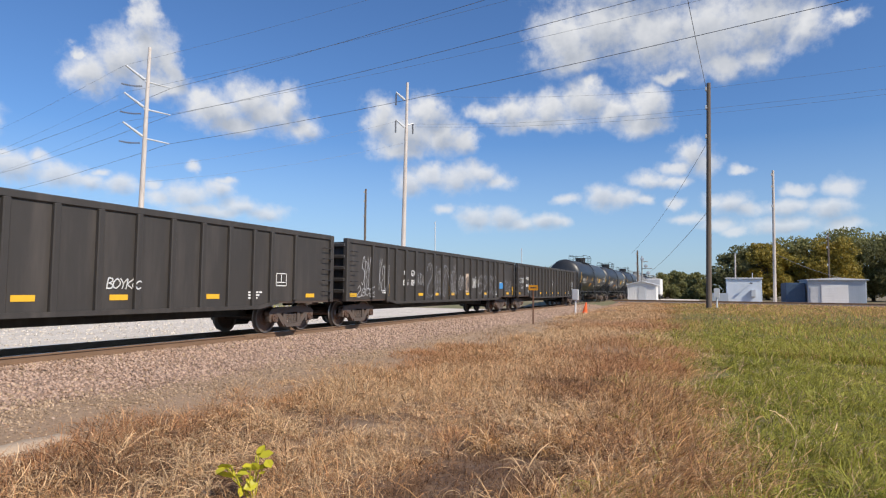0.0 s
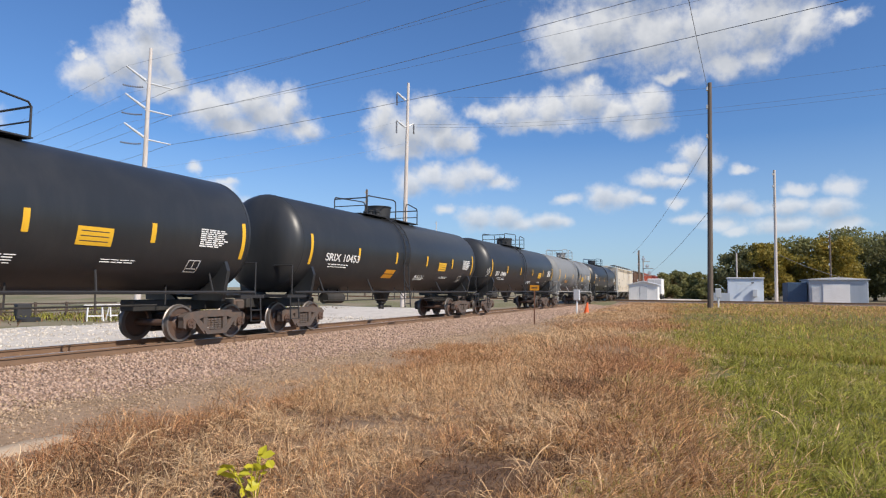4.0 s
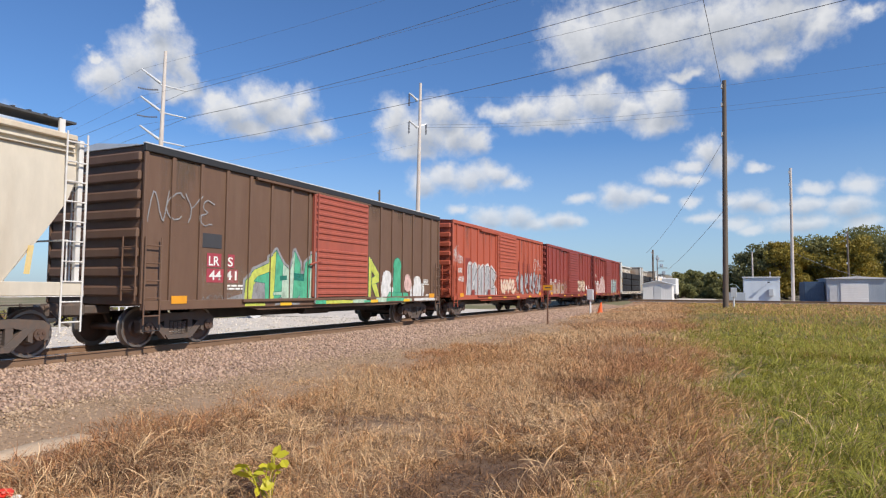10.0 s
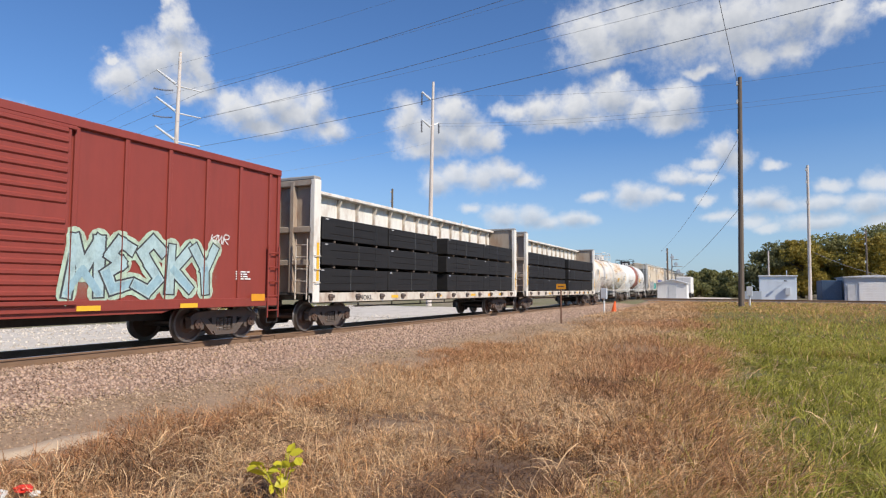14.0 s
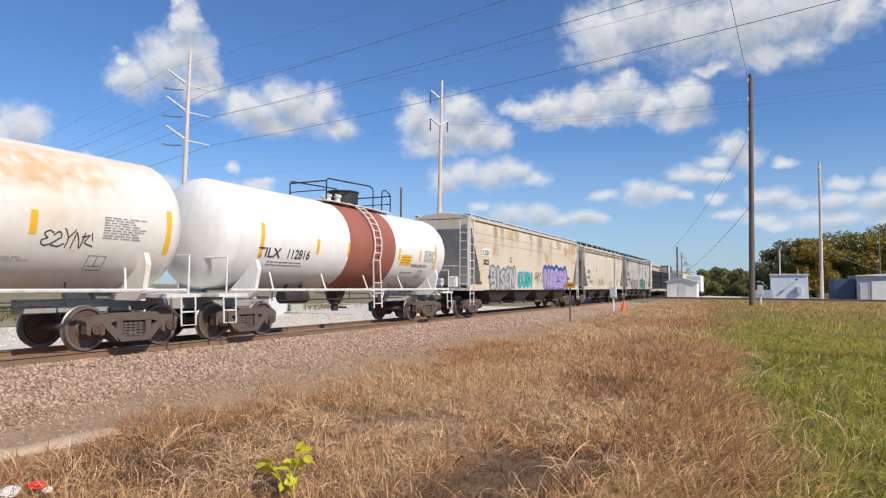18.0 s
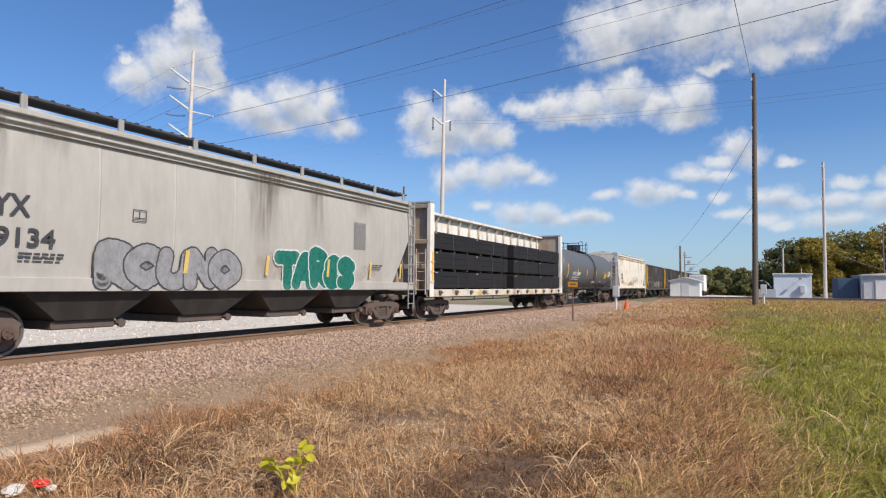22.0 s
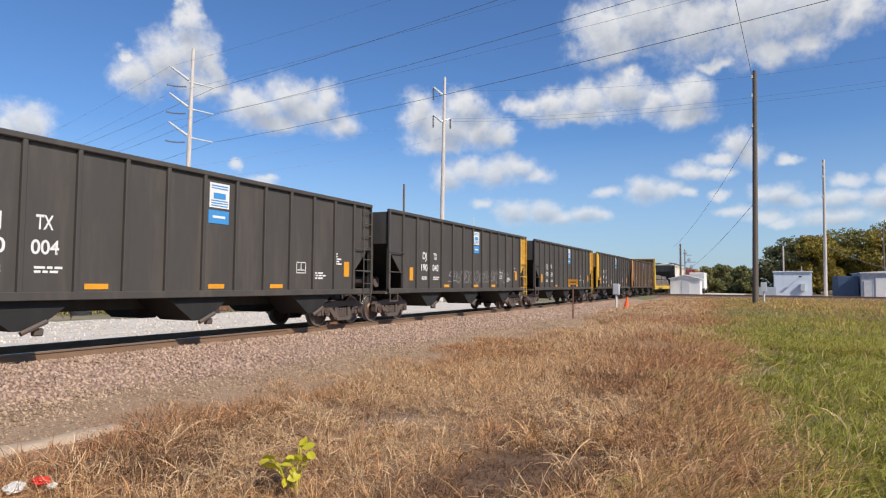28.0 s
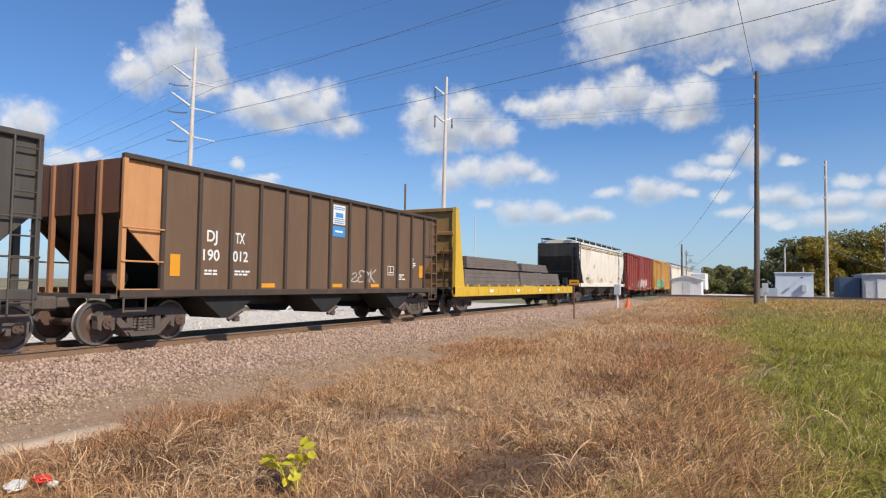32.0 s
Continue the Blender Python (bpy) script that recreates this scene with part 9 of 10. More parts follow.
def build_train():
    add = CARS.append
    W, D = M["white_letter"], M["dark_letter"]
    rec = -HW + 0.08            # face of a recessed side sheet

    def g(*a, **k):
        return lambda car, h: graffiti(car, *a, **k)

    def tag(*a, **k):
        return lambda car, h: scribble(car, *a, **k)

    def tank_g(*a, **k):
        return lambda car, h, ro: graffiti(car, *a, y=0, roll=ro, **k)

    def tank_tag(*a, **k):
        return lambda car, h, ro: scribble(car, *a, y=0, roll=ro, **k)

    def spot(x0, x1, z0, z1, mat):
        return lambda car, h: stain(car, x0, x1, z0, z1, mat, -HW - 0.004)

    def wall_piece(car, h):
        """Angular letters in mint, green and yellow with a grey cloud, and white clouds round a green column."""
        y = -HW + 0.04
        li, gr, mi, gy, wh, dg = M["lime"], M["green"], M["mint"], M["grey_spray"], M["white_spray"], M["dark_green"]
        forms = [
            (li, [[(-4.47, 0.9), (-4.2, 0.9), (-4.12, 1.45), (-4.42, 1.55)], [(-4.42, 1.55), (-4.12, 1.45), (-3.95, 1.62), (-4.1, 1.85)], [(-4.1, 1.85), (-3.95, 1.62), (-3.5, 1.78), (-3.5, 2.06)], [(-3.5, 0.9), (-3.28, 0.98), (-3.2, 2.42), (-3.5, 2.2)]]),
            (gr, [[(-4.1, 1.55), (-3.95, 1.68), (-3.5, 1.8), (-3.5, 1.5)], [(-3.62, 0.9), (-3.5, 0.9), (-3.5, 1.55), (-3.66, 1.5)], [(-3.28, 0.98), (-2.96, 1.15), (-2.9, 2.05), (-3.2, 2.42)], [(-2.45, 0.9), (-2.1, 1.2), (-2.12, 2.1), (-2.38, 2.45)], [(-2.1, 0.98), (-1.72, 0.92), (-1.72, 1.62), (-2.1, 1.6)], [(-1.95, 1.6), (-1.68, 1.6), (-1.62, 2.3), (-1.86, 2.12)]]),
            (mi, [[(-2.96, 1.12), (-2.7, 0.89), (-2.62, 1.9), (-2.9, 2.05)], [(-2.7, 0.89), (-2.45, 1.1), (-2.38, 2.45), (-2.62, 1.9)], [(-1.72, 0.95), (-1.57, 1.0), (-1.57, 2.4), (-1.66, 2.2)], [(-3.3, 1.18), (-2.95, 1.18), (-2.95, 1.27), (-3.3, 1.25)]]),
            (dg, [[(-2.4, 1.62), (-1.95, 1.6), (-1.95, 1.78), (-2.4, 1.8)], [(-3.02, 1.6), (-2.74, 1.62), (-2.74, 1.72), (-3.02, 1.7)]]),
            (li, [[(1.72, 1.0), (1.95, 1.0), (1.98, 2.4), (1.72, 2.5)], [(1.98, 2.38), (2.5, 1.9), (2.5, 1.62), (1.98, 2.0)], [(2.0, 1.5), (2.5, 1.62), (2.5, 1.9), (2.0, 1.75)], [(2.0, 1.5), (2.3, 1.55), (2.6, 1.0), (2.35, 1.0)]]),
            (gr, [[(3.0, 0.95), (4.9, 0.95), (4.75, 1.2), (3.3, 1.25)]]),
        ]
        cloud = [(q, 0) for m, polys in forms[:4] for p in polys for q in stroke(p + p[:1], 0.2, True)]
        cloud += [([(-4.2, 0.9), (-3.6, 0.9), (-3.6, 1.6), (-4.1, 1.5)], 0), ([(-5.1, 0.9), (-4.4, 0.9), (-4.4, 1.25), (-5.1, 1.1)], 0), ([(-3.3, 0.9), (-1.6, 0.9), (-1.6, 1.3), (-3.3, 1.3)], 0)]
        spray(car, cloud, gy, y, None, 0.002, "grey sprayed cloud")
        white = [(2.95, 1.35, 0.36), (3.05, 1.75, 0.3), (3.25, 1.15, 0.3), (5.3, 1.2, 0.34), (5.55, 1.6, 0.3), (5.9, 1.35, 0.25), (5.8, 1.05, 0.25), (6.5, 1.0, 0.16), (6.9, 1.02, 0.14)]
        spray(car, [(q, 0) for px, pz, r in white for q in stroke([(px, pz), (px + 0.1, pz)], 2 * r, True)], wh, y, None, 0.0025, "white sprayed clouds")
        spray(car, [(q, 0) for px, pz, r in ((4.75, 1.55, 0.3), (4.7, 1.75, 0.2)) for q in stroke([(px, pz), (px + 0.06, pz)], 2 * r, True)], M["pink"], y, None, 0.0035, "pink sprayed bloom")
        spray(car, [(q, 0) for q in stroke([(3.85, 1.0), (3.9, 2.25)], 0.66, True)], dg, y, None, 0.0036, "dark green contour")
        spray(car, [(q, 0) for q in stroke([(3.85, 1.0), (3.9, 2.25)], 0.6, True)], gr, y, None, 0.0042, "green sprayed column")
        for n, (m, polys) in enumerate(forms):
            spray(car, [(q, 0) for p in polys for q in stroke(p + p[:1], 0.035, False)], dg, y, None, 0.0045 + n * 0.001, "dark green contour")
            spray(car, [(p, 0) for p in polys], m, y, None, 0.005 + n * 0.001, "flat sprayed colour of angular letters")
        # overspray along the sill below the door
        for n, (x0, x1, z0, z1, m) in enumerate(((-4.5, -3.7, 0.88, 0.97, li), (-3.3, -2.2, 0.87, 0.95, gy), (-1.5, -0.9, 0.87, 1.03, gr), (-0.95, 0.6, 0.88, 0.99, li), (0.6, 1.5, 0.87, 1.02, mi), (1.3, 2.2, 0.89, 0.97, gr), (2.2, 3.0, 0.87, 1.05, mi), (2.95, 4.4, 0.9, 1.04, gr), (4.4, 5.0, 0.88, 1.0, mi), (5.2, 7.3, 0.88, 1.0, wh))):
            r = (z1 - z0) / 2
            spray(car, [(q, 0) for q in stroke([(x0 + r, z0 + r), ((x0 + x1) / 2, z0 + r * 1.15), (x1 - r, z0 + r * 0.9)], 2 * r, True)], m, -HW - 0.03, None, 0.002 + n * 0.0004, "sprayed colour along the sill")

    def patch(x0, x1, z0, z1, mat, y=rec):
        return lambda car, h: plate(car, "paint_patch", x0, x1, z0, z1, mat, y)

    add(gondola(-2.06, 17.67, "black 65-foot gondola car with ribbed sides and white tags", [], 1,
                [tag(1.5, 2.3, 1.3, 1.52, M["white_spray"], 2, 5, rec, t=0.03), tag(-4.0, -3.2, 1.2, 1.5, M["white_spray"], 3, 4, rec, t=0.025)]))
    add(gondola(18.66, 38.54, "black gondola car with faded silver graffiti all along",
                [(-5.53, -5.2, 1.9, "CI", 0.25), (-4.84, -4.41, 1.9, "GX", 0.25), (-5.58, -5.12, 1.5, "805", 0.25), (-4.84, -4.36, 1.5, "096", 0.25)], 2, [
        tag(-8.9, -8.3, 1.3, 2.6, M["silver"], 5, 3, rec, t=0.03), tag(-9.2, -8.0, 1.05, 1.45, M["silver"], 15, 4, rec, t=0.03),
        tag(-7.6, -7.0, 1.2, 2.5, M["silver"], 6, 3, rec, t=0.03), tag(-4.3, -3.6, 1.5, 2.1, M["silver"], 7, 4, rec, t=0.02),
        g(-3.4, 0.3, 1.0, 2.5, None, M["grey_spray"], 16, 4, y=rec, label="faded silver sprayed outlines"), tag(-0.5, 0.3, 1.05, 1.9, M["grey_spray"], 17, 2, rec, t=0.03),
        tag(0.5, 1.2, 1.3, 2.1, M["silver"], 8, 4, rec, t=0.03), patch(1.5, 1.95, 1.2, 2.15, M["peach"]), tag(1.52, 1.93, 1.25, 2.1, M["dark_letter"], 18, 3, rec - 0.004, t=0.04),
        tag(2.5, 3.2, 1.4, 2.05, M["white_spray"], 9, 4, rec, t=0.035), g(3.4, 6.5, 1.02, 2.1, None, M["grey_spray"], 10, 4, y=rec, label="faded silver sprayed outlines"), patch(6.95, 7.75, 1.4, 1.75, M["blue_panel"]),
        tag(8.2, 9.4, 1.2, 1.9, M["grey_spray"], 19, 4, rec, t=0.035)]))
    add(gondola(39.45, 59.26, "black gondola car lettered in white with a chalked tag",
                [(-7.8, -7.1, 2.02, "CIGX", 0.2), (-7.8, -7.08, 1.57, "8047", 0.2), (-6.82, -6.5, 1.57, "51", 0.2)], 3, [
        tag(-9.4, -8.45, 1.8, 2.2, M["white_spray"], 11, 4, rec, t=0.035), tag(-9.0, -8.6, 1.42, 1.65, M["white_spray"], 21, 3, rec, t=0.02),
        patch(6.15, 6.68, 1.78, 2.05, M["grey_patch"]), tag(6.8, 7.65, 1.75, 2.12, M["white_spray"], 12, 4, rec, t=0.035), tag(-0.3, 0.1, 1.6, 2.1, M["white_spray"], 22, 2, rec, t=0.03)]))
    spec = [
        (60.07, 77.05, "satin black tank car with yellow reflective strips", "tank_black", [(-6.5, -5.55, 2.28, "VMSX", 0.26), (-5.4, -4.84, 2.28, "5114", 0.26)]),
        (78.1, 94.7, "satin black tank car with white print along its side", "tank_black", [(-6.3, -5.4, 2.28, "SRIX", 0.26), (-5.2, -4.2, 2.28, "10453", 0.26)]),
        (95.87, 112.25, "satin black tank car with a scrawled tag on its end", "tank_black", [(-6.45, -5.75, 2.18, "SRIX", 0.27), (-5.48, -4.48, 2.18, "10486", 0.27)]),
        (112.9, 128.9, "dull grey tank car streaked with black spills", "tank_grey", [(-4.6, -3.58, 2.0, "155504", 0.22)]),
        (129.9, 146.67, "charcoal black tank car with white tags near its end", "tank_black", [(-6.38, -5.42, 1.88, "SHQX", 0.23), (-5.24, -4.5, 1.88, "9867", 0.23)]),
    ]
    for i, (a, b, lab, m, marks) in enumerate(spec):
        ex = []
        lm, tape, plac = W, "yellow_tape", (2.78, 2.9, 3.1, 2.55, None)[i]
        if i in (0, 1):
            ex = [lambda c, h, ro: plate(c, "orange_panel", -2.1, -1.3, 1.78, 1.93, M["orange_tape"], 0, "", ro, 0.06), lambda c, h, ro: plate(c, "orange_panel", -2.04, -1.24, 1.96, 2.11, M["orange_tape"], 0, "", ro, 0.06)]
        if i == 2:
            ex = [tank_tag(-8.05, -7.5, 2.1, 2.7, M["white_spray"], 31, 4, t=0.025)]
        if i == 3:
            lm = M["orange_tape"]
            ex = [lambda c, h, ro: spill(c, 0.42, 1.12, 3.38, 2.1, 3, ro), lambda c, h, ro: spill(c, 0.75, 1.3, 3.3, 1.85, 8, ro), lambda c, h, ro: spill(c, 2.02, 2.36, 2.98, 1.95, 5, ro), lambda c, h, ro: stain(c, 2.2, 6.0, 3.5, 4.3, M["streak"], 0, ro), lambda c, h, ro: stain(c, -6.5, -1.0, 1.5, 2.6, M["streak_low"], 0, ro), lambda c, h, ro: stain(c, -1.0, 7.0, 1.45, 2.3, M["streak_low"], 0, ro), lambda c, h, ro: stain(c, 0.2, 1.6, 1.8, 3.6, M["streak"], 0, ro)]
        if i == 4:
            ex = [tank_tag(-7.28, -6.24, 2.86, 3.16, M["white_letter"], 34, t=0.036, word="ATOMIK"), tank_tag(-7.0, -6.5, 2.66, 2.8, M["white_letter"], 33, 4, t=0.026),
                  tank_tag(-6.9, -6.71, 2.4, 2.6, M["white_letter"], 36, t=0.028, word="K"), tank_tag(-6.27, -5.95, 2.72, 3.05, M["white_letter"], 38, t=0.032, word="O")]
        add(tank_car(a, b, lab, M[m], M["black_iron"] if i != 3 else M["grey_iron"], 1.56, 2.78, None, marks, lm, tape, ex, "dark" if i != 3 else "round", plac, *TANK_FIT[i]))
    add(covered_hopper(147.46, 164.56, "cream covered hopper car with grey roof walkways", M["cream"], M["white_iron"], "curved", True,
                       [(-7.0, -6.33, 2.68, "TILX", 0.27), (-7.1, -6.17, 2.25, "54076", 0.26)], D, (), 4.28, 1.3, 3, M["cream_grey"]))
    add(boxcar(165.86, 181.24, "dark brown boxcar with a red door and green graffiti", M["box_brown"], M["box_door"],
               [(-5.72, -5.37, 1.92, "LR", 0.24), (-5.08, -4.9, 1.92, "S", 0.24), (-5.7, -5.3, 1.57, "44", 0.24), (-5.18, -4.75, 1.57, "41", 0.24)], [
        patch(-5.78, -5.3, 1.88, 2.22, M["pale_red"], -HW + 0.052), patch(-5.14, -4.84, 1.88, 2.22, M["pale_red"], -HW + 0.052), patch(-5.78, -5.22, 1.5, 1.84, M["pale_red"], -HW + 0.052), patch(-5.22, -4.7, 1.5, 1.84, M["pale_red"], -HW + 0.056), patch(-5.95, -5.3, 2.35, 2.7, M["dark_letter"], -HW + 0.052),
        tag(-7.5, -5.6, 2.8, 3.75, M["grey_spray"], 41, 4, -HW + 0.04, t=0.035),
        wall_piece, tag(-5.9, -4.6, 0.95, 1.2, M["grey_patch"], 47, 8, -HW + 0.04, t=0.02)], 4.5, "thin", 0.86))
    add(boxcar(182.69, 198.07, "faded orange-red boxcar with silver graffiti", M["box_orange"], M["box_orange"],
               [(-6.95, -6.47, 2.17, "LRS", 0.22), (-6.95, -6.22, 1.73, "4738", 0.25)], [
        tag(-7.55, -7.05, 2.65, 3.4, M["white_spray"], 51, 3, -HW + 0.04, t=0.03), tag(-6.95, -6.4, 2.6, 3.05, M["white_spray"], 53, 5, -HW + 0.04, t=0.03),
        patch(-6.3, -5.3, 1.6, 2.9, M["box_red"], -HW + 0.052),
        g(-5.9, -1.7, 0.85, 2.6, M["silver"], M["dark_letter"], 52, y=-HW + 0.04, halo=M["white_spray"], label="silver sprayed block lettering", word="KONE", fat=0.42, block=True),
        patch(-5.35, -4.95, 0.9, 1.35, M["box_red"], -HW - 0.012), patch(-3.1, -2.7, 0.9, 1.35, M["box_red"], -HW - 0.012), g(-1.3, 1.3, 1.15, 2.0, M["peach"], M["pink"], 57, 4, y=-HW + 0.04, label="cream sprayed lettering across the door"),
        patch(2.35, 2.75, 1.25, 3.1, M["box_red"], -HW + 0.03), patch(3.3, 3.7, 1.25, 3.05, M["box_red"], -HW + 0.03), patch(4.25, 4.7, 1.25, 3.0, M["box_red"], -HW + 0.03),
        g(1.9, 7.4, 1.0, 2.5, M["silver"], M["dark_letter"], 55, 8, y=-HW + 0.04, label="silver and black sprayed lettering", shade=M["grey_patch"]),
        patch(5.9, 6.5, 1.3, 2.2, M["box_red"], -HW + 0.03), tag(5.6, 7.2, 2.6, 3.4, M["white_spray"], 54, 3, -HW + 0.04, t=0.04)], 4.57, False, 0.9))
    add(boxcar(199.27, 214.96, "brick-red boxcar with cream graffiti", M["box_red"], M["box_red"],
               [(-6.86, -6.42, 1.9, "H S", 0.24), (-5.76, -5.08, 1.9, "6702", 0.24)], [
        g(-7.3, -2.8, 0.85, 1.8, M["faded_cream"], M["mauve"], 62, y=-HW + 0.04, halo=M["faded_cream"], label="faded cream and mauve sprayed lettering", word="BRUNES", fat=0.36, shade=M["lime_faded"]), patch(-3.54, -2.92, 1.32, 1.68, M["dark_grass"], -HW + 0.03),
        lambda car, h: stencil_box(car, -4.5, 1.82, 0.26, W, -HW + 0.05), lambda car, h: stencil_box(car, -2.55, 2.9, 0.16, W, -HW + 0.05), lambda car, h: stencil_box(car, -2.55, 1.75, 0.14, W, -HW + 0.05), g(1.75, 4.85, 1.25, 2.15, M["peach"], M["rust"], 64, y=-HW + 0.04, label="cream sprayed lettering", word="COPER", fat=0.33, gap=-0.12, shade=M["white_spray"]), patch(5.3, 5.75, 1.4, 1.75, M["white_letter"], -HW + 0.045)], 4.57, False, 1.13))
    add(boxcar(215.96, 231.27, "brick-red boxcar with pink and pale blue graffiti", M["box_red"], M["box_red"],
               [(-6.87, -6.35, 1.93, "LRS", 0.24), (-5.82, -5.0, 1.93, "2343", 0.24)], [
        patch(-6.95, -6.25, 1.86, 2.24, M["white_letter"], -HW + 0.052), patch(-5.9, -4.9, 1.86, 2.24, M["white_letter"], -HW + 0.052),
        g(-6.6, -1.75, 0.85, 2.0, M["pink"], M["white_spray"], 72, y=-HW + 0.04, label="pale pink sprayed lettering", word="BAMAO", fat=0.36, block=True),
        g(-4.6, -1.75, 1.2, 2.6, M["pink"], M["white_spray"], 73, y=-HW + 0.04, label="pale pink sprayed lettering", word="AMA", fat=0.3, block=True),
        g(1.5, 5.55, 1.15, 2.42, M["aqua"], M["dark_letter"], 78, y=-HW + 0.04, halo=M["mint"], label="pale blue sprayed lettering", shade=M["aqua_deep"], word="MESKY", fat=0.3, block=True),
        tag(-6.85, -6.2, 2.6, 2.95, M["peach"], 75, 4, -HW + 0.04, t=0.04), tag(5.2, 5.8, 2.4, 2.65, M["white_spray"], 76, 3, -HW + 0.04, t=0.03)], 4.57, False, 1.1, D))
    lab = "white centerbeam flat car loaded with black-wrapped lumber"
    for i, (a, b, gap) in enumerate(((232.77, 251.21, -0.2), (253.01, 271.66, 0.35))):
        car, h, deck, white = centerbeam(a, b, lab, [(-6.7, -5.9, 0.96, "NOKL", 0.16)] if i == 0 else [], 7 + i, True)
        load_bundles(car, h, deck, 90 + i, gap, 2.38)
        add(car)
    add(tank_car(273.16, 288.84, "cream tank car streaked with orange rust and tags", M["tank_stained"], M["white_iron"], 1.5, 2.69, None,
                 [(-6.09, -5.32, 2.2, "DBCX", 0.27), (-5.07, -4.03, 2.2, "201123", 0.27)], M["grey_patch"], "yellow_tape", [
        tank_g(-3.3, -1.6, 1.5, 2.3, None, M["grey_patch"], 81, word="EUSA"), tank_g(-0.3, 3.0, 1.6, 2.4, None, M["grey_patch"], 83, word="NOBUMSO"),
        lambda c, h, ro: stain(c, 1.6, 6.2, 3.0, 4.1, M["rust_wash"], 0, ro), lambda c, h, ro: stain(c, -6.8, -3.4, 3.2, 4.2, M["rust_wash"], 0, ro), lambda c, h, ro: stain(c, -3.8, -1.6, 3.4, 4.2, M["rust_wash"], 0, ro), lambda c, h, ro: stain(c, 0.3, 2.4, 2.7, 3.6, M["rust_wash"], 0, ro),
        tank_tag(4.2, 5.2, 2.05, 2.45, M["dark_letter"], 85, 5, t=0.025), tank_tag(-7.5, -6.98, 2.6, 3.1, M["dark_letter"], 84, 3, t=0.03)], "round", 2.35, (-6.95, -3.75, -1.57, 1.6, 3.95, 6.86), -0.71, (0.1, 0.5), ((-2.12, -0.1), (0.54, 2.0))))
    add(tank_car(289.4, 302.5, "short white tank car with a red-brown middle band", M["tank_white"], M["white_iron"], 1.46, 2.73, (-1.0, 1.85, M["tank_band"]),
                 [(-5.1, -4.2, 2.13, "TILX", 0.27), (-3.9, -2.95, 2.13, "112816", 0.27), (3.2, 4.42, 2.1, "HYDROCHLORIC ACID", 0.12)], D, "yellow_tape", (), "dark", 2.3, (-5.07, -2.69, -1.1, 2.11, 3.7, 5.0), 0.53, (0.58, 0.55), ((-1.37, 1.4), (2.0, 2.6))))
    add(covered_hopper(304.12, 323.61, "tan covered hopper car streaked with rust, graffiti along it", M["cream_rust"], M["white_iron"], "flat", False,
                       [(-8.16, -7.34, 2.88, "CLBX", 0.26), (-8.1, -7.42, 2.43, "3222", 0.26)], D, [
        patch(-8.25, -7.25, 2.82, 3.2, M["white_letter"], -HW + 0.004),
        g(-7.4, -3.75, 1.2, 2.33, M["silver"], M["dark_letter"], 92, label="silver sprayed bubble lettering", word="BISON", fat=0.37, gap=-0.12, halo=M["grey_spray"]),
        g(-3.4, -0.55, 1.35, 2.2, M["teal"], M["dark_letter"], 94, halo=M["aqua"], label="teal sprayed bubble lettering", word="SUSI", fat=0.33, shade=M["aqua"]),
        tag(-0.4, 1.0, 1.7, 2.3, M["dark_letter"], 98, 4, -HW - 0.03, t=0.04),
        g(1.3, 6.75, 1.2, 2.55, M["violet"], M["dark_letter"], 97, halo=M["blue_spray"], label="lilac sprayed bubble lettering on blue", word="NEESA", fat=0.36, gap=-0.12, shadow=M["violet_deep"], cloud=0.11),
        tag(0.2, 1.2, 1.45, 1.7, M["white_spray"], 99, 5, -HW - 0.03, t=0.03), tag(7.2, 7.9, 1.5, 1.75, M["white_spray"], 100, 4, -HW - 0.03, t=0.03),
        spot(5.6, 7.6, 3.45, 4.1, M["rust_wash"]), spot(7.7, 9.0, 2.85, 3.45, M["rust_wash"]), spot(4.4, 5.6, 3.8, 4.4, M["rust_wash"]), spot(6.1, 6.6, 3.0, 4.2, M["streak"]), spot(-7.1, -5.9, 2.85, 3.5, M["rust_wash"]), spot(-6.9, -6.1, 3.8, 4.42, M["rust_wash"]), spot(-5.3, -4.1, 3.8, 4.44, M["rust_wash"]), spot(1.5, 2.5, 2.8, 3.5, M["rust_wash"]), spot(0.0, 1.3, 2.3, 4.35, M["streak"]), spot(7.4, 9.2, 3.6, 4.4, M["rust_wash"]), spot(2.6, 3.3, 2.6, 4.3, M["tan_wash"])], 4.5, 1.3, 4, M["cream_grey"]))
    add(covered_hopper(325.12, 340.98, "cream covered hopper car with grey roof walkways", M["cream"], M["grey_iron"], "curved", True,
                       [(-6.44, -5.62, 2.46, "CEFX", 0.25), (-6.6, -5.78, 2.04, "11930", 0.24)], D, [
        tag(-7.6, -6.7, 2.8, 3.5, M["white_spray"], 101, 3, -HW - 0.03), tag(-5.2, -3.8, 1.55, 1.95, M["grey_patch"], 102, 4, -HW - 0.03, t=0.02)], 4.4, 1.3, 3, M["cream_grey"]))
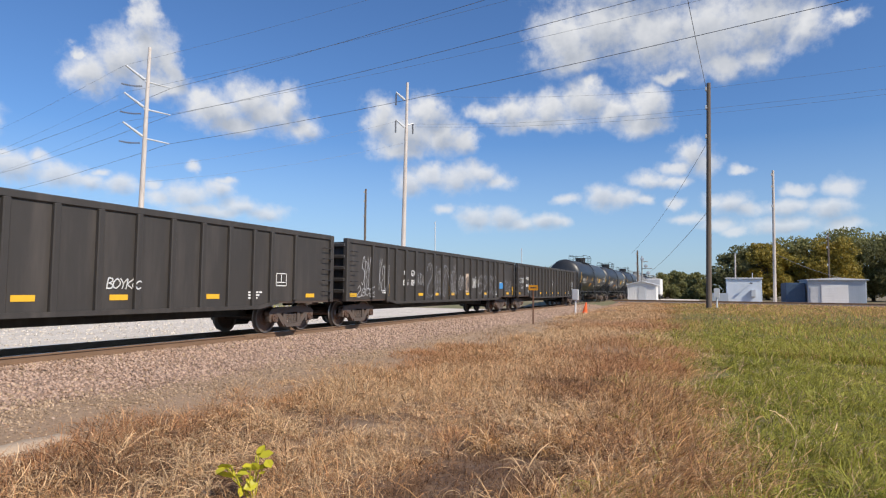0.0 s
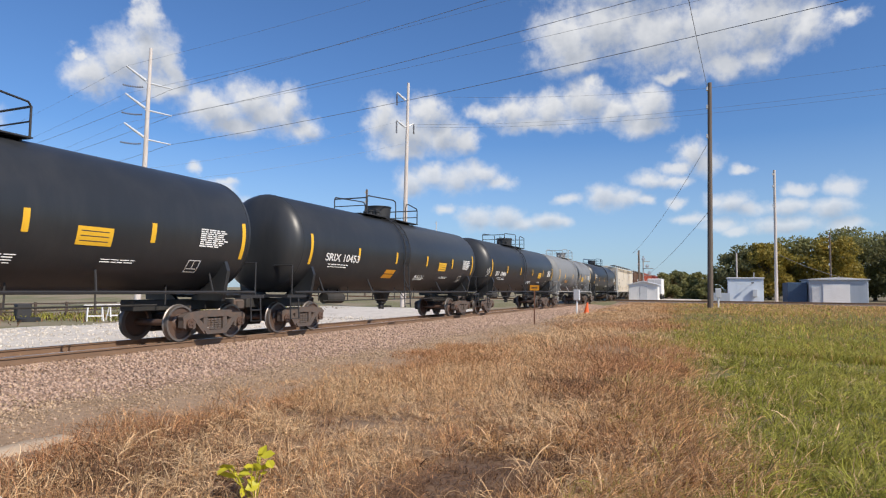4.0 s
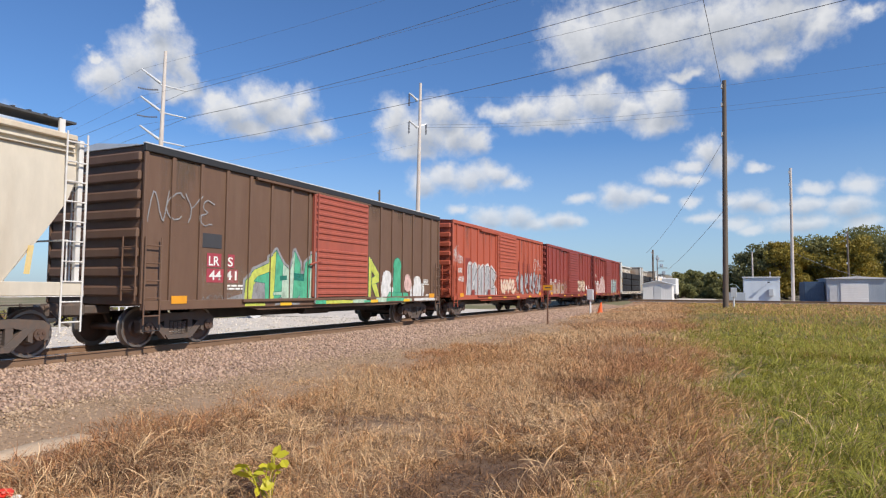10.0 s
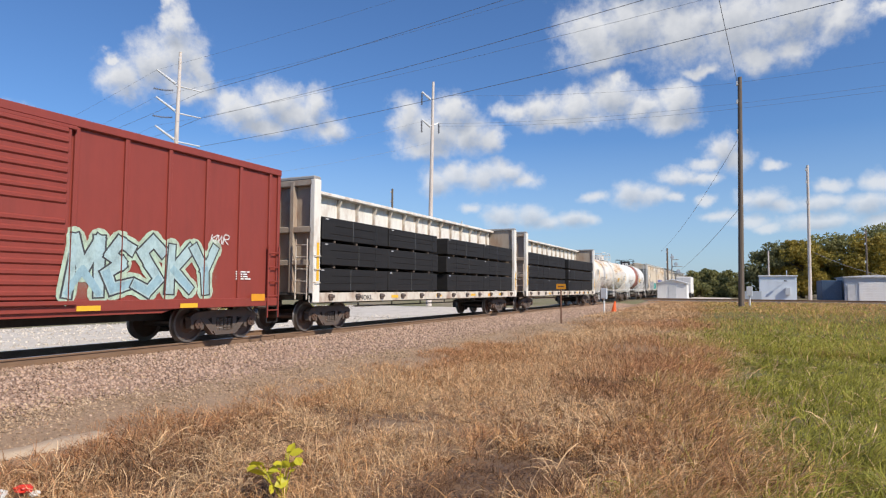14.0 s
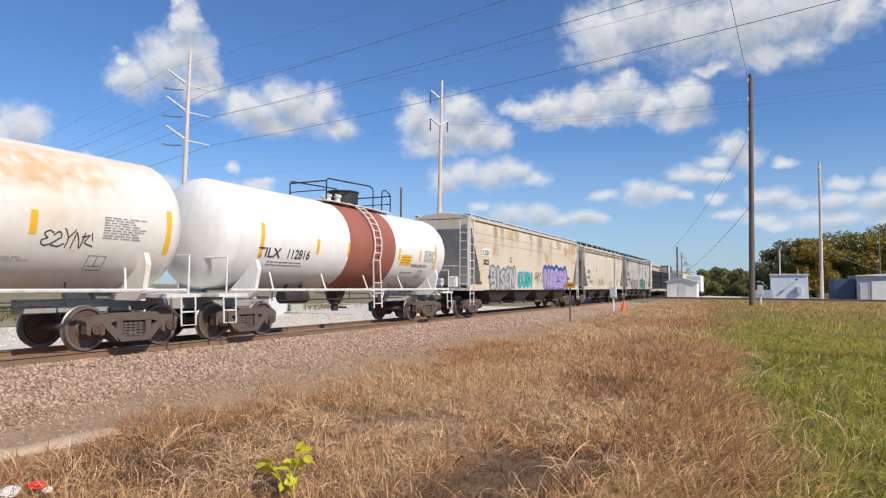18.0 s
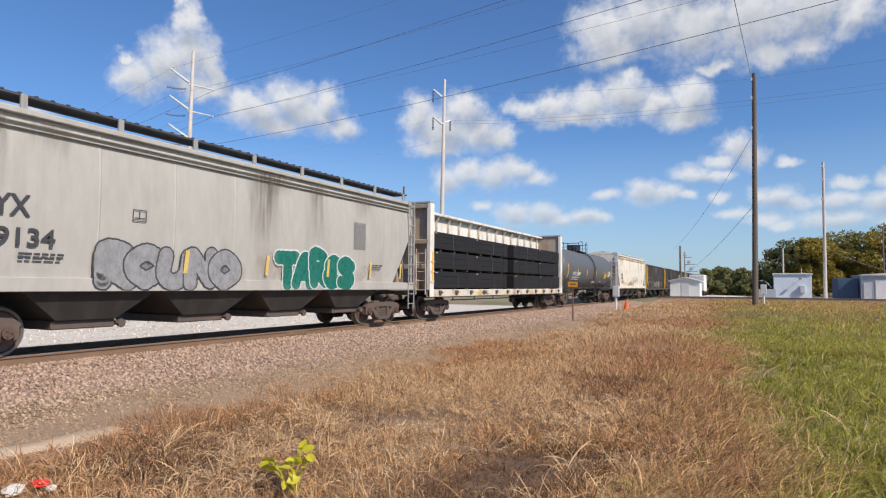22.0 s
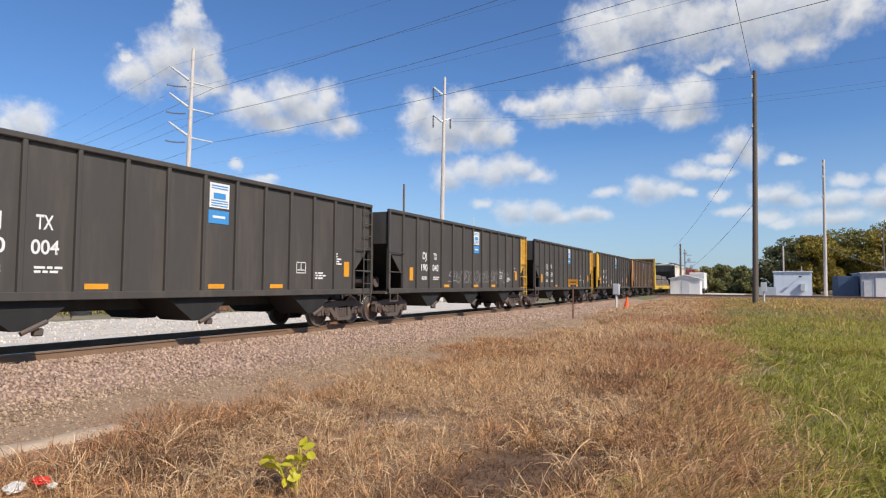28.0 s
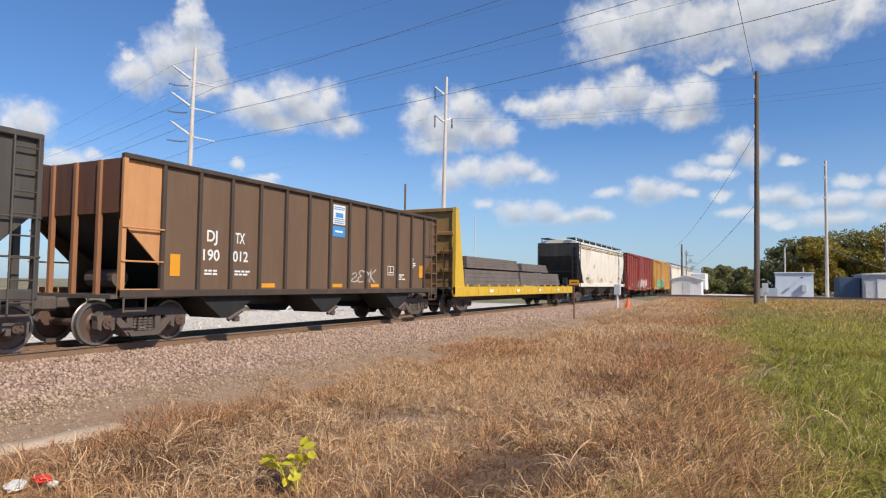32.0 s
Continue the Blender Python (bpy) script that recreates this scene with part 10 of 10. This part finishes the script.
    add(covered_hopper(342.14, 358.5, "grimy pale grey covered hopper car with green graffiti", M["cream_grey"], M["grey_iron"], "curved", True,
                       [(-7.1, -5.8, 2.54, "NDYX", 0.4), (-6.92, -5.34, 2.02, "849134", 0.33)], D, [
        g(-4.7, -0.7, 1.2, 2.2, M["grey_spray"], M["dark_letter"], 112, label="grey sprayed bubble lettering", word="ROUNO", fat=0.46, gap=-0.1, shade=M["grey_patch"]),
        g(0.5, 4.3, 1.2, 2.35, M["dark_green"], M["white_spray"], 114, label="deep green sprayed lettering with white contours", word="TARES", fat=0.52, gap=-0.08),
        patch(4.2, 4.86, 2.52, 3.38, M["grey_patch"], -HW + 0.0), tag(4.7, 5.5, 1.6, 2.0, M["grey_patch"], 116, 3, -HW - 0.03, t=0.02)], 4.4, 1.3, 4, M["cream_grey"]))
    car, h, deck, white = centerbeam(359.74, 378.33, lab, [(-4.1, -3.2, 0.96, "NOKL", 0.16)], 11, True)
    load_bundles(car, h, deck, 97, -0.1, 2.38)
    add(car)
    add(tank_car(379.2, 395.35, "charcoal grey tank car lettered in white", M["tank_charcoal"], M["black_iron"], 1.5, 2.62, None,
                 [(-5.72, -4.9, 2.14, "GATX", 0.27), (-4.78, -3.7, 2.14, "35584", 0.27), (-5.72, -3.85, 1.97, "LD LMT 191000 LBS 86650 KGS", 0.09), (-5.72, -3.95, 1.83, "LT WT 72000 LBS 32650 KGS", 0.09)], W, "yellow_tape", (), "dark", 4.24, (-7.06, -4.4, -1.75, 1.24, 4.3, 7.02)))
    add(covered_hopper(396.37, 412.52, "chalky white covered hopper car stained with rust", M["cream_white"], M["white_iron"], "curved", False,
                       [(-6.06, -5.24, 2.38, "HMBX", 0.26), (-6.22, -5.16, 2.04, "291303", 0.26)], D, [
        tag(-0.5, 2.8, 1.75, 2.45, M["dark_letter"], 121, 9, -HW - 0.03, t=0.03), tag(-0.6, 0.2, 1.4, 1.9, M["dark_letter"], 123, 3, -HW - 0.03, t=0.03),
        tag(-5.4, -4.7, 1.55, 2.0, M["orange_tape"], 122, 4, -HW - 0.03)], 4.3, 1.3, 4, M["cream_grey"]))
    dj = "charcoal open-top hopper car, blue and white emblem"
    ye, og, dk, br = M["dj_end"], M["dj_end_orange"], M["dj"], M["dj_brown"]
    for a, b, num, body, f, r, lab2, ex in (
            (413.66, 427.84, "026", dk, ye, dk, dj + ", yellow end", [g(-1.6, 3.2, 1.3, 2.1, M["white_spray"], M["grey_patch"], 131, 4, y=rec)]),
            (429.38, 443.58, "004", dk, ye, dk, dj + ", yellow end", []),
            (444.7, 459.24, "040", dk, dk, ye, dj + ", yellow rear", [tag(-2.4, 1.2, 1.35, 1.95, M["silver"], 133, 9, rec, t=0.02), tag(1.3, 4.7, 1.35, 2.1, M["silver"], 134, 8, rec, t=0.02)]),
            (460.75, 474.88, "024", dk, dk, ye, dj + ", yellow rear", []),
            (476.48, 490.6, "033", dk, ye, dk, dj + ", yellow end", [tag(-2.0, -1.1, 1.35, 1.8, M["white_spray"], 135, 4, rec, t=0.02)]),
            (492.22, 506.13, "012", br, og, br, "weathered brown open-top hopper car with pale orange ends", [tag(1.2, 2.6, 1.35, 1.8, M["white_spray"], 137, 4, rec, t=0.03)])):
        add(open_hopper(a, b, lab2, body, f, r, [(-4.7, -4.38, 2.3, "DJ", 0.28), (-3.8, -3.48, 2.3, "TX", 0.28), (-4.8, -4.3, 1.85, "190", 0.27), (-3.87, -3.36, 1.85, num, 0.27)], ex))
    add(bulkhead_flat(507.88, 526.5, "yellow bulkhead flat car loaded with grey steel slabs"))
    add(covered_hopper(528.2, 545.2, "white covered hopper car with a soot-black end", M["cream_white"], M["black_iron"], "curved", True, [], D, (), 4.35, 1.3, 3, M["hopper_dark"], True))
    add(boxcar(546.6, 562.1, "brick-red boxcar with pale graffiti", M["box_red"], M["box_red"], [], [g(-2, 4, 1.0, 2.0, M["pink"], M["white_spray"], 141, 5)], 4.5))
    add(boxcar(563.5, 579.0, "ochre boxcar with green graffiti", M["box_ochre"], M["box_ochre"], [], [g(-5, 1, 1.0, 2.2, M["green"], M["white_spray"], 143, 5)], 4.5))
    add(covered_hopper(580.4, 596.4, "white covered hopper car", M["cream_white"], M["white_iron"], "curved", True, [], D, (), 4.3, 1.3, 3))
    add(covered_hopper(597.8, 613.8, "white covered hopper car", M["cream_white"], M["white_iron"], "curved", True, [], D, (), 4.3, 1.3, 3))


def gone(t):
    """How far the train has run at t seconds, in metres."""
    u = t / 32.0
    return 1.03125 * (487.822 * u - 1.276 * u ** 2 - 31.842 * u ** 3 + 14.452 * u ** 4)


def motions():
    for car in CARS:
        x0 = car.location.x
        walk(car, [(t, pose(x0 - gone(t), TY, RZ)) for t in range(0, 33, 4)])
    # wheels turn with the way run; the wheelsets of one side of every truck share their keys
    first = {}
    for ob, s in WHEELSETS:
        if s not in first:
            walk(ob, [(k / 30, Matrix.Translation((s * 0.889, 0, WHEEL_R)) @ Matrix.Rotation(-gone(k / 30) / WHEEL_R, 4, "Y")) for k in range(0, 961)])
            first[s] = ob.animation_data
        else:
            ob.rotation_mode = "QUATERNION"
            keys = ob.animation_data_create()
            keys.action = first[s].action
            keys.action_slot = first[s].action_slot


build_train()
build_trees()
build_grass()
build_stones()
motions()
